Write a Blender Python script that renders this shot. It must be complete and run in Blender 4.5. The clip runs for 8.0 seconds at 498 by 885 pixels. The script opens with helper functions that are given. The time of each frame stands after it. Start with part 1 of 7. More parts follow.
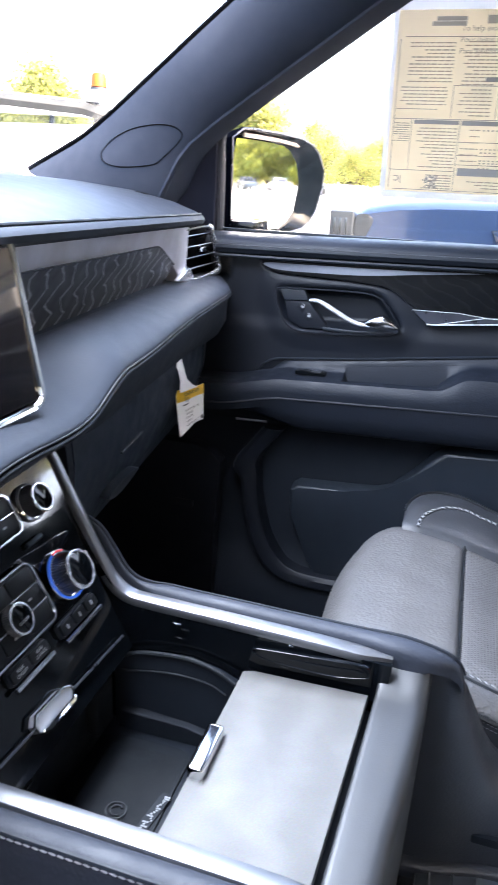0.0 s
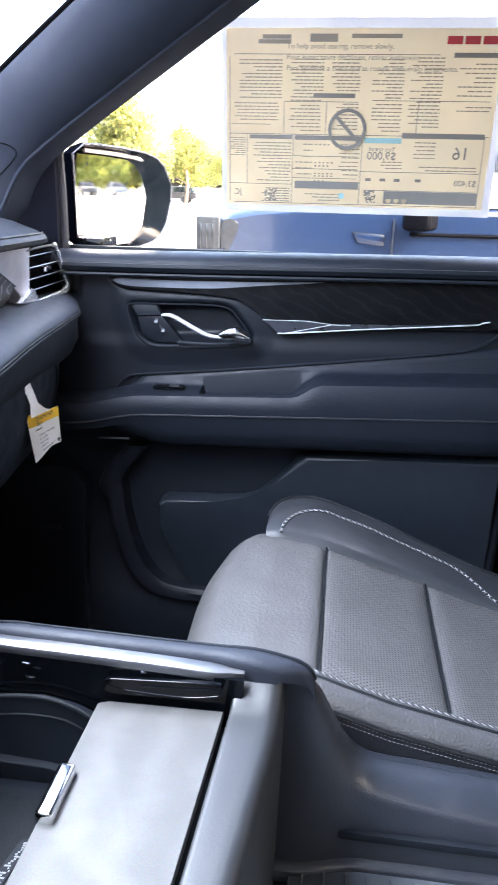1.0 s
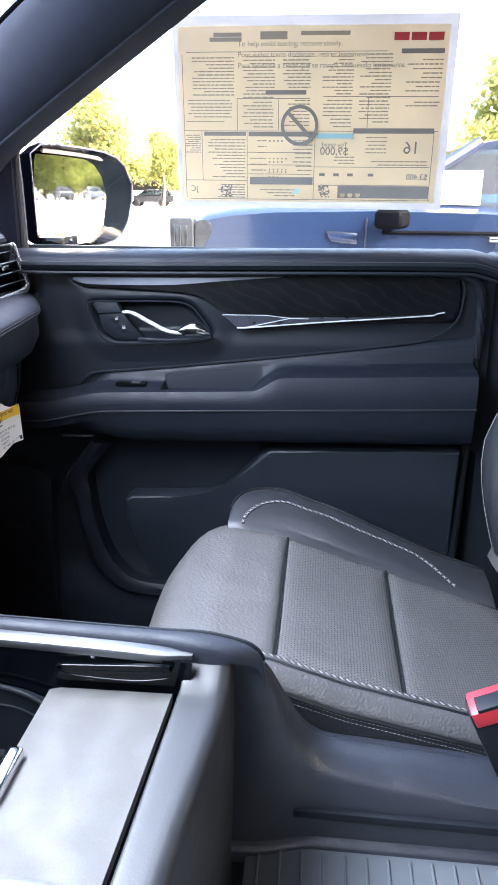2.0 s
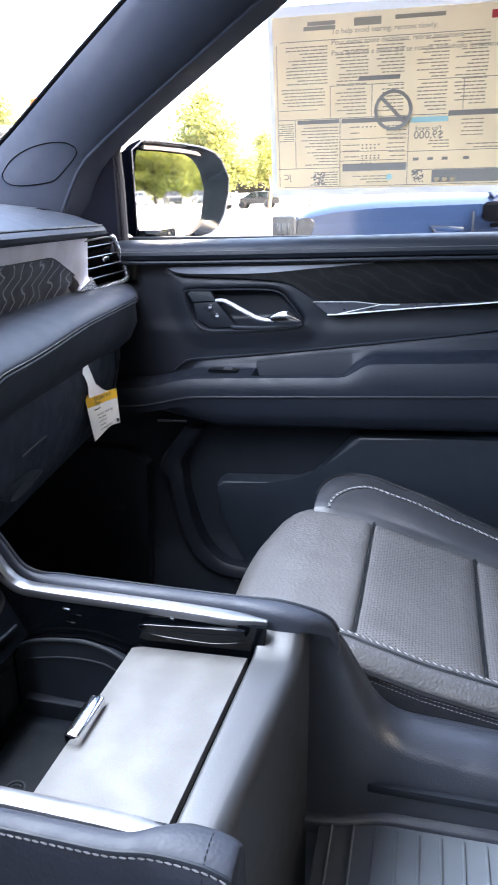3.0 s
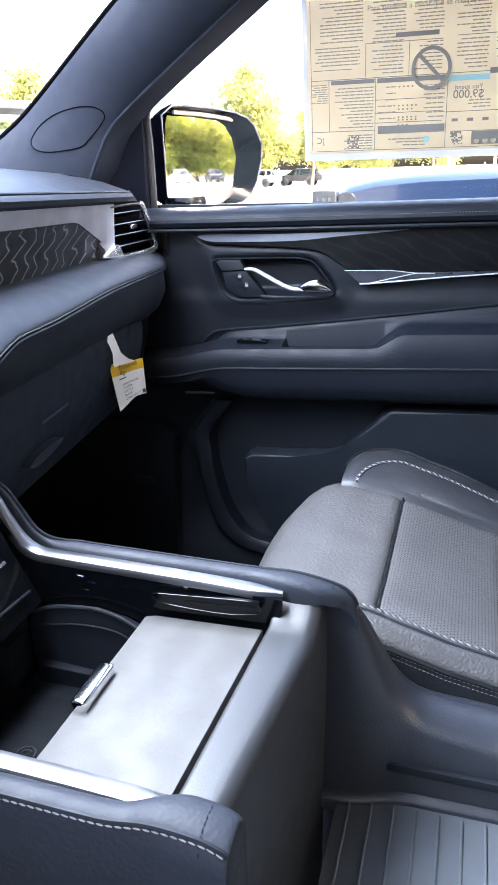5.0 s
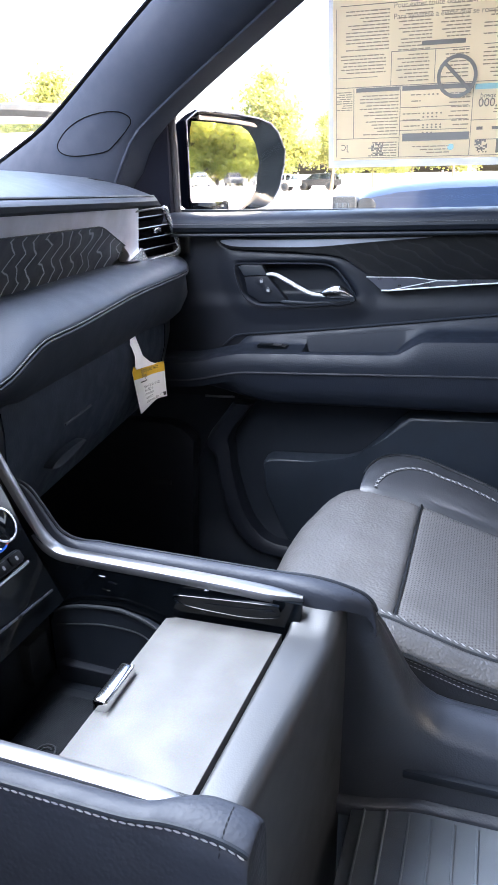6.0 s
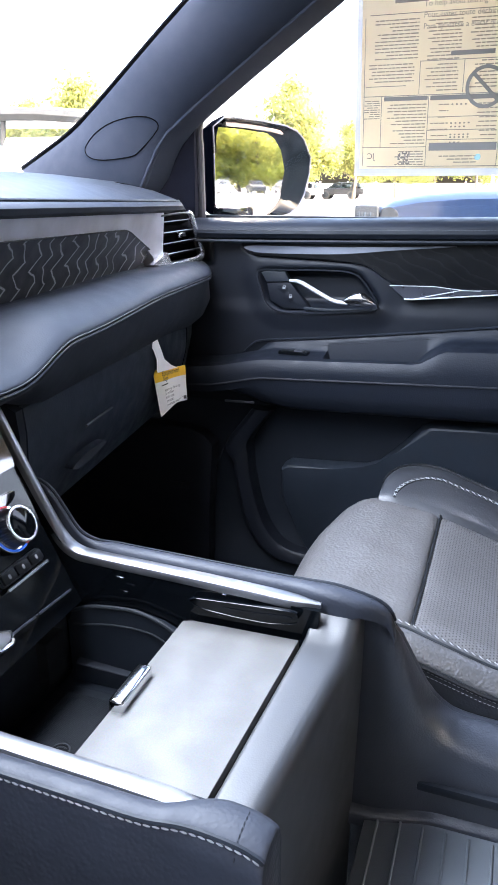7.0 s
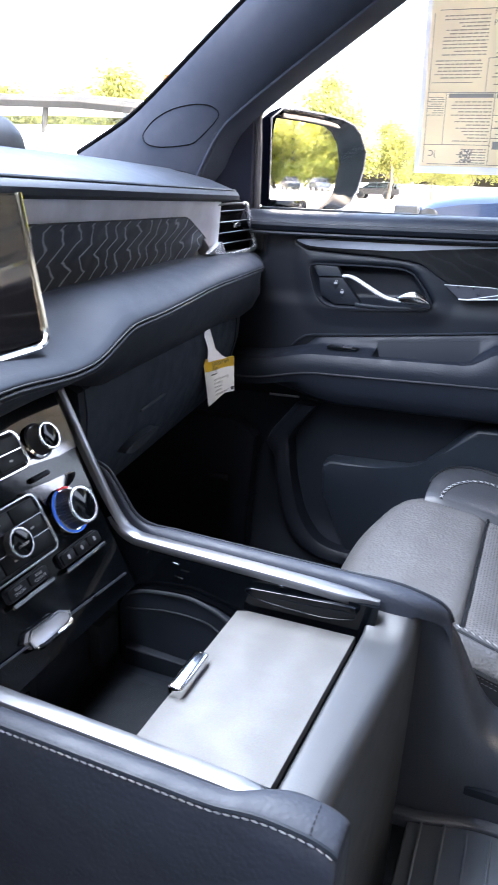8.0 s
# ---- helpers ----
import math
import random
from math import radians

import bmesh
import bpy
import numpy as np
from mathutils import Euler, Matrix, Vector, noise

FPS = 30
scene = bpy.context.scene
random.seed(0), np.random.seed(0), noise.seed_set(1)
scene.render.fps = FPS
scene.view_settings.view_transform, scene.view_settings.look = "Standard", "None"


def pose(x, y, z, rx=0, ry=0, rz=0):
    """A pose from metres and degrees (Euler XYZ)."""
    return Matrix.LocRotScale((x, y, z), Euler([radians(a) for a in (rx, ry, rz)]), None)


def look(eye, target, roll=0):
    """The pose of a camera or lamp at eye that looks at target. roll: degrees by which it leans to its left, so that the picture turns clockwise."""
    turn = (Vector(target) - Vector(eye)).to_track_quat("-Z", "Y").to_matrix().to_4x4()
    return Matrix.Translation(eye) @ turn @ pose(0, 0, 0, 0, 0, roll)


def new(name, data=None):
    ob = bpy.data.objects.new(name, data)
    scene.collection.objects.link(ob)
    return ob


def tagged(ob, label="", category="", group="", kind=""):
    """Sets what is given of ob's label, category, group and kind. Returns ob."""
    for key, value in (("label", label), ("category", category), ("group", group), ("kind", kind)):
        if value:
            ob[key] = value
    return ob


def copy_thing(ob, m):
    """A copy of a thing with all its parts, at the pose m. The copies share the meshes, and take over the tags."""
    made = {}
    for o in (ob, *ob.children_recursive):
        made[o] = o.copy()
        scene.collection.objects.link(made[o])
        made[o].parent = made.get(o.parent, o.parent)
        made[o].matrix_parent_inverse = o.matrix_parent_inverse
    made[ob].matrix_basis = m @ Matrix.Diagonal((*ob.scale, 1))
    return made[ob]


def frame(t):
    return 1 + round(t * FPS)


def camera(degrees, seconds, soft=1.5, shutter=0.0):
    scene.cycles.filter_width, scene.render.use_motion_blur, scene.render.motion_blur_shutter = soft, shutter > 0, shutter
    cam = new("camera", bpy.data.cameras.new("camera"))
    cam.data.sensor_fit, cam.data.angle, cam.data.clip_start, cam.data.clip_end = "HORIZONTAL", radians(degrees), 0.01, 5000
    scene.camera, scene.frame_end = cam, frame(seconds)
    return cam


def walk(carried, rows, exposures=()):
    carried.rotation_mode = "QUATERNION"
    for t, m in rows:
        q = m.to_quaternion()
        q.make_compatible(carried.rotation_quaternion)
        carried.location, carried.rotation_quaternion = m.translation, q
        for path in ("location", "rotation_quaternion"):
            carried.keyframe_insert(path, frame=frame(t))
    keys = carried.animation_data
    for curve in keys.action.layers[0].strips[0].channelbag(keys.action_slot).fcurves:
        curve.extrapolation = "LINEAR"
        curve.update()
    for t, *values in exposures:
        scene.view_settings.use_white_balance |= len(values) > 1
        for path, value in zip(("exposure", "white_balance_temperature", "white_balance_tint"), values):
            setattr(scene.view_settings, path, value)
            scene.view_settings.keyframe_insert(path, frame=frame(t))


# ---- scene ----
cam = camera(37.4, 8.0, shutter=0.35)
PATH = [
    (0, (0.142, 0.043, 1.563), (-0.372, 1.854, 0.888), 2.8),
    (0.5, (0.162, 0.054, 1.57), (-0.181, 1.909, 0.906), 2.0),
    (1, (0.185, 0.055, 1.581), (-0.038, 1.932, 0.926), 1.5),
    (1.2, (0.192, 0.056, 1.573), (0.004, 1.942, 0.937), 0.9),
    (2.3, (0.231, 0.025, 1.573), (0.05, 1.907, 0.919), 0.5),
    (2.5, (0.235, 0.015, 1.571), (-0.02, 1.888, 0.919), 0.1),
    (3, (0.248, 0.023, 1.554), (-0.205, 1.861, 0.908), -1.3),
    (3.5, (0.254, 0.04, 1.536), (-0.284, 1.849, 0.874), -2.1),
    (4, (0.265, 0.049, 1.534), (-0.277, 1.849, 0.852), -2.2),
    (4.5, (0.264, 0.048, 1.533), (-0.276, 1.844, 0.838), -1.9),
    (6, (0.256, 0.039, 1.537), (-0.335, 1.823, 0.852), -1.1),
    (6.5, (0.254, 0.038, 1.537), (-0.357, 1.819, 0.862), -0.6),
    (7, (0.251, 0.037, 1.535), (-0.382, 1.813, 0.868), -0.1),
    (7.5, (0.247, 0.034, 1.536), (-0.403, 1.804, 0.868), 0.6),
    (8, (0.215, 0.027, 1.528), (-0.472, 1.778, 0.85), 2.1),
]
EXPOSURE = 4.55
walk(cam, [(t, look(eye, target, roll)) for t, eye, target, roll in PATH], [(0.0, EXPOSURE, 6400, 16), (8.0, EXPOSURE, 6400, 16)])

# ---- world, sun, exposure ----
SUN_EL, SUN_AZ = radians(40), radians(-22)
world = bpy.data.worlds.new("sky")
scene.world = world
world.use_nodes = True
wn, wl = world.node_tree.nodes, world.node_tree.links
sky = wn.new("ShaderNodeTexSky")
sky.sky_type, sky.sun_disc = "NISHITA", False
sky.sun_elevation, sky.sun_rotation = SUN_EL, radians(90) - SUN_AZ
sky.dust_density, sky.air_density = 8.0, 1.2
wl.new(sky.outputs[0], wn["Background"].inputs[0])
wn["Background"].inputs[1].default_value = 0.15
sun_dir = Vector((math.cos(SUN_EL) * math.cos(SUN_AZ), math.cos(SUN_EL) * math.sin(SUN_AZ), math.sin(SUN_EL)))
sun = bpy.data.lights.new("sun", "SUN")
sun.energy, sun.angle, sun.color = 1.5, radians(0.6), (1.0, 0.93, 0.82)
sun_ob = new("sun", sun)
sun_ob.matrix_world = look(sun_dir * 50, (0, 0, 0))


# added area lamp, unseen in the upper windscreen opening, standing in for the sky
def sky_lamp(name, eye, target, size, size_y, energy, spread):
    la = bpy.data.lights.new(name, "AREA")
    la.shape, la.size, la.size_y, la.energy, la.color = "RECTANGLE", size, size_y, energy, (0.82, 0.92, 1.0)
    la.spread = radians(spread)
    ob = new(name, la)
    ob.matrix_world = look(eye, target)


sky_lamp("windscreen_sky_lamp", (-0.235, 0.46, 1.812), (0.27, 0.461, 0.952), 0.95, 0.30, 1.12, 136)


# ---- materials ----
def mat(name, color, rough=0.5, metal=0.0, spec=0.5, grain=0.0, grain_scale=500.0, wear=0.12, wear_scale=9.0,
        coat=0.0, kind="noise", emit=0.0, rough_var=0.08, sheen=0.0):
    """A principled surface with fine grain relief and slow variation of tone and gloss."""
    m = bpy.data.materials.new(name)
    m.use_nodes = True
    n, l = m.node_tree.nodes, m.node_tree.links
    p = n["Principled BSDF"]
    p.inputs["Roughness"].default_value = rough
    p.inputs["Metallic"].default_value = metal
    p.inputs["Specular IOR Level"].default_value = spec
    p.inputs["Coat Weight"].default_value = coat
    p.inputs["Coat Roughness"].default_value = 0.08
    p.inputs["Sheen Weight"].default_value = sheen
    tc = n.new("ShaderNodeTexCoord")
    slow = n.new("ShaderNodeTexNoise")
    slow.inputs["Scale"].default_value, slow.inputs["Detail"].default_value = wear_scale, 6
    l.new(tc.outputs["Object"], slow.inputs["Vector"])
    ramp = n.new("ShaderNodeMapRange")
    ramp.inputs["From Min"].default_value, ramp.inputs["From Max"].default_value = 0.3, 0.7
    ramp.inputs["To Min"].default_value, ramp.inputs["To Max"].default_value = 1 - wear, 1 + wear
    l.new(slow.outputs["Fac"], ramp.inputs["Value"])
    mul = n.new("ShaderNodeVectorMath")
    mul.operation = "SCALE"
    mul.inputs[0].default_value = color
    l.new(ramp.outputs["Result"], mul.inputs["Scale"])
    l.new(mul.outputs["Vector"], p.inputs["Base Color"])
    rr = n.new("ShaderNodeMapRange")
    rr.inputs["From Min"].default_value, rr.inputs["From Max"].default_value = 0.3, 0.7
    rr.inputs["To Min"].default_value, rr.inputs["To Max"].default_value = max(0.02, rough - rough_var), rough + rough_var
    fine = n.new("ShaderNodeTexNoise")
    fine.inputs["Scale"].default_value, fine.inputs["Detail"].default_value = wear_scale * 5, 4
    l.new(tc.outputs["Object"], fine.inputs["Vector"])
    l.new(fine.outputs["Fac"], rr.inputs["Value"])
    l.new(rr.outputs["Result"], p.inputs["Roughness"])
    if grain:
        b = n.new("ShaderNodeBump")
        b.inputs["Strength"].default_value, b.inputs["Distance"].default_value = grain, 0.6 / grain_scale
        if kind == "leather":
            v = n.new("ShaderNodeTexVoronoi")
            v.feature = "SMOOTH_F1"
            v.inputs["Scale"].default_value, v.inputs["Smoothness"].default_value = grain_scale, 0.6
            warp = n.new("ShaderNodeTexNoise")
            warp.inputs["Scale"].default_value = grain_scale * 0.5
            add = n.new("ShaderNodeVectorMath")
            add.operation = "MULTIPLY_ADD"
            add.inputs[1].default_value = (0.8 / grain_scale,) * 3
            l.new(tc.outputs["Object"], warp.inputs["Vector"])
            l.new(warp.outputs["Color"], add.inputs[0])
            l.new(tc.outputs["Object"], add.inputs[2])
            l.new(add.outputs[0], v.inputs["Vector"])
            cl = n.new("ShaderNodeMapRange")
            cl.inputs["From Max"].default_value, cl.inputs["To Min"].default_value, cl.inputs["To Max"].default_value = 0.8, 1.0, 0.0
            l.new(v.outputs["Distance"], cl.inputs["Value"])
            wr = n.new("ShaderNodeTexNoise")
            wr.inputs["Scale"].default_value, wr.inputs["Detail"].default_value = grain_scale * 0.12, 3
            l.new(tc.outputs["Object"], wr.inputs["Vector"])
            mx = n.new("ShaderNodeMath")
            mx.operation = "MULTIPLY_ADD"
            mx.inputs[1].default_value = 0.5
            l.new(wr.outputs["Fac"], mx.inputs[0])
            l.new(cl.outputs["Result"], mx.inputs[2])
            l.new(mx.outputs[0], b.inputs["Height"])
        else:
            g = n.new("ShaderNodeTexNoise")
            g.inputs["Scale"].default_value, g.inputs["Detail"].default_value = grain_scale, 3
            l.new(tc.outputs["Object"], g.inputs["Vector"])
            l.new(g.outputs["Fac"], b.inputs["Height"])
        l.new(b.outputs[0], p.inputs["Normal"])
    if emit:
        p.inputs["Emission Color"].default_value = (*color, 1)
        p.inputs["Emission Strength"].default_value = emit
    return m


def wood(name, dark, light, rough, scale, axis, coat=0.3, distort=6.0, stretch=1.0, lo=0.55, hi=0.95, bands="X", profile="SAW"):
    """Open-pored veneer: warped bands of a darker and a lighter tone, with fine pores."""
    m = mat(name, dark, rough, coat=coat)
    n, l = m.node_tree.nodes, m.node_tree.links
    p = n["Principled BSDF"]
    tc = n.new("ShaderNodeTexCoord")
    mp = n.new("ShaderNodeMapping")
    mp.inputs["Scale"].default_value = axis
    l.new(tc.outputs["Object"], mp.inputs["Vector"])
    w = n.new("ShaderNodeTexWave")
    w.wave_profile, w.bands_direction = profile, bands
    w.inputs["Scale"].default_value, w.inputs["Distortion"].default_value = scale, distort
    w.inputs["Detail"].default_value, w.inputs["Detail Scale"].default_value = 3, stretch
    l.new(mp.outputs[0], w.inputs["Vector"])
    r = n.new("ShaderNodeValToRGB")
    r.color_ramp.elements[0].position, r.color_ramp.elements[0].color = lo, (*dark, 1)
    r.color_ramp.elements[1].position, r.color_ramp.elements[1].color = hi, (*light, 1)
    l.new(w.outputs["Fac"], r.inputs["Fac"])
    pores = n.new("ShaderNodeTexNoise")
    pores.inputs["Scale"].default_value = 900
    l.new(tc.outputs["Object"], pores.inputs["Vector"])
    mixc = n.new("ShaderNodeMix")
    mixc.data_type, mixc.blend_type = "RGBA", "MULTIPLY"
    mixc.inputs["Factor"].default_value = 0.5
    l.new(r.outputs["Color"], mixc.inputs["A"])
    l.new(pores.outputs["Color"], mixc.inputs["B"])
    l.new(mixc.outputs["Result"], p.inputs["Base Color"])
    b = n.new("ShaderNodeBump")
    b.inputs["Strength"].default_value, b.inputs["Distance"].default_value = 0.12, 0.0006
    l.new(w.outputs["Fac"], b.inputs["Height"])
    l.new(b.outputs[0], p.inputs["Normal"])
    return m


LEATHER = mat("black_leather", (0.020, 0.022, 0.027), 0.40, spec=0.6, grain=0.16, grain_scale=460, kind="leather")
PAD_LEATHER = mat("console_leather", (0.023, 0.027, 0.038), 0.55, spec=0.32, grain=0.12, grain_scale=300, kind="leather")
REAR_LEATHER = mat("console_rear_leather", (0.015, 0.0162, 0.0190), 0.48, spec=1.0, grain=0.05, grain_scale=700, kind="leather", wear=0.04, rough_var=0.03)
STEEL = mat("dark_steel", (0.085, 0.088, 0.095), 0.16, metal=1.0, rough_var=0.04)
# door leather, base colour lowered for the shade on the door's inner side
SHADED_DOOR_LEATHER = mat("shaded_door_leather", (0.0076, 0.0102, 0.0160), 0.50, spec=0.24, grain=0.12, grain_scale=420, kind="leather", wear=0.06)
# black seat leather, its colour lightened for daylight on the cushion top
SEAT_LIT = mat("seat_leather_lit", (0.098, 0.095, 0.096), 0.40, spec=0.9, grain=0.22, grain_scale=270, kind="leather", wear_scale=6)
# the same leather, its colour darkened for the shade on the bolsters
SEAT_SHADED = mat("bolster_leather_shaded", (0.029, 0.031, 0.036), 0.36, spec=0.8, grain=0.10, grain_scale=480, kind="leather", wear_scale=6)
DASH = mat("dash_skin", (0.0215, 0.0265, 0.0370), 0.60, spec=0.16, grain=0.08, grain_scale=520, kind="leather", wear=0.04, rough_var=0.03)
# black trim skin with shade put into its base colour
SHADED_DOOR_SKIN = mat("shaded_door_skin", (0.0056, 0.0075, 0.0118), 0.50, spec=0.26, grain=0.07, grain_scale=900, wear=0.06)
PLASTIC = mat("grained_plastic", (0.011, 0.0155, 0.0225), 0.46, spec=0.55, grain=0.14, grain_scale=520, kind="leather")
DARK = mat("dark_plastic", (0.0095, 0.0125, 0.0180), 0.5, spec=0.25, grain=0.15, grain_scale=900)
GLOSS = mat("gloss_black", (0.0022, 0.0030, 0.0042), 0.09, spec=0.22, rough_var=0.03, wear_scale=14)
COVER = mat("seat_cover_plastic", (0.022, 0.026, 0.036), 0.40, spec=0.8, grain=0.16, grain_scale=520, kind="leather")
RUBBER = mat("rubber", (0.0075, 0.0100, 0.0135), 0.6, spec=0.30, grain=0.25, grain_scale=1400)
# mat rubber, base colour raised to carry the light from above
MAT_RUBBER = mat("floor_mat_rubber_lit", (0.100, 0.113, 0.128), 0.40, spec=0.6, grain=0.2, grain_scale=900)
CARPET = mat("carpet", (0.030, 0.035, 0.043), 0.95, spec=0.1, grain=0.9, grain_scale=600)
CHROME = mat("chrome", (0.78, 0.79, 0.80), 0.10, metal=1.0, rough_var=0.03, wear=0.04)
SATIN = mat("satin_aluminium", (0.235, 0.238, 0.252), 0.36, metal=1.0, rough_var=0.02, wear=0.05)
BRUSHED = mat("brushed_silver", (0.42, 0.435, 0.47), 0.42, metal=0.7, rough_var=0.06, wear=0.06)
STRIP = mat("satin_strip", (0.45, 0.465, 0.54), 0.42, metal=0.3, spec=0.6, rough_var=0.05, wear=0.14, wear_scale=22)
MIRROR_BAND = mat("dark_mirror_trim", (0.135, 0.128, 0.130), 0.08, metal=1.0, rough_var=0.02, wear=0.05)
PILLAR = mat("pillar_cloth", (0.0275, 0.0350, 0.0530), 0.85, spec=0.18, grain=0.3, grain_scale=1600, wear=0.05)
HEADLINER = mat("headliner_cloth", (0.09, 0.092, 0.098), 0.95, spec=0.1, grain=0.3, grain_scale=900)
THREAD = mat("grey_thread", (0.25, 0.253, 0.26), 0.7, spec=0.2, wear=0.2, wear_scale=300)
SEAM_THREAD = mat("charcoal_thread", (0.075, 0.078, 0.085), 0.6, spec=0.3, wear=0.2, wear_scale=300)
PALE_THREAD = mat("pale_thread", (0.42, 0.425, 0.435), 0.7, spec=0.2, wear=0.2, wear_scale=300)
DARK_THREAD = mat("dark_thread", (0.014, 0.016, 0.021), 0.6, spec=0.2, wear=0.2, wear_scale=300)
BRUSHED_DARK = mat("dark_satin_metal", (0.10, 0.105, 0.13), 0.3, metal=0.8, rough_var=0.05)
BLADE = mat("satin_blade", (0.17, 0.18, 0.215), 0.40, metal=0.5, rough_var=0.05)
BRIGHT = mat("bright_trim", (0.88, 0.89, 0.90), 0.35, metal=0.6, rough_var=0.04, wear=0.03)
GLOVE = mat("glovebox_skin", (0.0140, 0.0195, 0.0300), 0.52, spec=0.26, grain=0.10, grain_scale=420, kind="leather")
BUTTON = mat("button_black", (0.0036, 0.0045, 0.0062), 0.38, spec=0.2, grain=0.05, grain_scale=900)
VENT_TRIM = mat("vent_chrome", (0.74, 0.76, 0.80), 0.22, metal=0.75, rough_var=0.03, wear=0.03)
# the seat's leather again, toned between the two for its dimmer light
INNER_DIM = mat("inner_bolster_leather_dim", (0.066, 0.065, 0.068), 0.42, spec=0.8, grain=0.34, grain_scale=330, kind="leather", wear_scale=6)
PIPE_EDGE = mat("edge_piping", (0.030, 0.032, 0.038), 0.40, spec=0.4)
LEVER = mat("polished_lever", (0.62, 0.63, 0.65), 0.18, metal=1.0, rough_var=0.03, wear=0.03)
PIPING = mat("piping", (0.009, 0.0105, 0.013), 0.35, spec=0.5)


def zigzag(name, dark, light, step, rough, coat=0.25, axis="Y"):
    """Veneer whose pale growth lines run down it in a jagged zigzag."""
    m = mat(name, dark, rough, coat=coat, spec=0.4)
    n, l = m.node_tree.nodes, m.node_tree.links

    def op(kind, a, b=0.0, c=0.0):
        o = n.new("ShaderNodeMath")
        o.operation = kind
        for i, v in enumerate((a, b, c)):
            if isinstance(v, (int, float)):
                o.inputs[i].default_value = v
            else:
                l.new(v, o.inputs[i])
        return o.outputs[0]

    tc = n.new("ShaderNodeTexCoord")
    sep = n.new("ShaderNodeSeparateXYZ")
    l.new(tc.outputs["Object"], sep.inputs[0])

    def cloud(scale, detail):
        t = n.new("ShaderNodeTexNoise")
        t.inputs["Scale"].default_value, t.inputs["Detail"].default_value = scale, detail
        l.new(tc.outputs["Object"], t.inputs["Vector"])
        return t.outputs["Fac"]

    jag = op("PINGPONG", op("ADD", op("MULTIPLY", sep.outputs["Z"], 1 / 0.016), op("MULTIPLY", cloud(18, 2), 2.2)), 1.0)
    u = op("ADD", op("MULTIPLY", sep.outputs[axis], 1 / step), op("ADD", op("MULTIPLY", jag, 0.62), op("MULTIPLY", cloud(9, 3), 1.5)))
    near = op("ABSOLUTE", op("SUBTRACT", op("FRACT", u), 0.5))
    mr = n.new("ShaderNodeMapRange")
    mr.interpolation_type = "SMOOTHSTEP"
    mr.inputs["From Min"].default_value, mr.inputs["From Max"].default_value = 0.095, 0.02
    l.new(near, mr.inputs["Value"])
    fleck = op("MULTIPLY", mr.outputs["Result"], op("ADD", op("MULTIPLY", cloud(700, 3), 0.9), 0.25))
    mixc = n.new("ShaderNodeMix")
    mixc.data_type = "RGBA"
    mixc.inputs["A"].default_value, mixc.inputs["B"].default_value = (*dark, 1), (*light, 1)
    l.new(fleck, mixc.inputs["Factor"])
    l.new(mixc.outputs["Result"], n["Principled BSDF"].inputs["Base Color"])
    return m


WOOD = zigzag("dark_ash_veneer", (0.0150, 0.0160, 0.0200), (0.40, 0.40, 0.415), 0.030, 0.42, coat=0.0)
DOOR_WOOD = wood("dark_door_veneer", (0.0032, 0.0036, 0.0048), (0.0100, 0.0104, 0.0120), 0.36, 16.0, (1.0, 1.0, 1.9), coat=0.0, distort=5.0, stretch=1.2, lo=0.72, hi=1.0, bands="DIAGONAL")
DOOR_WOOD.node_tree.nodes["Principled BSDF"].inputs["Specular IOR Level"].default_value = 0.14
LID_WOOD = wood("grey_ash_veneer", (0.122, 0.119, 0.116), (0.142, 0.139, 0.136), 0.56, 7.0, (1.0, 3.5, 1), coat=0.0, distort=5.0, stretch=1.0, lo=0.2, hi=1.0, profile="SIN")
RED = mat("red_plastic", (0.62, 0.03, 0.045), 0.35, wear=0.05)
WHITE_CARD = mat("white_card", (0.80, 0.80, 0.80), 0.55, wear=0.04)
YELLOW_CARD = mat("yellow_card", (0.85, 0.52, 0.03), 0.5, wear=0.04)
GUTTER = mat("grey_gutter_rubber", (0.030, 0.032, 0.033), 0.7, spec=0.2, wear=0.2, wear_scale=4)
MATTE = mat("matte_black", (0.0018, 0.0020, 0.0028), 0.6, spec=0.01)
LAMP_GREY = mat("headlamp_lens", (0.014, 0.016, 0.019), 0.2, spec=0.25, wear=0.3, wear_scale=12)
INK = mat("ink", (0.05, 0.05, 0.055), 0.7)
MIRROR_LIP = mat("mirror_gloss_surround", (0.002, 0.003, 0.0045), 0.08, spec=0.07, rough_var=0.02)
MIRROR_SURROUND = mat("mirror_surround", (0.0014, 0.0017, 0.0030), 0.30, spec=0.0, rough_var=0.03)
CORNER = mat("corner_plastic", (0.0060, 0.0068, 0.0115), 0.8, spec=0.05, grain=0.1, grain_scale=900)
WINDOW_EDGE = mat("window_edge_trim", (0.030, 0.030, 0.035), 0.5, spec=0.4)
REFLECTOR = mat("mirror_lamp_lens", (0.42, 0.33, 0.30), 0.35, spec=0.5)
ICON = mat("icon_white", (0.28, 0.29, 0.30), 0.5)
BLUE_LIGHT = mat("blue_light", (0.03, 0.14, 0.70), 0.4, emit=0.018)
RED_LIGHT = mat("red_light", (0.80, 0.03, 0.04), 0.4, emit=0.015)
SCREEN = mat("display_glass", (0.012, 0.011, 0.012), 0.07, spec=0.6, rough_var=0.02)
NAVY = mat("navy_car_paint", (0.0042, 0.0098, 0.0265), 0.2, spec=0.35, coat=0.4, rough_var=0.0, wear=0.01, wear_scale=2)
WHITE_PAINT = mat("white_car_paint", (0.80, 0.80, 0.80), 0.3, coat=0.8, wear=0.03, wear_scale=2)
GREY_PAINT = mat("grey_car_paint", (0.12, 0.127, 0.14), 0.3, metal=0.3, coat=0.8, wear=0.04, wear_scale=2)
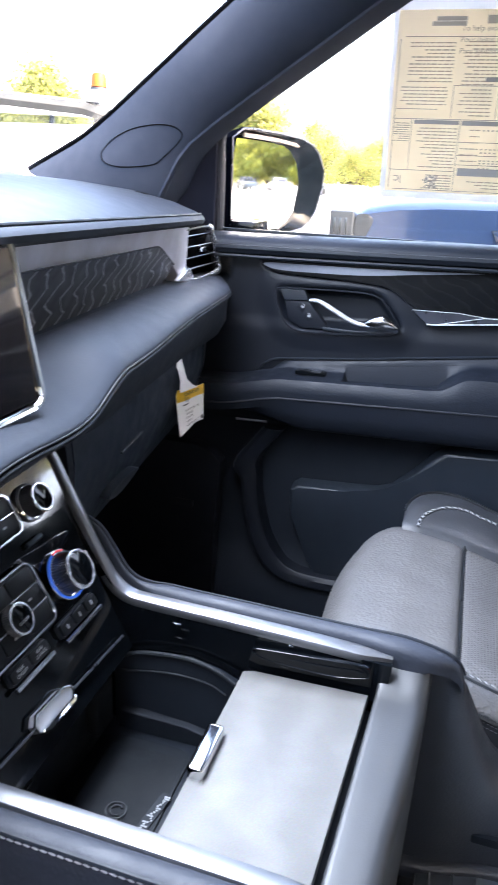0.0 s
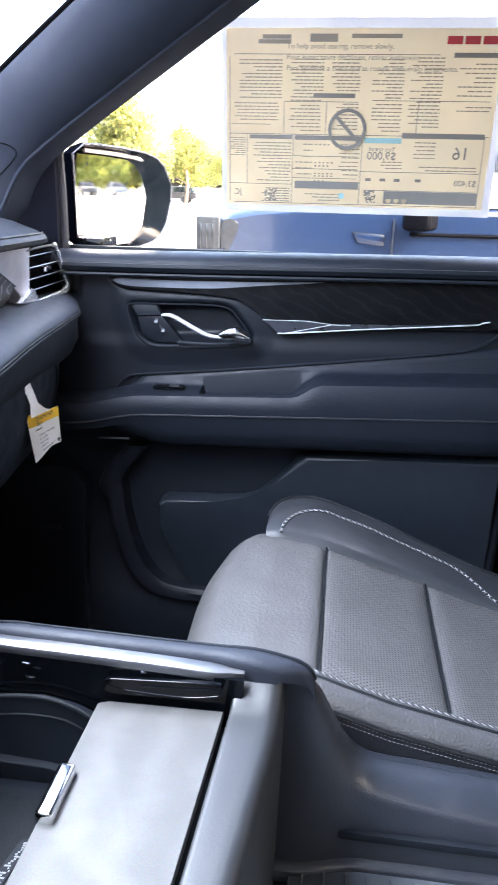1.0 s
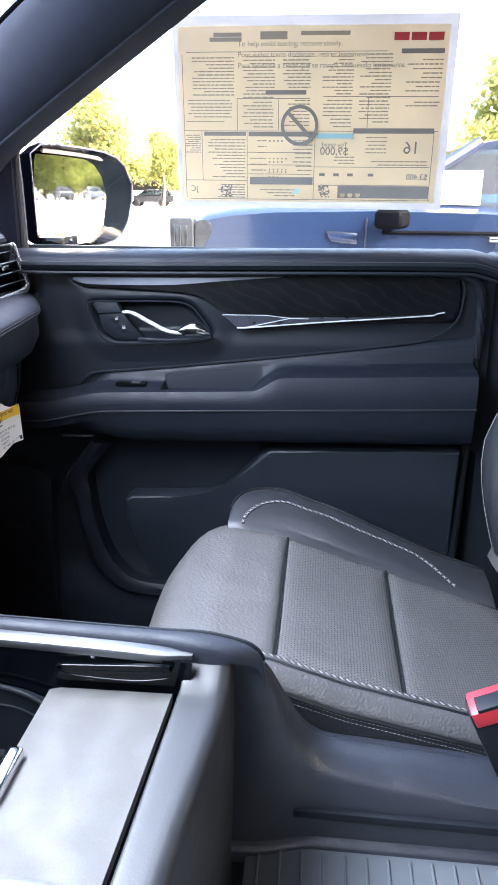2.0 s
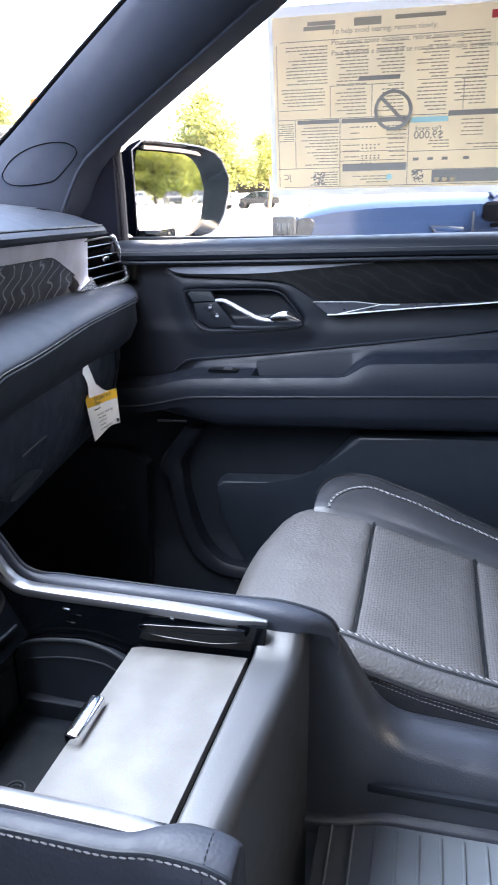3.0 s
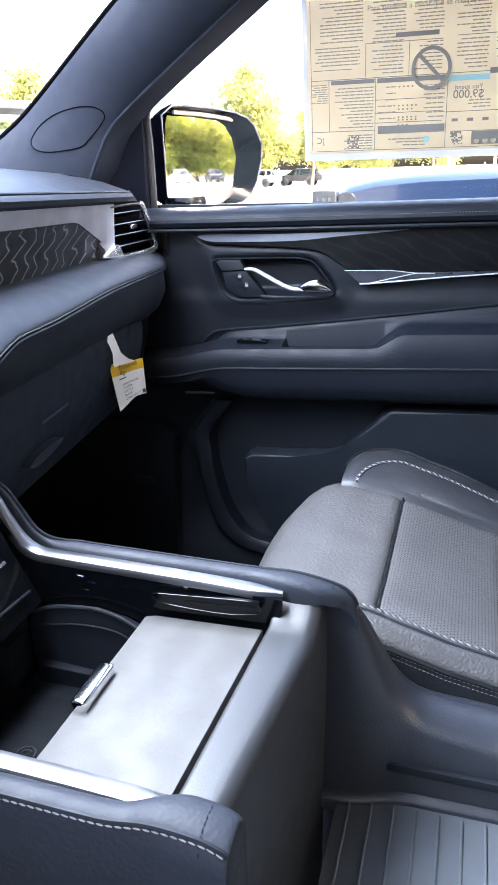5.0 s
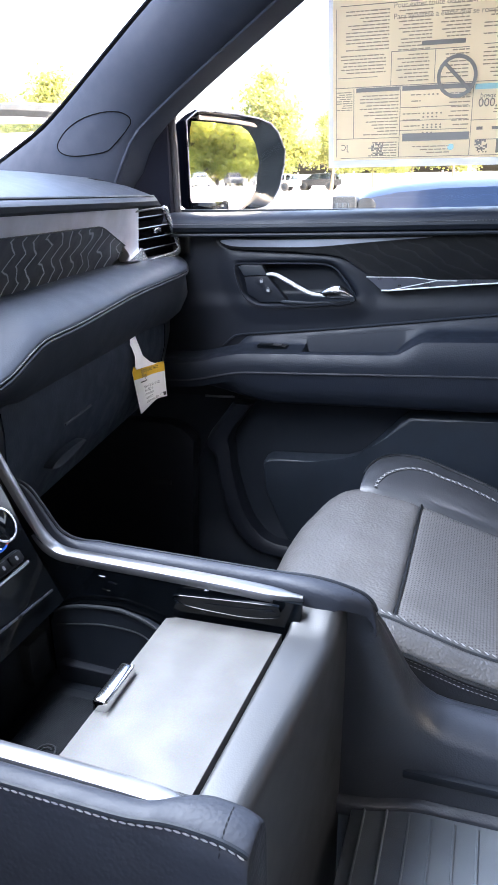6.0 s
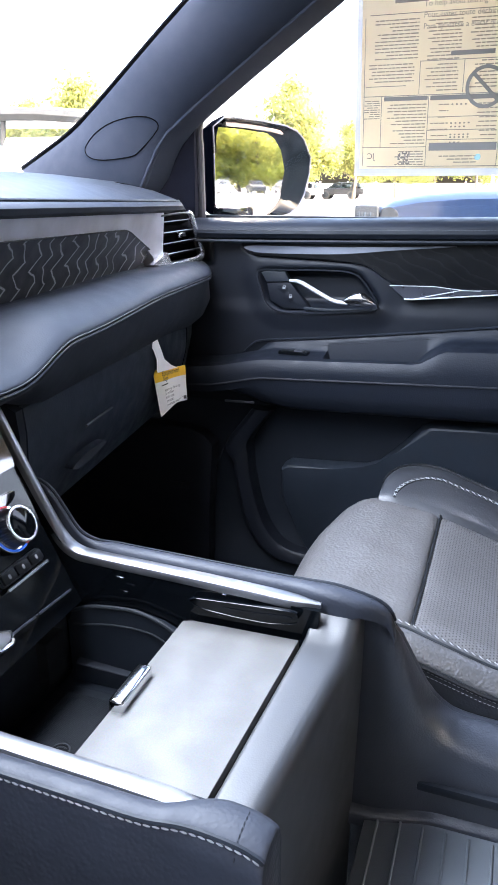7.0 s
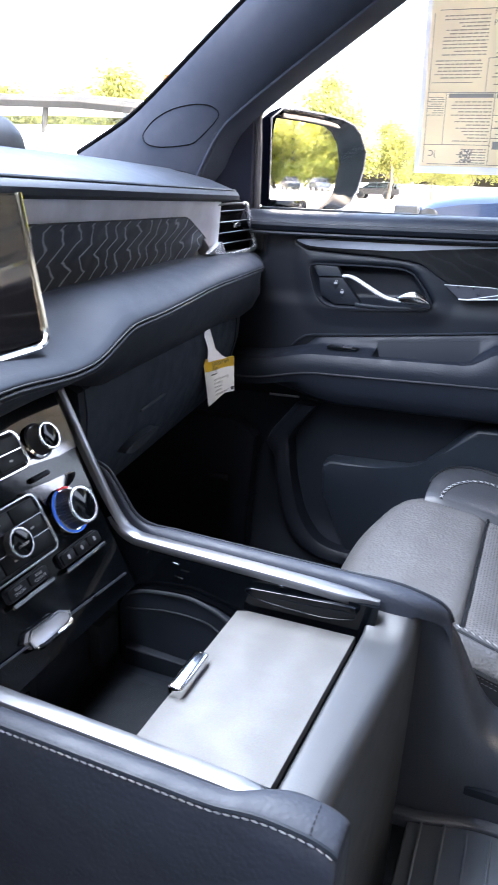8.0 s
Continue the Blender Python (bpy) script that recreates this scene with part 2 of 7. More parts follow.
CHARCOAL_PAINT = mat("charcoal_car_paint", (0.018, 0.019, 0.022), 0.3, spec=0.3, coat=0.3, wear=0.04, wear_scale=2)
TYRE = mat("tyre_rubber", (0.035, 0.035, 0.036), 0.8)
AMBER = mat("amber_lens", (0.21, 0.036, 0.0012), 0.5, spec=0.2, wear=0.05)
ASPHALT = mat("sunlit_concrete", (0.22, 0.215, 0.205), 0.9, grain=0.4, grain_scale=60, wear=0.18, wear_scale=0.35)
FENCE = mat("pale_fence", (0.62, 0.64, 0.66), 0.6, wear=0.08, wear_scale=1)
BARK = mat("bark", (0.11, 0.085, 0.06), 0.9, grain=0.8, grain_scale=14, wear=0.3)
SIGN = mat("sign_paper", (0.75, 0.73, 0.66), 0.7)


def leaf_mat(name, a, b):
    m = bpy.data.materials.new(name)
    m.use_nodes = True
    n, l = m.node_tree.nodes, m.node_tree.links
    p = n["Principled BSDF"]
    p.inputs["Roughness"].default_value = 0.6
    geo = n.new("ShaderNodeNewGeometry")
    r = n.new("ShaderNodeValToRGB")
    r.color_ramp.elements[0].color, r.color_ramp.elements[1].color = (*a, 1), (*b, 1)
    l.new(geo.outputs["Random Per Island"], r.inputs["Fac"])
    l.new(r.outputs["Color"], p.inputs["Base Color"])
    tr = n.new("ShaderNodeBsdfTranslucent")
    l.new(r.outputs["Color"], tr.inputs["Color"])
    mx = n.new("ShaderNodeMixShader")
    mx.inputs[0].default_value = 0.72
    l.new(p.outputs[0], mx.inputs[1])
    l.new(tr.outputs[0], mx.inputs[2])
    l.new(mx.outputs[0], n["Material Output"].inputs[0])
    return m


LEAF = leaf_mat("leaves", (0.125, 0.150, 0.040), (0.30, 0.285, 0.085))
# brighter copy of the leaves, sunlight put into the colour of the mirrored wood
SUNLIT_LEAF = leaf_mat("sunlit_leaves", (0.30, 0.32, 0.055), (0.56, 0.50, 0.10))


def glass_mat(name, tint, rough=0.0):
    m = bpy.data.materials.new(name)
    m.use_nodes = True
    n, l = m.node_tree.nodes, m.node_tree.links
    n.remove(n["Principled BSDF"])
    t = n.new("ShaderNodeBsdfTransparent")
    t.inputs[0].default_value = (*tint, 1)
    g = n.new("ShaderNodeBsdfGlossy")
    g.inputs["Roughness"].default_value = 0.02
    f = n.new("ShaderNodeLayerWeight")
    f.inputs[0].default_value = 0.5
    pw = n.new("ShaderNodeMath")
    pw.operation = "POWER"
    pw.inputs[1].default_value = 4.0
    l.new(f.outputs["Facing"], pw.inputs[0])
    sc = n.new("ShaderNodeMath")
    sc.operation = "MULTIPLY_ADD"
    sc.inputs[1].default_value, sc.inputs[2].default_value = 0.6, 0.035
    l.new(pw.outputs[0], sc.inputs[0])
    mx = n.new("ShaderNodeMixShader")
    l.new(sc.outputs[0], mx.inputs[0])
    l.new(t.outputs[0], mx.inputs[1])
    l.new(g.outputs[0], mx.inputs[2])
    l.new(mx.outputs[0], n["Material Output"].inputs[0])
    return m


GLASS = glass_mat("window_glass", (0.93, 0.95, 0.94))
CAR_GLASS = glass_mat("tinted_car_glass", (0.06, 0.20, 0.28))
REAR_GLASS = glass_mat("rear_privacy_glass", (0.075, 0.082, 0.085))
PRIVACY = glass_mat("privacy_glass", (0.17, 0.19, 0.20))


def paper_mat(name, color, trans):
    """Thin printed paper that lets daylight through."""
    m = bpy.data.materials.new(name)
    m.use_nodes = True
    n, l = m.node_tree.nodes, m.node_tree.links
    p = n["Principled BSDF"]
    p.inputs["Roughness"].default_value = 0.6
    tc = n.new("ShaderNodeTexCoord")
    nz = n.new("ShaderNodeTexNoise")
    nz.inputs["Scale"].default_value, nz.inputs["Detail"].default_value = 14, 5
    l.new(tc.outputs["Object"], nz.inputs["Vector"])
    mr = n.new("ShaderNodeMapRange")
    mr.inputs["To Min"].default_value, mr.inputs["To Max"].default_value = 0.88, 1.1
    l.new(nz.outputs["Fac"], mr.inputs["Value"])
    sc = n.new("ShaderNodeVectorMath")
    sc.operation = "SCALE"
    sc.inputs[0].default_value = color
    l.new(mr.outputs["Result"], sc.inputs["Scale"])
    l.new(sc.outputs["Vector"], p.inputs["Base Color"])
    tr = n.new("ShaderNodeBsdfTranslucent")
    l.new(sc.outputs["Vector"], tr.inputs["Color"])
    mx = n.new("ShaderNodeMixShader")
    mx.inputs[0].default_value = trans
    l.new(p.outputs[0], mx.inputs[1])
    l.new(tr.outputs[0], mx.inputs[2])
    l.new(mx.outputs[0], n["Material Output"].inputs[0])
    return m


PAPER = paper_mat("sticker_paper", (0.98, 0.89, 0.725), 0.84)
FILM = paper_mat("sticker_border", (0.54, 0.54, 0.55), 0.6)


def perforated(base):
    """Seat leather with rows of small punched holes."""
    m = base.copy()
    m.name = "perforated_leather"
    n, l = m.node_tree.nodes, m.node_tree.links
    p = n["Principled BSDF"]
    tc = n.new("ShaderNodeTexCoord")
    sep = n.new("ShaderNodeSeparateXYZ")
    l.new(tc.outputs["Object"], sep.inputs[0])

    def op(kind, a, b=None, c=None):
        o = n.new("ShaderNodeMath")
        o.operation = kind
        for i, v in enumerate((a, b, c)):
            if v is None:
                continue
            if isinstance(v, (int, float)):
                o.inputs[i].default_value = v
            else:
                l.new(v, o.inputs[i])
        return o.outputs[0]

    step = 0.0042
    row = op("DIVIDE", sep.outputs["X"], step * 0.866)
    odd = op("MODULO", op("FLOOR", row), 2.0)
    col = op("ADD", op("DIVIDE", sep.outputs["Y"], step), op("MULTIPLY", odd, 0.5))
    fx = op("SUBTRACT", op("FRACT", row), 0.5)
    fy = op("SUBTRACT", op("FRACT", col), 0.5)
    d = op("SQRT", op("ADD", op("MULTIPLY", fx, fx), op("MULTIPLY", fy, fy)))
    edge_mr = n.new("ShaderNodeMapRange")
    edge_mr.inputs["From Min"].default_value, edge_mr.inputs["From Max"].default_value = 0.27, 0.15
    l.new(d, edge_mr.inputs["Value"])
    hole = edge_mr.outputs["Result"]
    src = p.inputs["Base Color"].links[0].from_socket
    mx = n.new("ShaderNodeMix")
    mx.data_type = "RGBA"
    l.new(hole, mx.inputs["Factor"])
    l.new(src, mx.inputs["A"])
    mx.inputs["B"].default_value = (0.042, 0.041, 0.042, 1)
    l.new(mx.outputs["Result"], p.inputs["Base Color"])
    l.new(op("MULTIPLY", op("SUBTRACT", 1.0, hole), 0.55), p.inputs["Specular IOR Level"])
    return m


PERF = perforated(SEAT_LIT)


# ---- building helpers ----
def thing(name, loc=(0, 0, 0), label="", category="", group="", kind=""):
    ob = new(name)
    ob.location = loc
    ob.empty_display_size = 0.02
    return tagged(ob, label, category, group, kind)


def world_of(ob):
    p = Vector((0, 0, 0))
    while ob is not None:
        p += ob.location
        ob = ob.parent
    return p


def mesh_of(name, bm, material, sharp=35):
    me = bpy.data.meshes.new(name)
    bmesh.ops.recalc_face_normals(bm, faces=bm.faces[:])
    bm.to_mesh(me)
    bm.free()
    me.materials.append(material)
    me.polygons.foreach_set("use_smooth", [True] * len(me.polygons))
    me.set_sharp_from_angle(angle=radians(sharp))
    return me


def part(name, bm, material, parent, label="", sharp=35, kind=""):
    """One mesh under a thing or a part; the bmesh is in the world's metres."""
    base = world_of(parent)
    bmesh.ops.translate(bm, verts=bm.verts[:], vec=-base)
    ob = new(name, mesh_of(name, bm, material, sharp))
    ob.parent = parent
    return tagged(ob, label, kind=kind)


def solo(name, bm, material, label="", category="", kind="", group="", sharp=35):
    """A top-level thing or piece of the setting that is one mesh."""
    return tagged(new(name, mesh_of(name, bm, material, sharp)), label, category, group, kind)


def spline(pts, n=8, closed=False):
    """Points of a smooth curve through pts (Catmull-Rom)."""
    pts = [Vector(p) for p in pts]
    out, m = [], len(pts)
    for i in range(m if closed else m - 1):
        if closed:
            a, b, c, d = pts[i - 1], pts[i], pts[(i + 1) % m], pts[(i + 2) % m]
        else:
            b, c = pts[i], pts[i + 1]
            a = pts[i - 1] if i else b * 2 - c
            d = pts[i + 2] if i + 2 < m else c * 2 - b
        for k in range(n):
            t = k / n
            out.append(0.5 * ((2 * b) + (c - a) * t + (2 * a - 5 * b + 4 * c - d) * t * t + (3 * b - a - 3 * c + d) * t ** 3))
    if not closed:
        out.append(pts[-1])
    return out


def skin(rows, close_v=False, cap=False, bm=None):
    """A surface over rows of points; close_v joins each row into a ring; cap closes the ends."""
    bm = bm or bmesh.new()
    vs = [[bm.verts.new(p) for p in r] for r in rows]
    w = len(rows[0])
    for a, b in zip(vs, vs[1:]):
        for j in range(w if close_v else w - 1):
            k = (j + 1) % w
            bm.faces.new((a[j], a[k], b[k], b[j]))
    if cap:
        bm.faces.new(vs[0][::-1])
        bm.faces.new(vs[-1])
    return bm


def solid(rows, t, bm=None):
    """A surface with the thickness t (a vector) behind it."""
    t = Vector(t)
    back = [[Vector(p) + t for p in r] for r in rows]
    ring = [list(r) + b[::-1] for r, b in zip(rows, back)]
    return skin(ring, close_v=True, cap=True, bm=bm)


def tube(path, r, n=8, closed=False, up=(0, 0, 1), flat=1.0, bm=None, taper=None):
    """A bar along a path: r across, flat * r along up."""
    bm = bm or bmesh.new()
    path = [Vector(p) for p in path]
    rows, m = [], len(path)
    for i, p in enumerate(path):
        a = path[i - 1] if (i or closed) else p
        b = path[(i + 1) % m] if (i + 1 < m or closed) else p
        d = (b - a).normalized()
        s = d.cross(Vector(up))
        s = s.normalized() if s.length > 1e-5 else Vector((1, 0, 0))
        u = s.cross(d).normalized()
        k = taper(i / (m - 1)) if taper else 1.0
        rows.append([p + (s * math.cos(q) + u * math.sin(q) * flat) * r * k for q in (2 * math.pi * j / n for j in range(n))])
    if closed:
        rows.append(rows[0])
        skin(rows, close_v=True, bm=bm)
        bmesh.ops.remove_doubles(bm, verts=bm.verts[:], dist=1e-6)
        return bm
    return skin(rows, close_v=True, cap=True, bm=bm)


def slab(outline, o, u, v, thick, bevel=0.0, seg=2, bm=None, crown=0.0):
    """A plate: a flat outline in the directions u and v from o, extruded against u x v, its front edge rounded."""
    bm = bm or bmesh.new()
    o, u, v = Vector(o), Vector(u), Vector(v)
    nrm = u.cross(v).normalized()
    front = [bm.verts.new(o + u * a + v * b) for a, b in outline]
    back = [bm.verts.new(o + u * a + v * b - nrm * thick) for a, b in outline]
    f = bm.faces.new(front)
    bm.faces.new(back[::-1])
    m = len(front)
    for i in range(m):
        j = (i + 1) % m
        bm.faces.new((front[j], front[i], back[i], back[j]))
    if bevel:
        bmesh.ops.bevel(bm, geom=list(f.edges), offset=bevel, segments=seg, profile=0.6, affect="EDGES", clamp_overlap=True)
    return bm


def rbox(c, s, bevel=0.0, rot=None, seg=2, bm=None):
    """A box of size s round c with rounded edges."""
    own = bmesh.new()
    bmesh.ops.create_cube(own, size=1.0, matrix=Matrix.Diagonal((*s, 1)))
    if bevel:
        bmesh.ops.bevel(own, geom=own.edges[:], offset=bevel, segments=seg, profile=0.6, affect="EDGES", clamp_overlap=True)
    own.transform(Matrix.Translation(c) @ (rot if rot is not None else Matrix.Identity(4)))
    if bm is None:
        return own
    me = bpy.data.meshes.new("tmp")
    own.to_mesh(me)
    own.free()
    bm.from_mesh(me)
    bpy.data.meshes.remove(me)
    return bm


def disc_stack(rings, o, axis, n=40, bm=None, teeth=0.0):
    """A turned body: rings of (height, radius) along axis from o; teeth gives a knurled rim."""
    bm = bm or bmesh.new()
    axis = Vector(axis).normalized()
    a = axis.orthogonal().normalized()
    b = axis.cross(a)
    rows = []
    for h, r in rings:
        rows.append([Vector(o) + axis * h + (a * math.cos(q) + b * math.sin(q)) * (r + (teeth if j % 2 and r > 0 else 0)) for j, q in ((j, 2 * math.pi * j / n) for j in range(n))])
    return skin(rows, close_v=True, cap=True, bm=bm)


def rounded(w, h, r, n=5, cx=0.0, cy=0.0):
    """The outline of a rectangle with round corners."""
    out = []
    for sx, sy, a0 in ((1, 1, 0), (-1, 1, 90), (-1, -1, 180), (1, -1, 270)):
        for k in range(n + 1):
            q = radians(a0 + 90 * k / n)
            out.append((cx + sx * (w / 2 - r) + r * math.cos(q), cy + sy * (h / 2 - r) + r * math.sin(q)))
    return out


def smooth2(pts, n=5):
    return [(p.x, p.y) for p in spline([(a, b, 0) for a, b in pts], n, closed=True)]


def stitches(path, normal, step=0.0075, length=0.0045, r=0.0007, slant=0.0, bm=None):
    """Threads laid along a path; slant turns each one across the seam."""
    bm = bm or bmesh.new()
    path = [Vector(p) for p in path]
    nrm = Vector(normal).normalized()
    acc, nxt = 0.0, step / 2
    for a, b in zip(path, path[1:]):
        d = b - a
        L = d.length
        if L < 1e-9:
            continue
        d = d / L
        s = d.cross(nrm).normalized()
        while nxt <= acc + L:
            c = a + d * (nxt - acc) + nrm * r * 0.4
            e = (d + s * slant).normalized() * length / 2
            w = e.normalized().cross(nrm) * r
            h = nrm * r
            v = [bm.verts.new(c + e * k + q) for k, q in ((-1, -w * .4), (-1, h * .4), (-1, w * .4), (-.3, -w), (-.3, h), (-.3, w), (.3, -w), (.3, h), (.3, w), (1, -w * .4), (1, h * .4), (1, w * .4))]
            for i in (0, 3, 6):
                bm.faces.new((v[i], v[i + 1], v[i + 4], v[i + 3]))
                bm.faces.new((v[i + 1], v[i + 2], v[i + 5], v[i + 4]))
            nxt += step
        acc += L
    return bm


def text(name, body, size, o, u, v, material, parent, align="CENTER", lift=0.0003):
    """Raised flat lettering with its baseline along u and its height along v."""
    cu = bpy.data.curves.new(name, "FONT")
    cu.body, cu.size, cu.align_x, cu.align_y = body, size, align, "CENTER"
    cu.materials.append(material)
    ob = new(name, cu)
    u, v = Vector(u).normalized(), Vector(v).normalized()
    w = u.cross(v)
    ob.parent = parent
    ob.matrix_basis = Matrix.Translation(Vector(o) - world_of(parent)) @ Matrix((u, v, w)).transposed().to_4x4()
    return ob


def smoothstep(a, b, x):
    t = max(0.0, min(1.0, (x - a) / (b - a)))
    return t * t * (3 - 2 * t)

# ---- setting: ground and cabin shell ----
def quad(pts, bm=None):
    bm = bm or bmesh.new()
    bm.faces.new([bm.verts.new(p) for p in pts])
    return bm


ground_bm = bmesh.new()
bmesh.ops.create_grid(ground_bm, x_segments=24, y_segments=24, size=900)
solo("ground", ground_bm, ASPHALT, "pale sunlit concrete car park reaching the horizon", "ground", "structure")

# Cabin floor, firewall, belt walls, roof and pillars round the open windows
solo("floor", rbox((0.95, 0.46, 0.70), (3.3, 1.72, 0.04)), CARPET, "black carpeted cabin floor", "floor", "structure")
solo("wall_front", rbox((-0.66, 0.46, 1.05), (0.06, 1.72, 0.72)), DARK, "dark firewall under the dashboard", "wall", "structure")
solo("wall_east", rbox((0.05, 1.41, 1.06), (0.98, 0.05, 0.80), 0.01), DARK, "outer skin of the front passenger door", "wall", "structure")
solo("wall_east_rear", rbox((1.56, 1.38, 1.07), (2.04, 0.12, 0.78), 0.02), DARK, "rear side wall of the cabin below the window", "wall", "structure")
solo("wall_west", rbox((0.95, -0.46, 1.07), (3.3, 0.10, 0.78), 0.02), DARK, "driver's side wall of the cabin below the window", "wall", "structure")
solo("cowl", rbox((-0.90, 0.46, 1.525), (0.56, 1.86, 0.03), 0.01), DARK, "dark plastic cowl below the windscreen", "cowl", "structure")
solo("wall_rear", rbox((2.58, 0.46, 1.07), (0.06, 1.72, 0.78), 0.02), DARK, "rear wall of the cabin below the window", "wall", "structure")
roof = skin([[(x, 0.46 + q * w, 1.965 - 0.055 * abs(q) ** 2.5 - 0.03 * smoothstep(0.35, 0.06, x)) for q in [k / 8 - 1 for k in range(17)]] for x, w in ((0.06, 0.60), (0.2, 0.62), (0.6, 0.63), (1.4, 0.63), (2.2, 0.62), (2.55, 0.60))])
solo("ceiling", roof, HEADLINER, "dark cloth headliner of the cabin", "ceiling", "structure")
outer = skin([[(x, 0.46 + q * w, 2.02 - 0.055 * abs(q) ** 2.5) for q in [k / 8 - 1 for k in range(17)]] for x, w in ((0.0, 0.66), (0.6, 0.70), (1.4, 0.70), (2.6, 0.66))])
solo("roof_panel", outer, NAVY, "outer roof panel of the vehicle", "roof", "structure")
for y0, y1, nm in ((1.335, 1.15, "east"), (-0.41, -0.23, "west")):
    for x0, x1, w in ((0.56, 0.66, 0.12), (1.45, 1.50, 0.12), (2.45, 2.35, 0.22)):
        bm = skin([[(x0 - w / 2, y0, 1.42), (x0 + w / 2, y0, 1.42), (x0 + w / 2, y0 + (0.05 if nm == "east" else -0.05), 1.42), (x0 - w / 2, y0 + (0.05 if nm == "east" else -0.05), 1.42)],
                   [(x1 - w / 2, y1, 1.96), (x1 + w / 2, y1, 1.96), (x1 + w / 2, y1 + (0.05 if nm == "east" else -0.05), 1.96), (x1 - w / 2, y1 + (0.05 if nm == "east" else -0.05), 1.96)]], close_v=True, cap=True)
        solo("pillar_" + nm, bm, PILLAR, "dark cloth-covered roof pillar", "pillar", "structure")
    solo("trim_" + nm, tube([(0.0, y1, 1.93), (0.6, y1 - 0.01, 1.965), (2.5, y1 - 0.01, 1.95)], 0.035, 10), PILLAR, "dark roof rail trim above the side windows", "trim", "structure")
    ys = 1 if nm == "east" else -1
    fr = [[(x, y1 - 0.05 * ys, 1.990), (x, y1 + 0.07 * ys, 1.965), (x, y1 + 0.125 * ys, 1.925)] for x in (0.08, 0.3, 0.7, 1.5, 2.5)]
    solo("trim_frame_" + nm, solid(fr, (0, 0.02 * ys, 0.03)), NAVY, "roof edge and door frame above the side windows", "trim", "structure")
solo("trim_header", tube([(0.03, -0.2, 1.925), (0.0, 0.46, 1.955), (0.03, 1.12, 1.925)], 0.03, 10), HEADLINER, "padded header above the windscreen", "trim", "structure")


# ---- passenger's windscreen pillar with its speaker grille ----
def line(a, b, t):
    return Vector(a).lerp(Vector(b), t)


pillar = thing("windscreen_pillar", (-0.45, 1.24, 1.5), "dark blue-grey cloth-covered windscreen pillar trim with an oval speaker grille", "pillar trim")
FRONT_EDGE = spline([(-0.673, 1.322, 1.557), (-0.600, 1.300, 1.587), (-0.532, 1.276, 1.615), (-0.460, 1.246, 1.653), (-0.336, 1.195, 1.727), (-0.240, 1.168, 1.790), (0.06, 1.09, 1.985)], 10)
FRONT_T = (0.0, 0.08, 0.16, 0.25, 0.40, 0.56, 1.0)
REAR_EDGE = spline([(-0.40, 1.258, 1.485), (-0.362, 1.240, 1.533), (-0.334, 1.232, 1.582), (-0.285, 1.226, 1.629), (-0.061, 1.200, 1.774), (0.30, 1.150, 2.00)], 10)
REAR_T = (0.0, 0.07, 0.14, 0.22, 0.50, 1.0)


def front_edge(t):
    for k in range(6):
        if t <= FRONT_T[k + 1] or k == 5:
            i = 10 * (k + (t - FRONT_T[k]) / (FRONT_T[k + 1] - FRONT_T[k]))
            j = min(int(i), 59)
            return FRONT_EDGE[j].lerp(FRONT_EDGE[j + 1], i - j)


def rear_edge(t):
    for k in range(5):
        if t <= REAR_T[k + 1] or k == 4:
            i = 10 * (k + (t - REAR_T[k]) / (REAR_T[k + 1] - REAR_T[k]))
            j = min(int(i), 49)
            return REAR_EDGE[j].lerp(REAR_EDGE[j + 1], i - j)


def pillar_pt(t, s):
    """s from 0 at the windscreen edge to 1 at the door's edge; the face bulges towards the cabin."""
    f, r = front_edge(t), rear_edge(t)
    p = f.lerp(r, s)
    return p + Vector((0.25, -1, -0.2)).normalized() * (0.034 * math.sin(math.pi * min(1, s * 1.02)) ** 0.7 * (1 - 0.25 * t))


SS = [0, 0.03, 0.1, 0.2, 0.3, 0.4, 0.5, 0.6, 0.7, 0.8, 0.87, 0.92, 0.96, 1.0]
rows = [[pillar_pt(t / 24, s) for s in SS] for t in range(25)]
part("cover", solid(rows, (0.02, 0.035, 0.0)), PILLAR, pillar)
part("windscreen_seal", tube([pillar_pt(t / 20, 0.0) + Vector((0, 0.004, 0.004)) for t in range(21)], 0.0055, 8), MATTE, pillar, "black rubber windscreen seal")
part("edge_trim", tube([pillar_pt(t / 20, 0.975) + Vector((0.0, -0.004, 0.0)) for t in range(21)], 0.0028, 8), PILLAR, pillar, "dark edge moulding")


def on_pillar(x, z, lift=0.0015):
    """The point of the pillar's face at x and z."""
    best, bp = 9, None
    for i in range(0, 61):
        for j in range(0, 41):
            p = pillar_pt(i / 120, 0.02 + 0.95 * j / 40)
            d = (p.x - x) ** 2 + (p.z - z) ** 2
            if d < best:
                best, bp, bi, bj = d, p, i / 120, 0.02 + 0.95 * j / 40
    step = 0.006
    while step > 0.0002:
        for di, dj in ((1, 0), (-1, 0), (0, 1), (0, -1)):
            p = pillar_pt(max(0, bi + di * step), bj + dj * step * 2)
            d = (p.x - x) ** 2 + (p.z - z) ** 2
            if d < best:
                best, bp, bi, bj = d, p, max(0, bi + di * step), bj + dj * step * 2
                break
        else:
            step /= 2
    return bp + Vector((0.06, -0.25, -0.03)).normalized() * lift


GR = [(-0.4805, 1.5884), (-0.472, 1.6005), (-0.448, 1.617), (-0.410, 1.630), (-0.362, 1.6365), (-0.333, 1.6325), (-0.3245, 1.622), (-0.3362, 1.6078), (-0.3628, 1.5859), (-0.3831, 1.5757), (-0.4386, 1.5711), (-0.4704, 1.5762)]
ring = [on_pillar(x, z, 0.0004) for x, z in smooth2(GR, 3)]
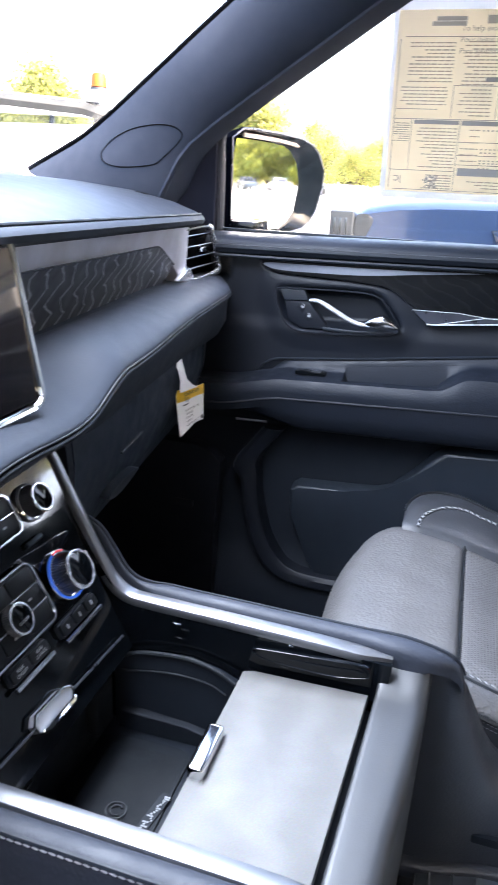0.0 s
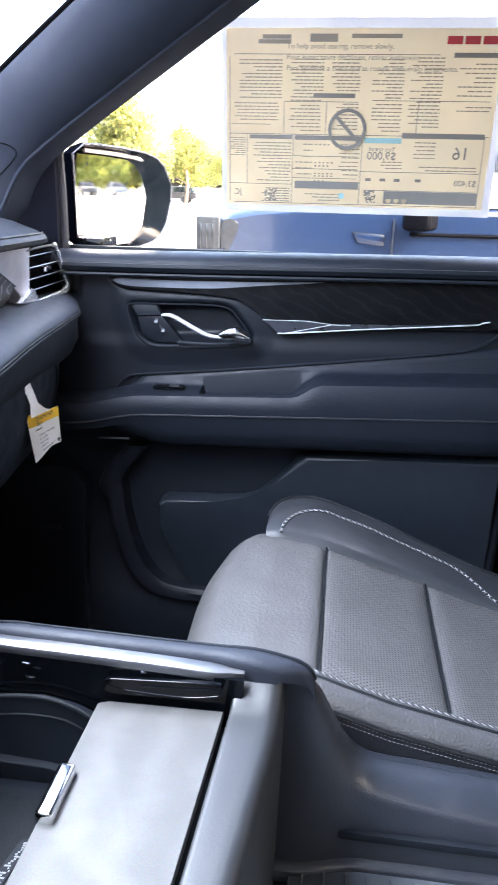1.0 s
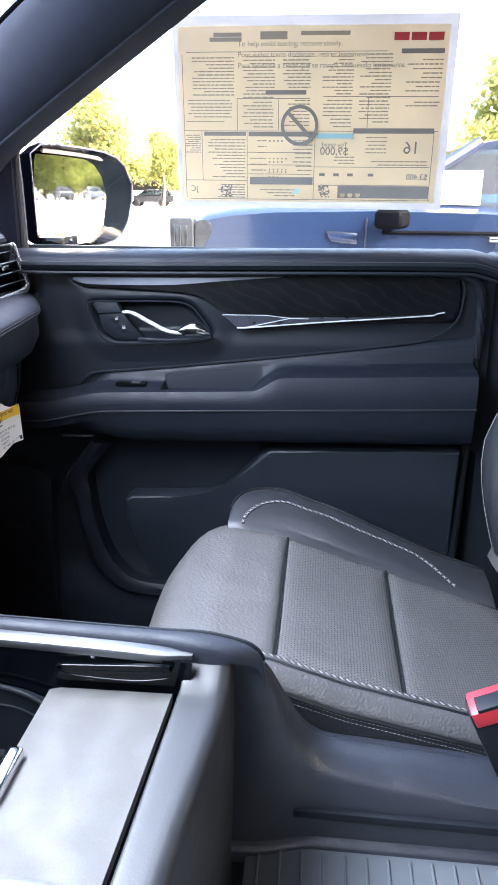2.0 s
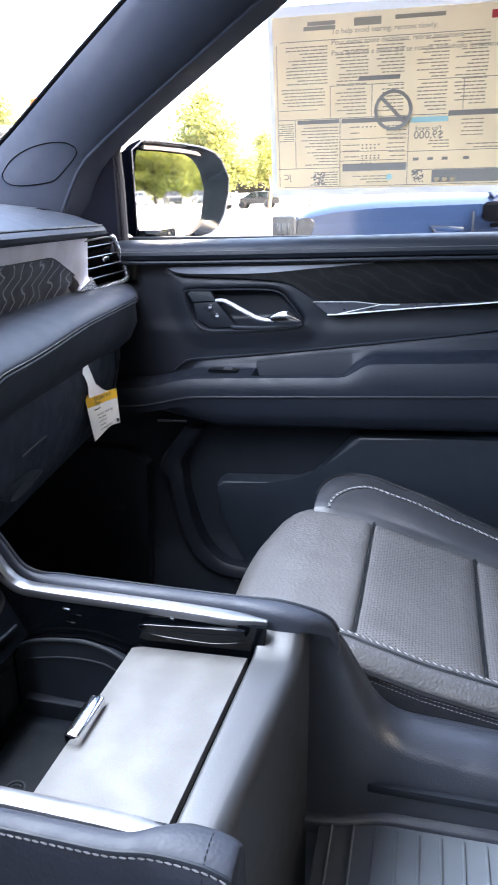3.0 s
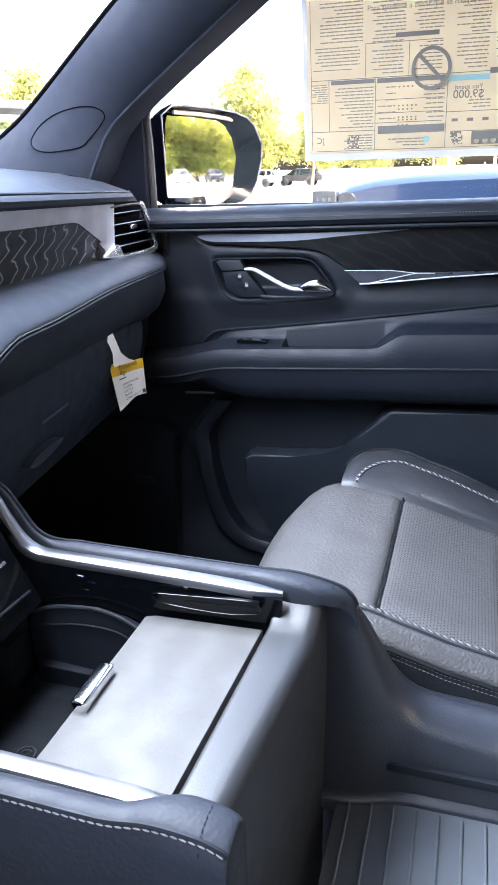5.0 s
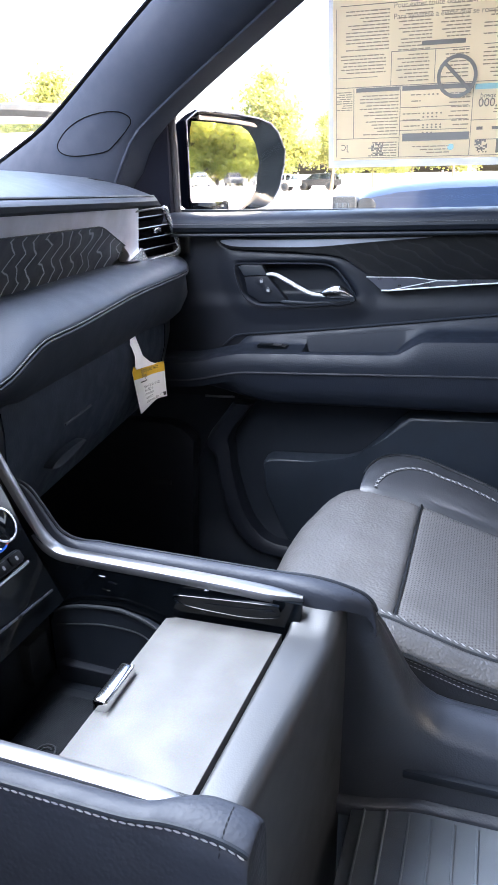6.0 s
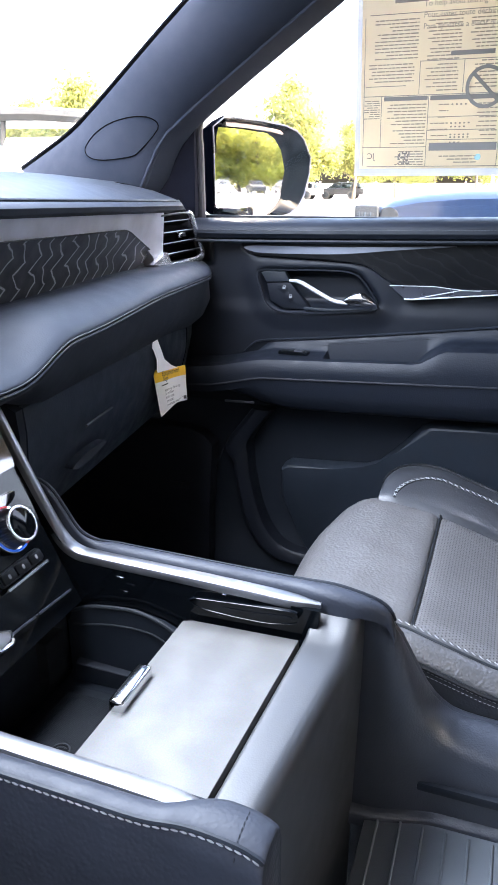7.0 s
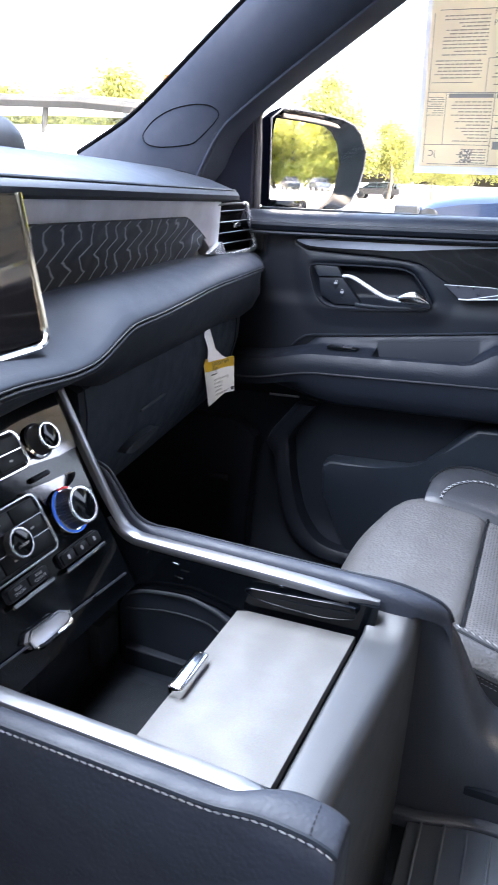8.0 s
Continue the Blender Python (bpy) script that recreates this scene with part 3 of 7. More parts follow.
part("grille_rim", tube(ring, 0.0009, 6, closed=True, up=(0, -1, 0)), MATTE, pillar, "thin dark outline of the oval speaker grille")

# corner panel between pillar and door mirror
corner = thing("mirror_corner_panel", (-0.30, 1.26, 1.48), "dark triangular trim panel at the front corner of the door window", "trim panel")
cp = [(-0.47, 1.44), (-0.290, 1.455), (-0.284, 1.630), (-0.292, 1.640), (-0.34, 1.60), (-0.44, 1.52)]
part("panel", slab(cp, (0, 1.275 + 0.09, 0), (1, 0, 0), (0, -0.06, 1), 0.03, 0.004), CORNER, corner)
part("window_channel", tube(spline([(-0.286, 1.300, 1.45), (-0.282, 1.288, 1.58), (-0.279, 1.278, 1.625), (-0.262, 1.272, 1.644), (-0.20, 1.258, 1.687), (-0.06, 1.236, 1.777), (0.2, 1.21, 1.945)], 5), 0.0062, 8), WINDOW_EDGE, corner, "dull grey edge of the window opening")

# unseen dark rear glass and driver's side window, tinted to hold back light
for nm, pts in (("window_3", [(0.60, 1.345, 1.44), (2.42, 1.345, 1.44), (2.34, 1.175, 1.945), (0.68, 1.175, 1.945)]), ("window_4", [(0.60, -0.43, 1.44), (2.42, -0.43, 1.44), (2.34, -0.255, 1.945), (0.68, -0.255, 1.945)]), ("window_5", [(2.575, -0.36, 1.44), (2.575, 1.28, 1.44), (2.46, 1.10, 1.94), (2.46, -0.18, 1.94)])):
    solo(nm, quad(pts), REAR_GLASS, "dark tinted rear window", "window", "structure")
solo("window_6", quad([(-0.30, -0.43, 1.44), (0.52, -0.43, 1.44), (0.60, -0.255, 1.945), (0.10, -0.255, 1.945)]), glass_mat("light_cut_glass", (0.07, 0.075, 0.075)), "unseen driver's side window, darkened to hold back light", "window", "structure")

# windscreen
ws = bmesh.new()
skin([[(-0.665 + 0.735 * t - 0.16 * (1 - ((y - 0.46) / 0.87) ** 2) * (1 - 0.4 * t), 0.46 + (y - 0.46) * (1 - 0.2 * t), 1.553 + 0.44 * t) for y in [-0.41 + 1.74 * k / 12 for k in range(13)]] for t in (0, 0.25, 0.5, 0.75, 1)], bm=ws)
ws_ob = solo("window_1", ws, GLASS, "clear raked windscreen", "windscreen", "structure")
ws_ob.visible_shadow = False


# ---- front passenger door ----
door = thing("passenger_door", (0.1, 1.30, 0.75), "closed black front passenger door with dark wood inlay and chrome handle", "car door")
DX = [-0.345 + 0.855 * k / 50 for k in range(51)]
# soft top sill: a rolled pad along the window
sill_prof = [(1.318, 1.452), (1.318, 1.470), (1.305, 1.4755), (1.285, 1.4765), (1.265, 1.475), (1.250, 1.470), (1.243, 1.462), (1.242, 1.453), (1.247, 1.446), (1.262, 1.441), (1.30, 1.438)]


def sill_dz(x):
    return 0.010 * smoothstep(-0.3, 0.5, x) - 0.012 * smoothstep(0.455, 0.51, x)


part("window_sill_pad", skin([[(x, y, z + sill_dz(x)) for y, z in sill_prof] for x in DX], close_v=True, cap=True), SHADED_DOOR_LEATHER, door, "black leather-grained sill pad")
part("sill_stitching", stitches([(x, 1.2425, 1.4585 + sill_dz(x)) for x in DX[2:]], (0, -1, 0.3), 0.0048, 0.0034, 0.0007), SEAM_THREAD, door)
part("sill_seam", tube([(x, 1.249, 1.4405 + sill_dz(x)) for x in DX[1:]], 0.003, 6), DARK, door)
part("belt_seal", rbox((0.09, 1.326, 1.468), (0.78, 0.012, 0.024), 0.003), RUBBER, door)


leaf_out = smooth2([(-0.194, 1.433), (-0.12, 1.4345), (0.10, 1.440), (0.30, 1.446), (0.415, 1.449), (0.436, 1.443), (0.444, 1.41), (0.437, 1.378), (0.41, 1.374), (0.25, 1.368), (0.15, 1.366), (0.09, 1.372), (0.055, 1.385), (0.02, 1.406), (-0.03, 1.413), (-0.12, 1.417), (-0.178, 1.420)], 4)
rec = smooth2([(-0.168, 1.386), (-0.160, 1.393), (-0.12, 1.3945), (-0.04, 1.396), (-0.002, 1.393), (0.018, 1.378), (0.040, 1.346), (0.035, 1.333), (-0.02, 1.327), (-0.08, 1.3235), (-0.128, 1.3235), (-0.152, 1.338), (-0.164, 1.366)], 5)


def inside(poly, x, z):
    """Distance to an outline, positive inside it."""
    best, odd = 9.0, False
    for (x0, z0), (x1, z1) in zip(poly, poly[1:] + poly[:1]):
        dx, dz = x1 - x0, z1 - z0
        t = max(0.0, min(1.0, ((x - x0) * dx + (z - z0) * dz) / max(1e-12, dx * dx + dz * dz)))
        best = min(best, math.hypot(x - x0 - t * dx, z - z0 - t * dz))
        if (z0 > z) != (z1 > z) and x < x0 + (z - z0) * dx / dz:
            odd = not odd
    return best if odd else -best


# upper panel: a soft skin that rolls into the handle recess and round the inlay
def door_y(x, z):
    y = 1.272 - 0.004 * smoothstep(1.345, 1.315, z) + 0.03 * smoothstep(-0.250, -0.275, x) * smoothstep(1.39, 1.405, z)
    if -0.26 < x < 0.50 and z > 1.29:
        d, e = inside(rec, x, z), inside(leaf_out, x, z)
        y -= 0.0045 * smoothstep(-0.040, -0.004, d) * (1 - smoothstep(-0.014, 0.0, e))
        y += 0.032 * smoothstep(-0.003, 0.016, d)
        y += 0.020 * smoothstep(-0.004, 0.004, e)
    return y


upper = [[(x, door_y(x, z), z + sill_dz(x)) for z in [1.445 - 0.295 * k / 78 for k in range(79)]] for x in [-0.40 + 0.90 * k / 200 for k in range(201)]]
part("upper_panel", solid(upper, (0, 0.02, 0)), SHADED_DOOR_SKIN, door, sharp=75)
part("rear_edge_trim", tube(spline([(0.40, 1.262, 1.452), (0.455, 1.260, 1.445), (0.478, 1.262, 1.41), (0.480, 1.265, 1.30), (0.478, 1.262, 1.16), (0.472, 1.265, 0.85)], 8), 0.008, 8), SHADED_DOOR_SKIN, door)

# wood inlay: a long leaf, slim and satin in front, wide behind
part("wood_inlay", slab(leaf_out, (0, 1.262 - 0.0705, 0), (1, 0, 0), (0, 0.05, 1), 0.022, 0.005, 3), DOOR_WOOD, door, "dark veneer inlay")
part("satin_inlay", slab(smooth2([(-0.190, 1.4325), (-0.10, 1.4335), (0.04, 1.436), (0.16, 1.440), (0.06, 1.431), (-0.02, 1.4235), (-0.10, 1.4215), (-0.172, 1.4225)], 4), (0, 1.2592 - 0.0705, 0), (1, 0, 0), (0, 0.05, 1), 0.010, 0.003, 2), BLADE, door, "slim satin grey blade")
part("inlay_rim", tube([(a, 1.2675, b) for a, b in leaf_out], 0.0028, 6, closed=True, up=(0, -1, 0)), DARK, door)

# faceted dark blade with thin chrome edges along the lower edge of the wood
part("blade", slab([(0.060, 1.3765), (0.085, 1.3560), (0.100, 1.3550), (0.172, 1.3655), (0.30, 1.3750), (0.404, 1.3835), (0.404, 1.3850), (0.30, 1.3775), (0.172, 1.3740), (0.132, 1.3775)], (0, 1.2545, 0), (1, 0, 0), (0, 0, 1), 0.008, 0.001, 1), BRUSHED_DARK, door, "dark satin faceted blade")
for r, pts in ((0.0012, [(0.085, 1.2530, 1.3560), (0.099, 1.2525, 1.3562), (0.217, 1.2525, 1.3680), (0.310, 1.2525, 1.3758), (0.404, 1.2525, 1.3842), (0.409, 1.2525, 1.3872), (0.421, 1.2525, 1.3895)]), (0.0007, [(0.099, 1.2530, 1.3565), (0.135, 1.2525, 1.3650), (0.172, 1.2530, 1.3735), (0.203, 1.2530, 1.3738)]), (0.0006, [(0.060, 1.2535, 1.3768), (0.132, 1.2535, 1.3778), (0.172, 1.2535, 1.3740)])):
    part("chrome_edge", tube(pts, r, 6, up=(0, -1, 0)), BRIGHT, door, "thin bright chrome edge")

# recess floor, lock switch plate and pull lever
part("recess_rim", tube([(a, 1.2590, b) for a, b in rec], 0.0016, 6, closed=True, up=(0, -1, 0)), SHADED_DOOR_SKIN, door)
part("front_plate", slab([(-0.165, 1.3875), (-0.158, 1.3905), (-0.122, 1.3905), (-0.112, 1.3745), (-0.155, 1.3720)], (0, 1.2675, 0), (1, 0, 0), (0, 0, 1), 0.012, 0.002), PLASTIC, door, "smooth dark plate at the head of the recess")
lock = part("lock_switch", slab([(-0.154, 1.3705), (-0.112, 1.3730), (-0.074, 1.3290), (-0.125, 1.3275), (-0.148, 1.3420)], (0, 1.2665, 0), (1, 0, 0), (0, 0, 1), 0.012, 0.002), SHADED_DOOR_SKIN, door, "black switch plate with two lock buttons")
for bx, bz in ((-0.1255, 1.3630), (-0.1135, 1.3480)):
    part("lock_button", slab(rounded(0.0160, 0.0125, 0.002), (bx, 1.2658, bz), (0.78, 0, -0.62), (0.62, 0, 0.78), 0.006, 0.0004), SHADED_DOOR_SKIN, lock)
for cx, cz, op in ((-0.1225, 1.3635, 0.0035), (-0.1105, 1.3485, 0.0)):
    ic = bmesh.new()
    rbox((cx, 1.2655, cz), (0.0050, 0.0008, 0.0036), bm=ic)
    tube([(cx - 0.0017 + op * .3, 1.2655, cz + 0.002), (cx - 0.0017 + op * .3, 1.2655, cz + 0.0044), (cx + 0.0017 + op * .3, 1.2655, cz + 0.0044), (cx + 0.0017 + op * .3, 1.2655, cz + 0.002)], 0.0004, 5, up=(0, 1, 0), bm=ic)
    part("padlock_icon", ic, ICON, lock, "white padlock mark")
hp = spline([(-0.107, 1.250, 1.3780), (-0.094, 1.246, 1.3785), (-0.081, 1.243, 1.3745), (-0.050, 1.240, 1.3590), (-0.028, 1.239, 1.3495), (-0.005, 1.240, 1.3470), (0.020, 1.242, 1.3475)], 8)
part("handle_lever", tube(hp, 0.0034, 10, up=(0, -1, 0), flat=1.3, taper=lambda t: 0.75 + 0.35 * math.sin(math.pi * t)), BRIGHT, door, "bright chrome pull lever")
spoon = []
for t in [k / 14 for k in range(15)]:
    x = -0.016 + 0.057 * t
    top = 1.349 + 0.0165 * math.sin(math.pi * min(1, t * 1.02) ** 1.15) ** 0.8
    low = 1.345 - 0.003 * math.sin(math.pi * t)
    c, h, d = (top + low) / 2, max(0.0008, (top - low) / 2), 0.0015 + 0.0065 * math.sin(math.pi * t) ** 0.6
    spoon.append([(x, 1.241 - d * math.cos(q) * (1.0 if abs(math.sin(q)) < 0.8 else 0.8), c + h * math.sin(q)) for q in (2 * math.pi * j / 14 for j in range(14))])
part("handle_spoon", skin(spoon, close_v=True, cap=True), LEVER, door, "bright chrome thumb end of the lever", sharp=50)
part("recess_sill", tube(spline([(-0.085, 1.262, 1.3310), (-0.03, 1.260, 1.3305), (0.034, 1.260, 1.3345)], 6), 0.0030, 8, up=(0, -1, 0), flat=0.6), PLASTIC, door)
# seam between the trim and the armrest's leather, turning up at the rear
part("trim_seam", tube(spline([(-0.194, 1.262, 1.248), (-0.178, 1.2625, 1.263), (-0.156, 1.2635, 1.271), (-0.048, 1.2615, 1.2825), (0.063, 1.261, 1.2955), (0.219, 1.261, 1.3155), (0.350, 1.261, 1.3335), (0.405, 1.263, 1.3455), (0.443, 1.265, 1.374), (0.452, 1.267, 1.42), (0.446, 1.267, 1.442)], 6), 0.0018, 6, up=(0, -1, 0)), DARK, door)

# armrest: a rolled shelf with a bin and a raised elbow pad
AX = sorted([-0.40 + 0.875 * k / 70 for k in range(71)] + [-0.0405, -0.038, -0.0355, -0.0335])


def arm_row(x):
    out = 0.072
    rise = 0.042 * (x + 0.19) - 0.016 * smoothstep(-0.13, -0.25, x)
    pad = 0.024 * smoothstep(0.115, 0.165, x)
    cup = 0.015 * smoothstep(-0.040, -0.034, x) * (1 - smoothstep(0.105, 0.135, x))
    zb = 1.252 + rise
    back = 1.2885 + 0.128 * (x - 0.0) - 0.034 * smoothstep(-0.14, -0.20, x) + 0.128 * max(0, -0.2 - x)
    zf = 1.249 + rise
    low = 1.160 + 0.028 * (x + 0.19) + 0.030 * smoothstep(-0.08, -0.24, x)
    y0 = 1.268
    return [(x, y0, back), (x, y0 - 0.006, back - 0.004), (x, y0 - 0.008, back - 0.010), (x, y0 - 0.012, zb + 0.004 + pad - cup), (x, y0 - 0.020, zb + pad - cup),
            (x, y0 - out * 0.62, zb - 0.002 + pad - cup), (x, y0 - out * 0.72, zf + pad), (x, y0 - out * 0.90, zf - 0.001 + pad * 0.9), (x, y0 - out * 0.98, zf - 0.010 + pad * 0.6), (x, y0 - out, zf - 0.022 + pad * 0.25),
            (x, y0 - out * 0.985, zf - 0.033), (x, y0 - out * 0.965, zf - 0.046), (x, y0 - out * 0.93, (zf + low) / 2 - 0.014), (x, y0 - out * 0.86, low + 0.008), (x, y0 - out * 0.70, low), (x, y0 + 0.01, low)]


part("armrest", skin([arm_row(x) for x in AX], close_v=True, cap=True), SHADED_DOOR_LEATHER, door, "padded black leather armrest", sharp=50)
seam_pts = [Vector(arm_row(x)[10]) + Vector((0, -0.0022, 0.001)) for x in AX]
bm = stitches(seam_pts, (0, -1, 0), 0.0052, 0.0058, 0.0007, slant=0.75)
part("armrest_stitching", stitches(seam_pts, (0, -1, 0), 0.0052, 0.0058, 0.0007, slant=-0.75, bm=bm), DARK_THREAD, door, "grey cross stitching")
part("armrest_seam", tube([p + Vector((0, 0.0030, -0.0005)) for p in seam_pts], 0.0022, 6), DARK, door)
top_pts = [Vector(arm_row(x)[2]) + Vector((0, -0.0008, -0.003)) for x in AX[18:]]
part("upper_stitching", stitches(top_pts, (0, -1, 0.1), 0.005, 0.0034, 0.0005), DARK_THREAD, door)
sw = part("window_switch", rbox((-0.094, 1.238, 1.2585), (0.052, 0.020, 0.006), 0.002), GLOSS, door, "gloss black window switch")
part("switch_key", rbox((-0.085, 1.236, 1.2615), (0.016, 0.012, 0.003), 0.001), PIPE_EDGE, sw)

# lower panel, map pocket and sculpted ledge
low_rows = [[(x, 1.285 - 0.018 * smoothstep(1.12, 1.18, z) - 0.03 * smoothstep(0.92, 0.80, z), z) for z in [1.19 - 0.47 * k / 16 for k in range(17)]] for x in [-0.42 + 0.91 * k / 30 for k in range(31)]]
part("lower_panel", solid(low_rows, (0, 0.03, 0)), DARK, door)
pk = [(-0.118, 1.036), (-0.105, 1.045), (-0.02, 1.049), (0.035, 1.053), (0.060, 1.063), (0.095, 1.098), (0.128, 1.136), (0.145, 1.147), (0.30, 1.153), (0.466, 1.158), (0.470, 0.80), (-0.03, 0.80), (-0.085, 0.90), (-0.118, 0.98)]
part("map_pocket", slab(pk, (0, 1.235 + 0.115, 0), (1, 0, 0), (0, -0.10, 1), 0.035, 0.008, 3), PLASTIC, door, "grained map pocket")
band_out = [(-0.178, 1.146), (-0.232, 1.069), (-0.216, 1.035), (-0.212, 0.998), (-0.197, 0.928), (-0.175, 0.88), (-0.131, 0.844), (-0.055, 0.835), (0.045, 0.841)]
band_in = [(-0.118, 1.144), (-0.156, 1.092), (-0.165, 1.058), (-0.161, 1.013), (-0.146, 0.955), (-0.128, 0.918), (-0.098, 0.891), (-0.048, 0.883), (0.045, 0.885)]
band_out = [(p.x, p.z) for p in spline([(x, 0, z) for x, z in band_out], 4)]
band_in = [(p.x, p.z) for p in spline([(x, 0, z) for x, z in band_in], 4)]
part("kick_band", skin([[(xo, 1.264, zo), (xo + 0.1 * (xi - xo), 1.250, zo + 0.1 * (zi - zo)), (xo + 0.3 * (xi - xo), 1.244, zo + 0.3 * (zi - zo)), (xo + 0.7 * (xi - xo), 1.245, zo + 0.7 * (zi - zo)), (xo + 0.92 * (xi - xo), 1.251, zo + 0.92 * (zi - zo)), (xi, 1.268, zi), (xi, 1.29, zi), (xo, 1.29, zo)] for (xo, zo), (xi, zi) in zip(band_out, [(a + 0.68 * (c - a), b + 0.68 * (d - b)) for (a, b), (c, d) in zip(band_out, band_in)])], close_v=True, cap=True), SHADED_DOOR_SKIN, door, "raised moulding that frames the lower door")

solo("pillar_lower", rbox((0.565, 1.335, 1.08), (0.15, 0.10, 0.80), 0.03, seg=3), DARK, "dark lower trim of the centre pillar", "pillar", "structure")

# side glass, fixed in the door frame
gl = bmesh.new()
skin([[(x, 1.338 - 0.115 * (z - 1.47) - 0.25 * max(0, z - 1.7) ** 2, z) for x in [-0.27 + 0.80 * k / 8 for k in range(9)]] for z in [1.455, 1.55, 1.65, 1.75, 1.85, 1.93]], bm=gl)
gl_ob = solo("window_2", gl, GLASS, "clear front passenger side window", "window", "structure")
gl_ob.visible_shadow = False

# ---- dashboard ----
dash = thing("dashboard", (-0.4, 0.8, 0.9), "black stitched leather dashboard with dark wood trim and chrome vent", "dashboard")


def face(y):
    """The dashboard's face across the cabin; it sweeps forward towards the door."""
    return -0.20 - 0.125 * (y - 0.6) - 0.03 * smoothstep(1.15, 1.30, y)


DY = [0.30 + 1.01 * k / 66 for k in range(67)]


def top_row(y):
    f = face(y)
    lz = -0.024 * (y - 0.6) + 0.005
    fr = -0.70 - 0.14 * (1 - ((y - 0.46) / 0.87) ** 2)
    e = 0.008 * smoothstep(1.2, 1.29, y)
    pts = [(f - 0.03, 1.4990), (f - 0.004, 1.4985), (f + 0.003, 1.5020), (f + 0.005, 1.508), (f + 0.001, 1.5135), (f - 0.004, 1.5150), (f - 0.010, 1.5185), (f - 0.05, 1.532), (f - 0.12, 1.546), (f - 0.22, 1.556), (f - 0.34, 1.562)]
    return [(x, y, z + lz - e * (1 if x > f - 0.2 else 0.5)) for x, z in pts] + [(fr, y, 1.560 + lz * 0.3)]


part("top_pad", solid([top_row(y) for y in DY], (-0.004, 0, -0.001)), DASH, dash, "soft grained dashboard top", sharp=40)
WEST = [-0.40 + 0.70 * k / 14 for k in range(15)]
part("driver_side_pad", solid([top_row(y) for y in WEST], (-0.004, 0, -0.001)), DASH, dash, sharp=40)
part("driver_side_face", solid([[(face(y) - 0.004, y, 1.497), (face(y) + 0.02, y, 1.40), (face(y) - 0.02, y, 1.25), (face(y) - 0.15, y, 1.10)] for y in WEST], (-0.03, 0, 0)), DASH, dash, sharp=40)
part("top_seam", tube([Vector(top_row(y)[5]) + Vector((0.001, 0, 0.0008)) for y in DY], 0.0018, 6), DARK, dash)


# face panel: a satin strip over the concave wood
def trim_row(y, z0, z1, d0, d1, n=8, bow=0.006):
    f = face(y)
    lz = -0.022 * (y - 0.6)
    return [(f - d0 - (d1 - d0) * (k / n) - bow * math.sin(math.pi * k / n), y, z0 + (z1 - z0) * (k / n) + lz) for k in range(n + 1)]


def tip(y):
    """How far the wood has narrowed towards its pointed end."""
    t = max(0.0, min(1.0, (y - 0.950) / 0.140))
    return t * t * 3 - t ** 3 * 2 if t < 0.25 else 0.156 + (t - 0.25) * 1.125


WY = [0.55 + 0.56 * k / 56 for k in range(57)]
part("satin_strip", solid([trim_row(y, 1.5035, 1.4798 - 0.037 * tip(y) - 0.034 * smoothstep(1.074, 1.094, y), 0.006, 0.013 + 0.012 * tip(y) * (1 - smoothstep(1.065, 1.09, y)), 6, 0.0) for y in WY], (-0.02, 0, 0)), STRIP, dash, "satin silver trim strip with faint ripple")
wy = [0.55 + 0.536 * k / 56 for k in range(57)]
part("wood_panel", solid([trim_row(y, 1.4815 - 0.0375 * tip(y), 1.414 + 0.028 * max(0.0, (y - 1.015) / 0.071), 0.009 + 0.012 * tip(y), 0.040 - 0.014 * smoothstep(0.97, 1.08, y), 10, 0.003) for y in wy], (-0.006, 0, 0)), WOOD, dash, "dark veneer panel with pale zigzag grain")
part("trim_backing", solid([trim_row(y, 1.500, 1.395, 0.052, 0.052, 2, 0.0) for y in WY], (-0.01, 0, 0)), DARK, dash)
part("wood_edge", tube([Vector(trim_row(y, 1.4815 - 0.0375 * tip(y), 1.42, 0.009 + 0.012 * tip(y), 0.04, 2, 0)[0]) + Vector((0.0, 0, 0.0004)) for y in wy], 0.0010, 6, up=(1, 0, 0)), DARK, dash)


# lower bolster with a stitched edge, dipping towards the centre console
def dip(y):
    return 0.008 * smoothstep(0.95, 0.70, y) + 0.021 * smoothstep(0.665, 0.555, y) - 0.010 * smoothstep(0.545, 0.42, y)


def bol_row(y):
    f = face(y)
    d = dip(y)
    w = smoothstep(0.66, 0.57, y)
    lz = -0.012 * (y - 0.75)
    e = 0.016 * smoothstep(1.25, 1.31, y) ** 2
    h = 0.018 * smoothstep(1.05, 1.26, y)
    pts = [(f - 0.060, 1.405), (f - 0.045, 1.412), (f - 0.025, 1.4165), (f + 0.0, 1.4170 - d * 0.25 - 0.009 * w), (f + 0.025, 1.4135 - d * 0.55 - 0.013 * w), (f + 0.042, 1.4065 - d * 0.85 - 0.007 * w), (f + 0.050, 1.400 - d - 0.001 * w),
           (f + 0.0515, 1.396 - d), (f + 0.0495, 1.391 - d), (f + 0.046, 1.375 - d * 0.77 + 0.004 * w), (f + 0.036, 1.348 - d * 0.33 + 0.012 * w), (f + 0.020, 1.325 + d * 0.1 + 0.016 * w), (f + 0.004, 1.312 + d * 0.37 + 0.018 * w), (f - 0.03, 1.305 + d * 0.5 + 0.018 * w)]
    return [(x - e + h * smoothstep(1.385, 1.33, z), y, z + lz) for x, z in pts]


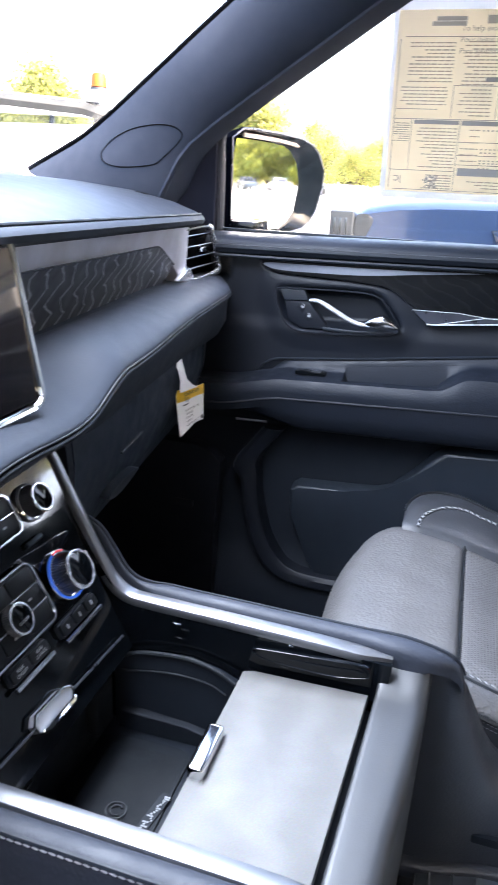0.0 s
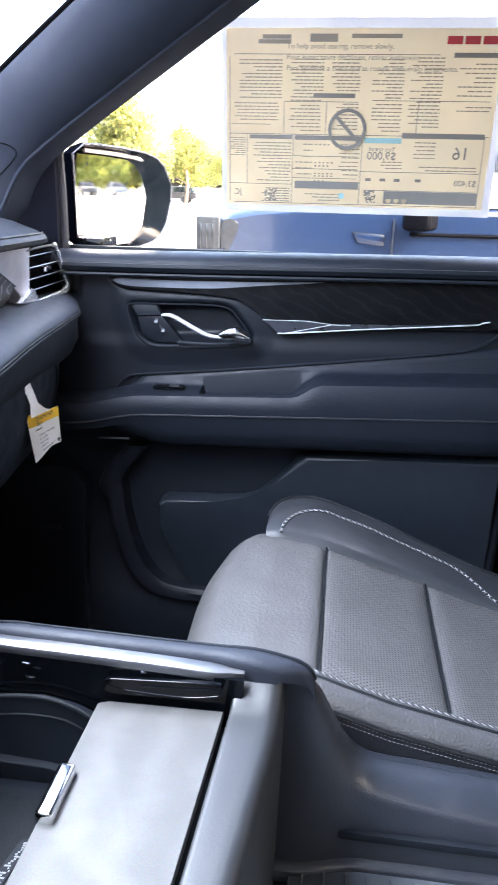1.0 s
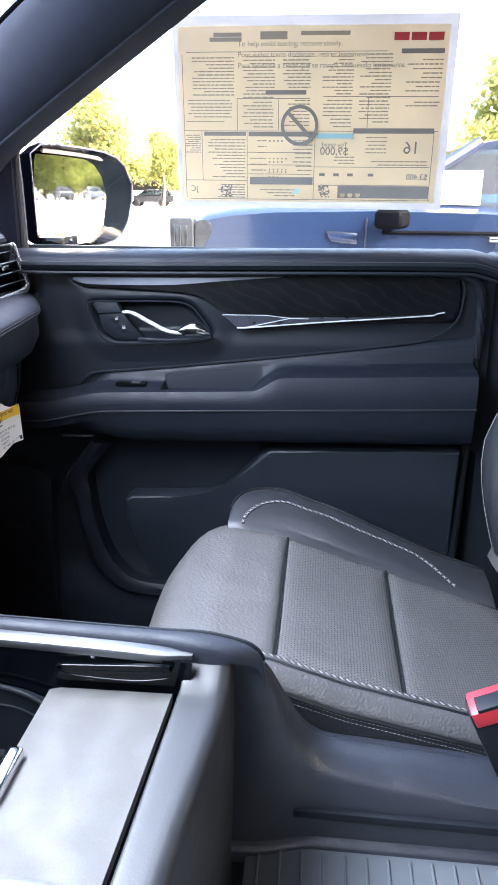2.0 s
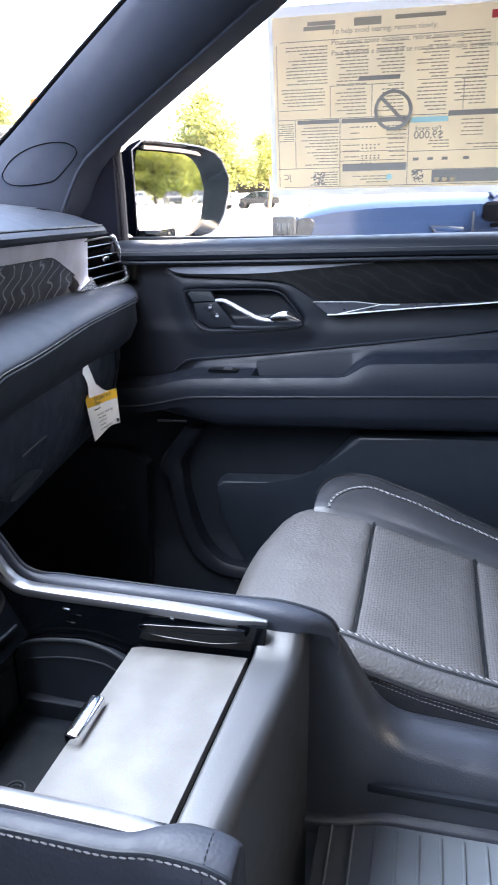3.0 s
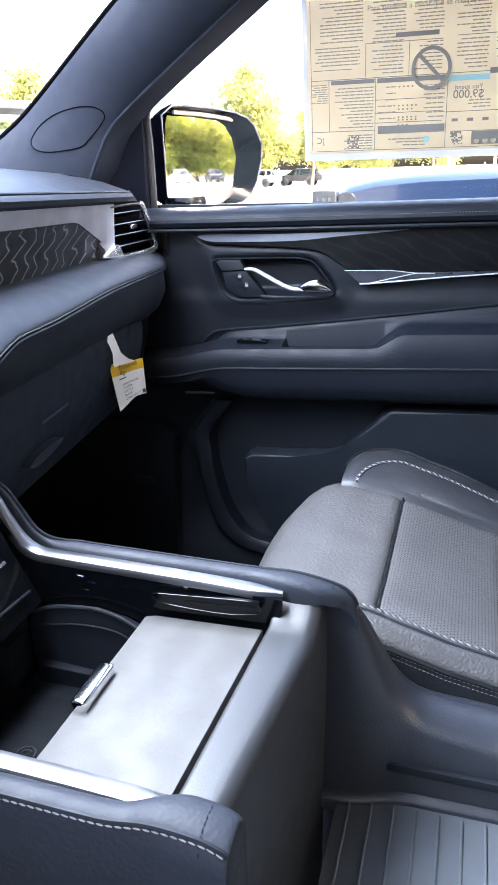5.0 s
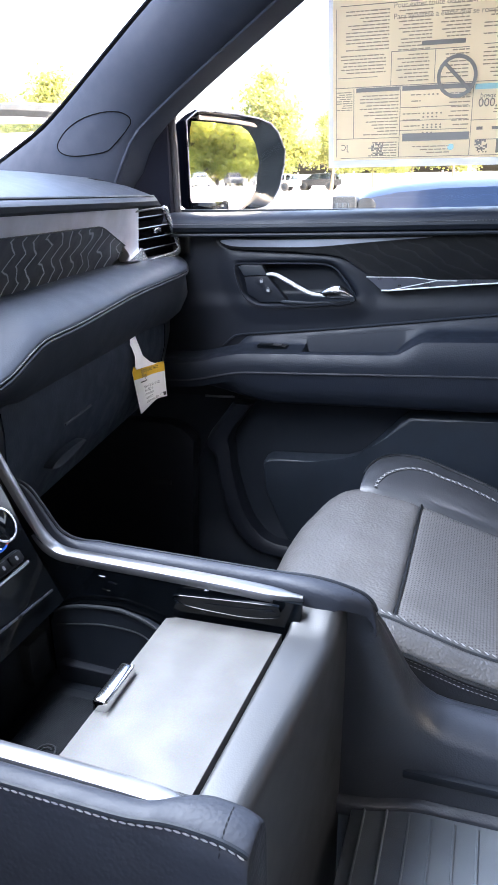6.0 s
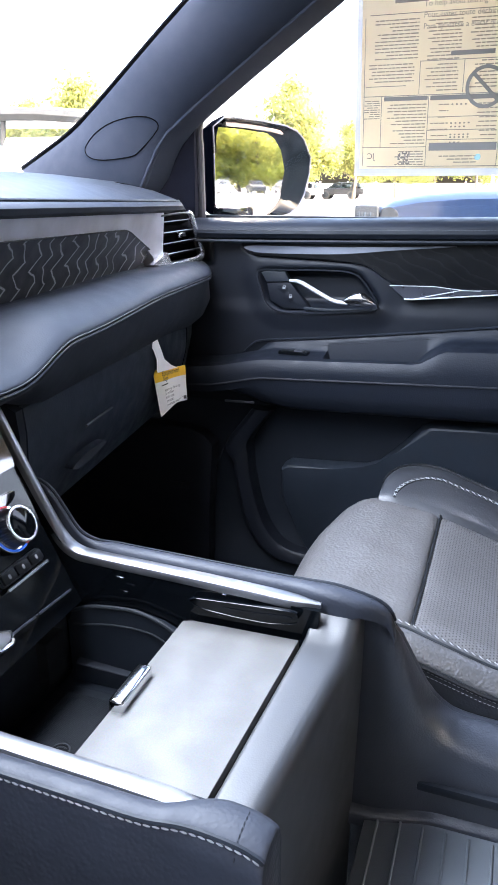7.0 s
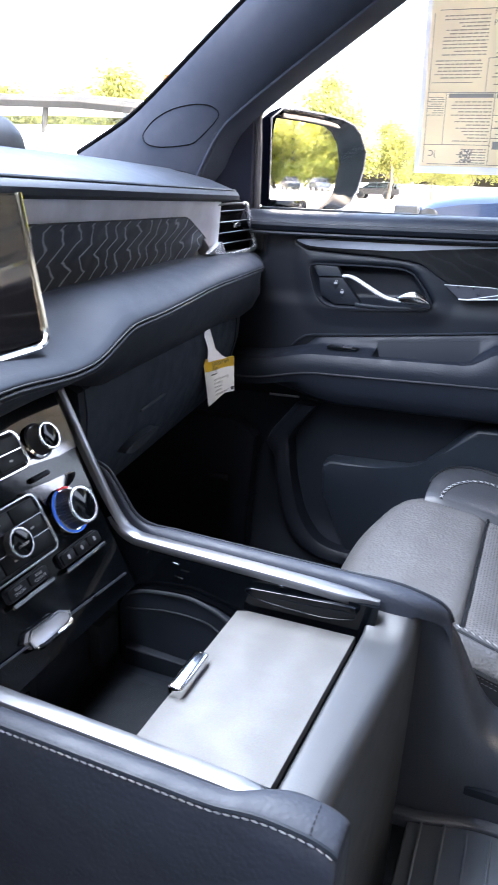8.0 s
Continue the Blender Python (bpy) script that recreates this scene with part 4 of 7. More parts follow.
part("bolster", solid([bol_row(y) for y in DY], (-0.03, 0, 0.0)), DASH, dash, "soft lower dashboard roll", sharp=60)
edge = [Vector(bol_row(y)[7]) for y in DY]
part("bolster_piping", tube([p + Vector((0.0004, 0, -0.0003)) for p in edge], 0.0007, 6), PIPE_EDGE, dash)
part("bolster_seam", tube([p + Vector((0.0005, 0, -0.0042)) for p in edge], 0.0016, 6), DARK, dash)
part("bolster_stitching", stitches([p + Vector((0.0006, 0, -0.0075)) for p in edge], (1, 0, -0.1), 0.0042, 0.0028, 0.0004), DARK_THREAD, dash)


slot_pts = [Vector(top_row(y)[7]).lerp(Vector(top_row(y)[8]), 0.75) + Vector((0, 0, 0.0006)) for y in (1.16, 1.19, 1.22, 1.25)]
part("defroster_slot", skin([[p + Vector((-0.010, 0, 0.0015)), p + Vector((0.010, 0, -0.0012)), p + Vector((0.010, 0, -0.004)), p + Vector((-0.010, 0, -0.004))] for p in slot_pts], close_v=True, cap=True), MATTE, dash, "dark side defroster slot")


# glovebox face and lower cover
def glove_row(y):
    f = face(y)
    return [(f + 0.010, y, 1.325), (f + 0.012, y, 1.300), (f + 0.010, y, 1.27), (f - 0.004, y, 1.22), (f - 0.030, y, 1.17), (f - 0.075, y, 1.13), (f - 0.13, y, 1.10), (f - 0.22, y, 1.085), (f - 0.40, y, 1.08)]


part("glovebox", solid([glove_row(y) for y in [0.617 + 0.533 * k / 30 for k in range(31)]], (-0.02, 0, 0.01)), GLOVE, dash, "grained black glovebox lid", sharp=50)
part("inner_cover", solid([glove_row(y) for y in [0.602 + 0.012 * k / 6 for k in range(7)]], (-0.02, 0, 0.01)), SHADED_DOOR_SKIN, dash, sharp=50)
part("end_cover", solid([glove_row(y) for y in [1.156 + 0.12 * k / 8 for k in range(9)]], (-0.02, 0, 0.01)), SHADED_DOOR_SKIN, dash, sharp=50)
gap = [(face(1.153) + dx, 1.153, z) for dx, z in ((0.0065, 1.32), (0.0065, 1.27), (-0.008, 1.22), (-0.035, 1.17))]
part("glovebox_gap", tube(gap, 0.0016, 5), DARK, dash)
part("latch_line", tube([(face(0.755) + 0.0085, 0.757, 1.262), (face(0.832) + 0.0085, 0.834, 1.262)], 0.0016, 6), PIPE_EDGE, dash, "thin edge of the glovebox latch")
part("latch", slab(smooth2([(0.712, 1.224), (0.735, 1.232), (0.775, 1.235), (0.790, 1.232), (0.760, 1.224), (0.730, 1.220)], 4), (face(0.75) + 0.014, 0, 0), (-0.0, 1, 0), (0, 0, 1), 0.012, 0.002), PLASTIC, dash, "flush latch pull")

# side air vent
vent = part("side_vent", skin([[(-0.300, 1.100, 1.480), (-0.300, 1.215, 1.478), (-0.300, 1.265, 1.425), (-0.300, 1.125, 1.418)], [(-0.335, 1.105, 1.475), (-0.335, 1.21, 1.473), (-0.335, 1.25, 1.428), (-0.335, 1.13, 1.422)]], close_v=True, cap=True), DARK, dash, "side air vent in a chrome frame")
vring = [(-0.270, 1.094, 1.4865), (-0.272, 1.155, 1.488), (-0.274, 1.216, 1.4875), (-0.275, 1.232, 1.478), (-0.276, 1.256, 1.448), (-0.276, 1.274, 1.423), (-0.275, 1.268, 1.4155), (-0.272, 1.20, 1.412), (-0.270, 1.140, 1.4105), (-0.267, 1.118, 1.416), (-0.267, 1.104, 1.432)]
part("vent_frame", tube(spline([(-0.272, 1.205, 1.4875), (-0.274, 1.219, 1.4845), (-0.276, 1.2445, 1.4570), (-0.277, 1.2675, 1.4300), (-0.277, 1.273, 1.4190), (-0.275, 1.262, 1.4110), (-0.272, 1.228, 1.4085), (-0.270, 1.160, 1.4075), (-0.268, 1.135, 1.4085), (-0.267, 1.118, 1.4095)], 4), 0.0060, 8, up=(1, 0, 0), flat=0.8, taper=lambda t: 0.5 + 0.5 * smoothstep(0, 0.15, t) - 0.6 * smoothstep(0.80, 1, t)), VENT_TRIM, vent, "polished chrome vent frame")
part("vent_fin", slab([(1.056, 1.418), (1.106, 1.432), (1.12, 1.415), (1.117, 1.41)], (-0.264, 0, 0), (0, 1, 0), (0, 0, 1), 0.008, 0.0012), VENT_TRIM, vent, "bright pointed fin at the foot of the frame")
part("vent_bezel", tube(spline(vring[:3], 4), 0.0018, 8, up=(1, 0, 0)), PLASTIC, vent)
part("vent_backing", quad([(-0.292, 1.09, 1.49), (-0.292, 1.24, 1.49), (-0.292, 1.285, 1.41), (-0.292, 1.10, 1.41)]), MATTE, vent)
for k in range(4):
    z = 1.476 - 0.0165 * k
    yl, yr = 1.102 + 0.010 * k * 0.6, 1.222 + 0.0135 * k
    part("slat", skin([[(-0.276, yl, z + 0.001), (-0.276, yl, z - 0.0010), (-0.290, yl, z - 0.007), (-0.290, yl, z - 0.005)], [(-0.278, yr, z + 0.001), (-0.278, yr, z - 0.0010), (-0.292, yr, z - 0.007), (-0.292, yr, z - 0.005)]], close_v=True, cap=True), MATTE, vent)
    part("slat_edge", tube([(-0.2755, yl, z + 0.0006), (-0.2775, yr, z + 0.0006)], 0.0009, 5), SATIN, vent)
part("vent_tab", rbox((-0.272, 1.174, 1.4545), (0.010, 0.021, 0.0085), 0.003), CHROME, vent, "small chrome vane tab")
# centre display
disp = thing("centre_display", (-0.21, 0.45, 1.37), "wide dark centre touchscreen with a chrome frame, switched off", "display")
DO = Vector((-0.160, 0.5185, 1.3955))
part("screen", slab([(0, 0), (0, 0.113), (-0.27, 0.113), (-0.27, 0)], DO + Vector((0.001, -0.002, 0.002)), (0, 1, 0), (-0.17, 0, 0.985), 0.010, 0.001), SCREEN, disp)
part("housing", slab([(0.002, -0.003), (0.002, 0.117), (-0.275, 0.117), (-0.275, -0.003)], DO - Vector((0.003, 0, 0)), (0, 1, 0), (-0.17, 0, 0.985), 0.018, 0.003), GLOSS, disp)
part("chrome_frame", tube([DO + Vector(q) for q in ((-0.0195, 0.001, 0.115), (-0.010, 0.001, 0.06), (-0.001, 0.001, 0.012), (0.0006, 0.0002, 0.005), (0.0012, -0.0025, 0.0005), (0.0014, -0.007, -0.0022), (0.0014, -0.015, -0.003), (0.0014, -0.15, -0.004), (0.0014, -0.29, -0.005))], 0.0031, 8, up=(1, 0, 0)), CHROME, disp, "bright chrome display frame")

# instrument hood, seen only at its rounded end
hood_rows = []
for y, r in [(0.30 + 0.46 * k / 6, 1.0) for k in range(7)] + [(0.76 + 0.036 * math.sin(radians(a)), math.cos(radians(a))) for a in (15, 30, 45, 60, 72, 82)]:
    hood_rows.append([(-0.40 + 0.030 * math.cos(q) * (0.3 + 0.7 * r), y, 1.550 + (0.006 + 0.030 * r) * math.sin(q)) for q in (2 * math.pi * j / 16 for j in range(16))])
solo("instrument_hood", skin(hood_rows, close_v=True, cap=True), DARK, "rounded end of the black instrument hood on the dashboard", "instrument hood", sharp=60)

# kick panel in the footwell, with a small vent slot
kick = thing("footwell_side_panel", (-0.40, 1.25, 0.75), "dark plastic side panel of the passenger footwell", "trim panel")
part("panel", slab([(-0.62, 0.72), (-0.26, 0.72), (-0.26, 0.92), (-0.255, 1.00), (-0.25, 1.07), (-0.27, 1.09), (-0.30, 1.10), (-0.62, 1.10)], (0, 1.238, 0), (1, 0, 0), (0, 0, 1), 0.03, 0.006), SHADED_DOOR_SKIN, kick)
part("slot", rbox((-0.320, 1.235, 0.981), (0.040, 0.006, 0.012), 0.002), RUBBER, kick)
part("top_edge", tube([(-0.222, 1.235, 1.1605), (-0.166, 1.234, 1.1625)], 0.0022, 6), SATIN, kick, "thin lighter edge")
part("fold", tube([(-0.166, 1.262, 1.160), (-0.225, 1.258, 1.085), (-0.25, 1.252, 1.02)], 0.0015, 6), DARK, kick)
solo("footwell_carpet", rbox((-0.42, 0.95, 0.735), (0.46, 0.62, 0.03), 0.01), CARPET, "black carpet in the passenger footwell", "carpet")

# airbag tag hanging from the glovebox seam
tag = thing("airbag_tag", (-0.232, 1.03, 1.20), "white and yellow printed card tag hanging from the dashboard", "tag")


def card(u, v):
    """The card's surface: u across, v down; it curls away at its left edge."""
    top = Vector((-0.235, 0.992, 1.272)).lerp(Vector((-0.235, 1.094, 1.258)), u)
    low = Vector((-0.235, 1.014, 1.199)).lerp(Vector((-0.235, 1.099, 1.198)), u)
    p = top.lerp(low, v)
    p.x += -0.010 * max(0.0, 0.2 - u) * 3 + 0.0015 * math.sin(math.pi * u)
    p.z += -0.006 * v * max(0.0, 0.3 - u) / 0.3 + 0.007 * v * math.sin(math.pi * u)
    return p


def card_patch(u0, u1, v0, v1, lift, n=8):
    return [[card(u0 + (u1 - u0) * a / n, v0 + (v1 - v0) * b / n) + Vector((lift, 0, 0)) for a in range(n + 1)] for b in range(n + 1)]


part("card", solid(card_patch(0, 1, 0, 1, 0), (-0.0006, 0, 0)), WHITE_CARD, tag)
part("yellow_band", solid(card_patch(0, 1, 0.0, 0.27, 0.0004), (-0.0002, 0, 0)), YELLOW_CARD, tag, "yellow heading band")
st = bmesh.new()
skin([[(-0.2385, 0.977, 1.318), (-0.2385, 1.006, 1.318)], [(-0.236, 0.988, 1.303), (-0.2355, 1.012, 1.300)], [(-0.234, 0.993, 1.288), (-0.2335, 1.018, 1.284)], [(-0.2335, 0.991, 1.273), (-0.233, 1.040, 1.270)], [(-0.2342, 0.994, 1.268), (-0.2320, 1.060, 1.262)]], bm=st)
part("strap", st, WHITE_CARD, tag)
for v, u, size, words in ((0.085, 0.10, 0.0105, "Equipped with"), (0.205, 0.10, 0.0100, "Bags"), (0.455, 0.10, 0.0066, "injured by the air bag."), (0.54, 0.10, 0.0066, "for children."), (0.625, 0.10, 0.0066, "in the front"), (0.71, 0.10, 0.0066, "restraints."), (0.80, 0.10, 0.0066, "information about air bags.")):
    text("lettering", words, size, card(u, v) + Vector((0.0058, 0, 0)), card(0.85, v) - card(0.2, v), Vector((0, 0.10, 1)), INK, tag, "LEFT")
part("print_line", solid(card_patch(0.12, 0.28, 0.35, 0.375, 0.0006, 4), (-0.0002, 0, 0)), INK, tag)
part("print_mark", solid(card_patch(0.82, 0.95, 0.86, 0.96, 0.0006, 3), (-0.0002, 0, 0)), INK, tag)

# ---- centre console ----
console = thing("centre_console", (0.0, 0.46, 0.72), "black leather centre console with aluminium rails and a grey wood lid", "centre console")
YC = 0.460


def side(sign, yy):
    """Mirror an offset from the console's middle."""
    return YC + sign * yy


def rail_path(sign):
    y = side(sign, 0.118)
    return spline([(0.124, y, 1.1885), (0.06, y, 1.1925), (-0.02, y, 1.1955), (-0.092, y, 1.1978), (-0.116, y, 1.2003), (-0.1315, y, 1.2112), (-0.1445, y, 1.2330), (-0.172, y + sign * 0.004, 1.280), (-0.203, y + sign * 0.012, 1.328), (-0.218, y + sign * 0.016, 1.351)], 6)


def pad_path(sign):
    y = side(sign, 0.1365)
    end = 0.008 if sign > 0 else -0.016
    tip = [(0.178, y, 1.158), (0.1755, y, 1.170), (0.169, y, 1.180), (0.156, y - sign * 0.001, 1.1875)] if sign > 0 else [(0.1765, y, 1.1855), (0.1755, y, 1.1885), (0.170, y, 1.1910), (0.156, y - sign * 0.001, 1.1935)]
    return [p + Vector((end * smoothstep(0.06, 0.15, p.x), 0, 0)) for p in spline(tip + [(0.125, y - sign * 0.002, 1.1945), (0.09, y, 1.1940), (0.04, y, 1.1950), (-0.02, y, 1.1965), (-0.08, y, 1.1980), (-0.106, y, 1.2010), (-0.125, y, 1.2130), (-0.140, y, 1.2350), (-0.155, y, 1.254), (-0.18, y, 1.264)], 6)]


for sign in (1, -1):
    prof_rows = []
    rp = rail_path(sign)
    for i, p in enumerate(rp):
        d = (rp[min(i + 1, len(rp) - 1)] - rp[max(i - 1, 0)]).normalized()
        s = Vector((0, sign, 0))
        u = s.cross(d) if sign < 0 else d.cross(s) * -1
        u = u if u.z > 0 or u.x > 0.3 else -u
        w = 0.0082 - 0.0025 * smoothstep(1.205, 1.24, p.z) - 0.006 * smoothstep(0.095, 0.124, p.x)
        prof_rows.append([p + s * a * w + u * b for a, b in ((-1, -0.004), (-1, 0.0), (-0.8, 0.0028), (-0.3, 0.0042), (0.3, 0.0044), (0.8, 0.0036), (1, 0.001), (1, -0.004))])
    part("rail", skin(prof_rows, close_v=True, cap=True), SATIN, console, "satin aluminium rail")
    # padded leather wall outside the rail, swelling into a rounded tip
    pp = pad_path(sign)
    rows = []
    for i, p in enumerate(pp):
        k = smoothstep(0.088, 0.132, p.x)
        e = smoothstep(0.150, 0.188, p.x)
        b = smoothstep(-0.085, -0.125, p.x)
        hw, hh = (0.0082 if sign > 0 else 0.0098) + (0.0020 if sign > 0 else 0.0070) * k - (0.006 if sign > 0 else 0.003) * e - 0.0062 * b, (0.0056 if sign > 0 else 0.0070) + (-0.0004 if sign > 0 else 0.0025) * k - 0.002 * e - 0.0032 * b
        rise = smoothstep(0.10, 0.155, p.x) if sign > 0 else 0.0
        low = (-0.16 + 0.150 * rise) if p.x > -0.1 else -0.10
        c = p + Vector((0, sign * ((-0.001 if sign > 0 else -0.0065) * k + 0.006 * e - 0.005 * b), 0))
        rows.append([c + Vector((0, sign * hw * a, b * hh)) for a, b in ((-1, -1.4), (-1, -0.3), (-0.85, 0.45), (-0.5, 0.88), (0, 1.0), (0.5, 0.9), (0.85, 0.55), (1.05, 0.0), (1.16, -0.8))] + [Vector((p.x, c.y + sign * (hw + 0.006), p.z - 0.05 + 0.044 * rise)), Vector((p.x, c.y + sign * (hw + 0.008), p.z + low)), Vector((p.x, c.y - sign * hw, p.z + low))])
    part("side_pad", skin(rows, close_v=True, cap=True), PAD_LEATHER, console, "padded leather side wall", sharp=60)
    seam = [r[7].lerp(r[8], 0.45) + Vector((0, 0.0012, 0)) if sign > 0 else r[6].lerp(r[7], 0.15) + Vector((0, -0.0012, 0.0006)) for r in rows[5:]]
    part("side_seam", tube([q + Vector((0, 0, 0.0035)) for q in seam], 0.0018, 6), DARK, console)
    part("side_stitching", stitches(seam[::-1], (0, sign, 0.35), 0.0054, 0.0044, 0.00075, 0.12), PALE_THREAD, console, "pale grey stitching")
    tipseam = [r for r in rows if r[0].x > (0.164 if sign > 0 else 0.142)][-1]
    part("tip_stitch", stitches(spline(tipseam[3:8], 4), (1, 0, 0.4), 0.004, 0.003, 0.0005), DARK_THREAD, console)

# lid: a grey veneered plate with a chrome pull
LX0, LX1 = -0.0035, 0.1085
lid = part("lid", slab([(LX0, 0.352), (LX1 - 0.009, 0.352), (LX1, 0.5655), (LX0 + 0.012, 0.5655), (LX0 + 0.003, 0.562)], (0, 0, 1.1580), (1, 0, 0.015), (0, 1, 0), 0.008, 0.0012, 2), LID_WOOD, console, "grey ash veneer lid with a soft gloss")
part("lid_pull", rbox((0.0030, 0.457, 1.1615), (0.0135, 0.050, 0.0125), 0.0038, seg=4), CHROME, lid, "rounded chrome pull", sharp=60)

# leather rear panel that rolls down behind the lid
rr = []
for k in range(33):
    y = 0.324 + 0.283 * k / 32
    up = 0.019 * smoothstep(0.558, 0.600, y) + 0.008 * smoothstep(0.36, 0.335, y)
    xs = -0.042 * (0.5655 - y) 
    xo = -0.007 * smoothstep(0.57, 0.36, y)
    prof = [(0.1145, 1.120), (0.1145, 1.1625), (0.1150, 1.1650), (0.1165, 1.1660), (0.1190, 1.1663), (0.126, 1.1664), (0.133, 1.1664), (0.140, 1.1664)]
    prof += [(0.1450 + 0.0115 * math.sin(radians(a)), 1.1544 + 0.012 * math.cos(radians(a))) for a in range(6, 85, 11)]
    prof += [(0.1566, 1.148), (0.1562, 1.10), (0.1550, 1.02), (0.1535, 0.92), (0.152, 0.76), (0.13, 0.76), (0.13, 1.10)]
    rr.append([(x + xs + xo * smoothstep(0.119, 0.138, x), y, z + up * smoothstep(1.10, 1.16, z)) for x, z in prof])
part("rear_panel", skin(rr, close_v=True, cap=True), REAR_LEATHER, console, "leather-covered rear panel rolling down to the floor", sharp=60)
part("gap_liner", rbox((0.1075, 0.459, 1.120), (0.012, 0.21, 0.05), 0.0, pose(0, 0, 0, 0, 0, -2.4)), DARK, console)

# open tray in front of the lid
part("tray_far_wall", slab([(-0.155, 1.06), (0.112, 1.06), (0.125, 1.188), (-0.12, 1.198), (-0.150, 1.24), (-0.20, 1.32), (-0.21, 1.30), (-0.17, 1.1)], (0, 0.5705, 0), (1, 0, 0), (0, 0, 1), 0.006), GLOSS, console, "gloss black inner wall")
part("tray_near_wall", slab([(-0.155, 1.06), (0.112, 1.06), (0.125, 1.188), (-0.12, 1.198), (-0.155, 1.24)], (0, 0.345, 0), (1, 0, 0), (0, 0, 1), 0.006), GLOSS, console)
part("tray_floor", rbox((-0.06, 0.46, 1.062), (0.16, 0.225, 0.010), 0.003), DARK, console)
pad = part("charging_mat", slab(rounded(0.078, 0.150, 0.012, cx=-0.078, cy=0.472), (0, 0, 1.0695), (1, 0, 0), (0, 1, 0), 0.004, 0.001), RUBBER, console, "ribbed rubber tray mat")
ribs = bmesh.new()
for k in range(52):
    x = -0.113 + 0.00138 * k
    rbox((x, 0.472, 1.0697), (0.0006, 0.128, 0.0007), bm=ribs)
part("mat_ribs", ribs, RUBBER, pad, kind="stuff")
em = tube([(-0.0755 + 0.0085 * math.cos(q), 0.464 + 0.0085 * math.sin(q), 1.0708) for q in (2 * math.pi * k / 28 for k in range(28))], 0.0009, 6, closed=True)
tube([(-0.0755 + 0.005 * math.cos(q), 0.464 + 0.005 * math.sin(q), 1.0708) for q in (radians(a) for a in range(40, 330, 20))], 0.0008, 6, bm=em)
part("mat_emblem", em, PIPE_EDGE, pad, "raised round mark")
strip = part("mat_label", slab([(-0.055, 0.444), (-0.046, 0.440), (-0.0375, 0.492), (-0.0465, 0.494)], (0, 0, 1.0712), (1, 0, 0), (0, 1, 0), 0.0008), DARK, pad, "dark printed strip with white marks")
rnd_m = random.Random(7)
for k in range(22):
    y = 0.4435 + 0.0022 * k
    x = -0.0535 + 0.0085 * (k / 22) * 1.05
    w = rnd_m.choice((0.0016, 0.0026, 0.0052, 0.0066))
    part("white_mark", rbox((x + rnd_m.uniform(0.002, 0.006), y, 1.0713), (w * 0.8, 0.0013, 0.0004)), ICON, strip)
# stepped rubber ledge on the far side of the bin
for r, pts in ((0.0022, [(-0.119, 0.562, 1.144), (-0.094, 0.562, 1.153), (-0.052, 0.562, 1.157), (-0.023, 0.561, 1.151), (-0.005, 0.559, 1.143)]), (0.0011, [(-0.116, 0.5605, 1.130), (-0.070, 0.5605, 1.138), (-0.034, 0.5605, 1.137), (-0.015, 0.560, 1.129)])):
    part("bin_ledge", tube(spline(pts, 6), r, 8), RUBBER, console)
part("bin_wall", slab([(-0.125, 1.066), (0.0, 1.066), (0.0, 1.139), (-0.023, 1.149), (-0.052, 1.155), (-0.094, 1.151), (-0.119, 1.142), (-0.125, 1.130)], (0, 0.5630, 0), (1, 0, 0), (0, 0, 1), 0.006), DARK, console)
part("bin_step", slab([(-0.12, 1.066), (-0.02, 1.066), (-0.02, 1.080), (-0.05, 1.086), (-0.115, 1.090)], (0, 0.556 + 0.108, 0), (1, 0, 0), (0, -0.1, 1), 0.01, 0.002), DARK, console)
part("bin_front_wall", rbox((-0.134, 0.46, 1.112), (0.010, 0.215, 0.10), 0.003), DARK, console)
part("cubby_block", rbox((-0.124, 0.530, 1.112), (0.014, 0.030, 0.046), 0.004), RUBBER, console)
plate = part("port_plate", slab(rounded(0.044, 0.036, 0.004, cx=0.414, cy=1.122), (-0.1275, 0, 0), (0, 1, 0), (0, 0, 1), 0.003, 0.0008), RUBBER, console, "black plate with a charging port")
part("port", tube([(-0.1270, a, b) for a, b in rounded(0.014, 0.0075, 0.002, 3, 0.419, 1.122)], 0.0007, 6, closed=True, up=(1, 0, 0)), STEEL, plate, "steel-rimmed port")
# small sliding catches and a slot in the far wall
slot_o = [(0.008, 1.1815), (0.030, 1.1835), (0.097, 1.1870), (0.1065, 1.1845), (0.1065, 1.1775), (0.098, 1.1745), (0.073, 1.1710), (0.025, 1.1725), (0.009, 1.1765)]
slot = part("cup_slot", slab(smooth2(slot_o, 4), (0, 0.5640, 0), (1, 0, 0), (0, 0, 1), 0.004, 0.0006), GLOSS, console, "long shallow slot in the side wall")
part("slot_lip", tube([(x, 0.5638, z) for x, z in smooth2(slot_o, 4)], 0.0007, 6, closed=True, up=(0, -1, 0)), GLOSS, slot)
part("slot_blade", slab(smooth2([(0.040, 1.1790), (0.070, 1.1800), (0.098, 1.1825), (0.1020, 1.1805), (0.097, 1.1780), (0.060, 1.1765), (0.042, 1.1770)], 4), (0, 0.5632, 0), (1, 0, 0), (0, 0, 1), 0.002, 0.0006), GLOSS, slot)
for cx, cz, w in ((-0.064, 1.1895, 0.009), (-0.061, 1.1755, 0.011), (0.036, 1.1700, 0.008), (0.040, 1.1920, 0.005)):
    ct = part("catch", rbox((cx, 0.5640, cz), (w * 0.8, 0.002, 0.0013), 0.0005, pose(0, 0, 0, 0, 6, 0)), STEEL, console, "small bright catch")

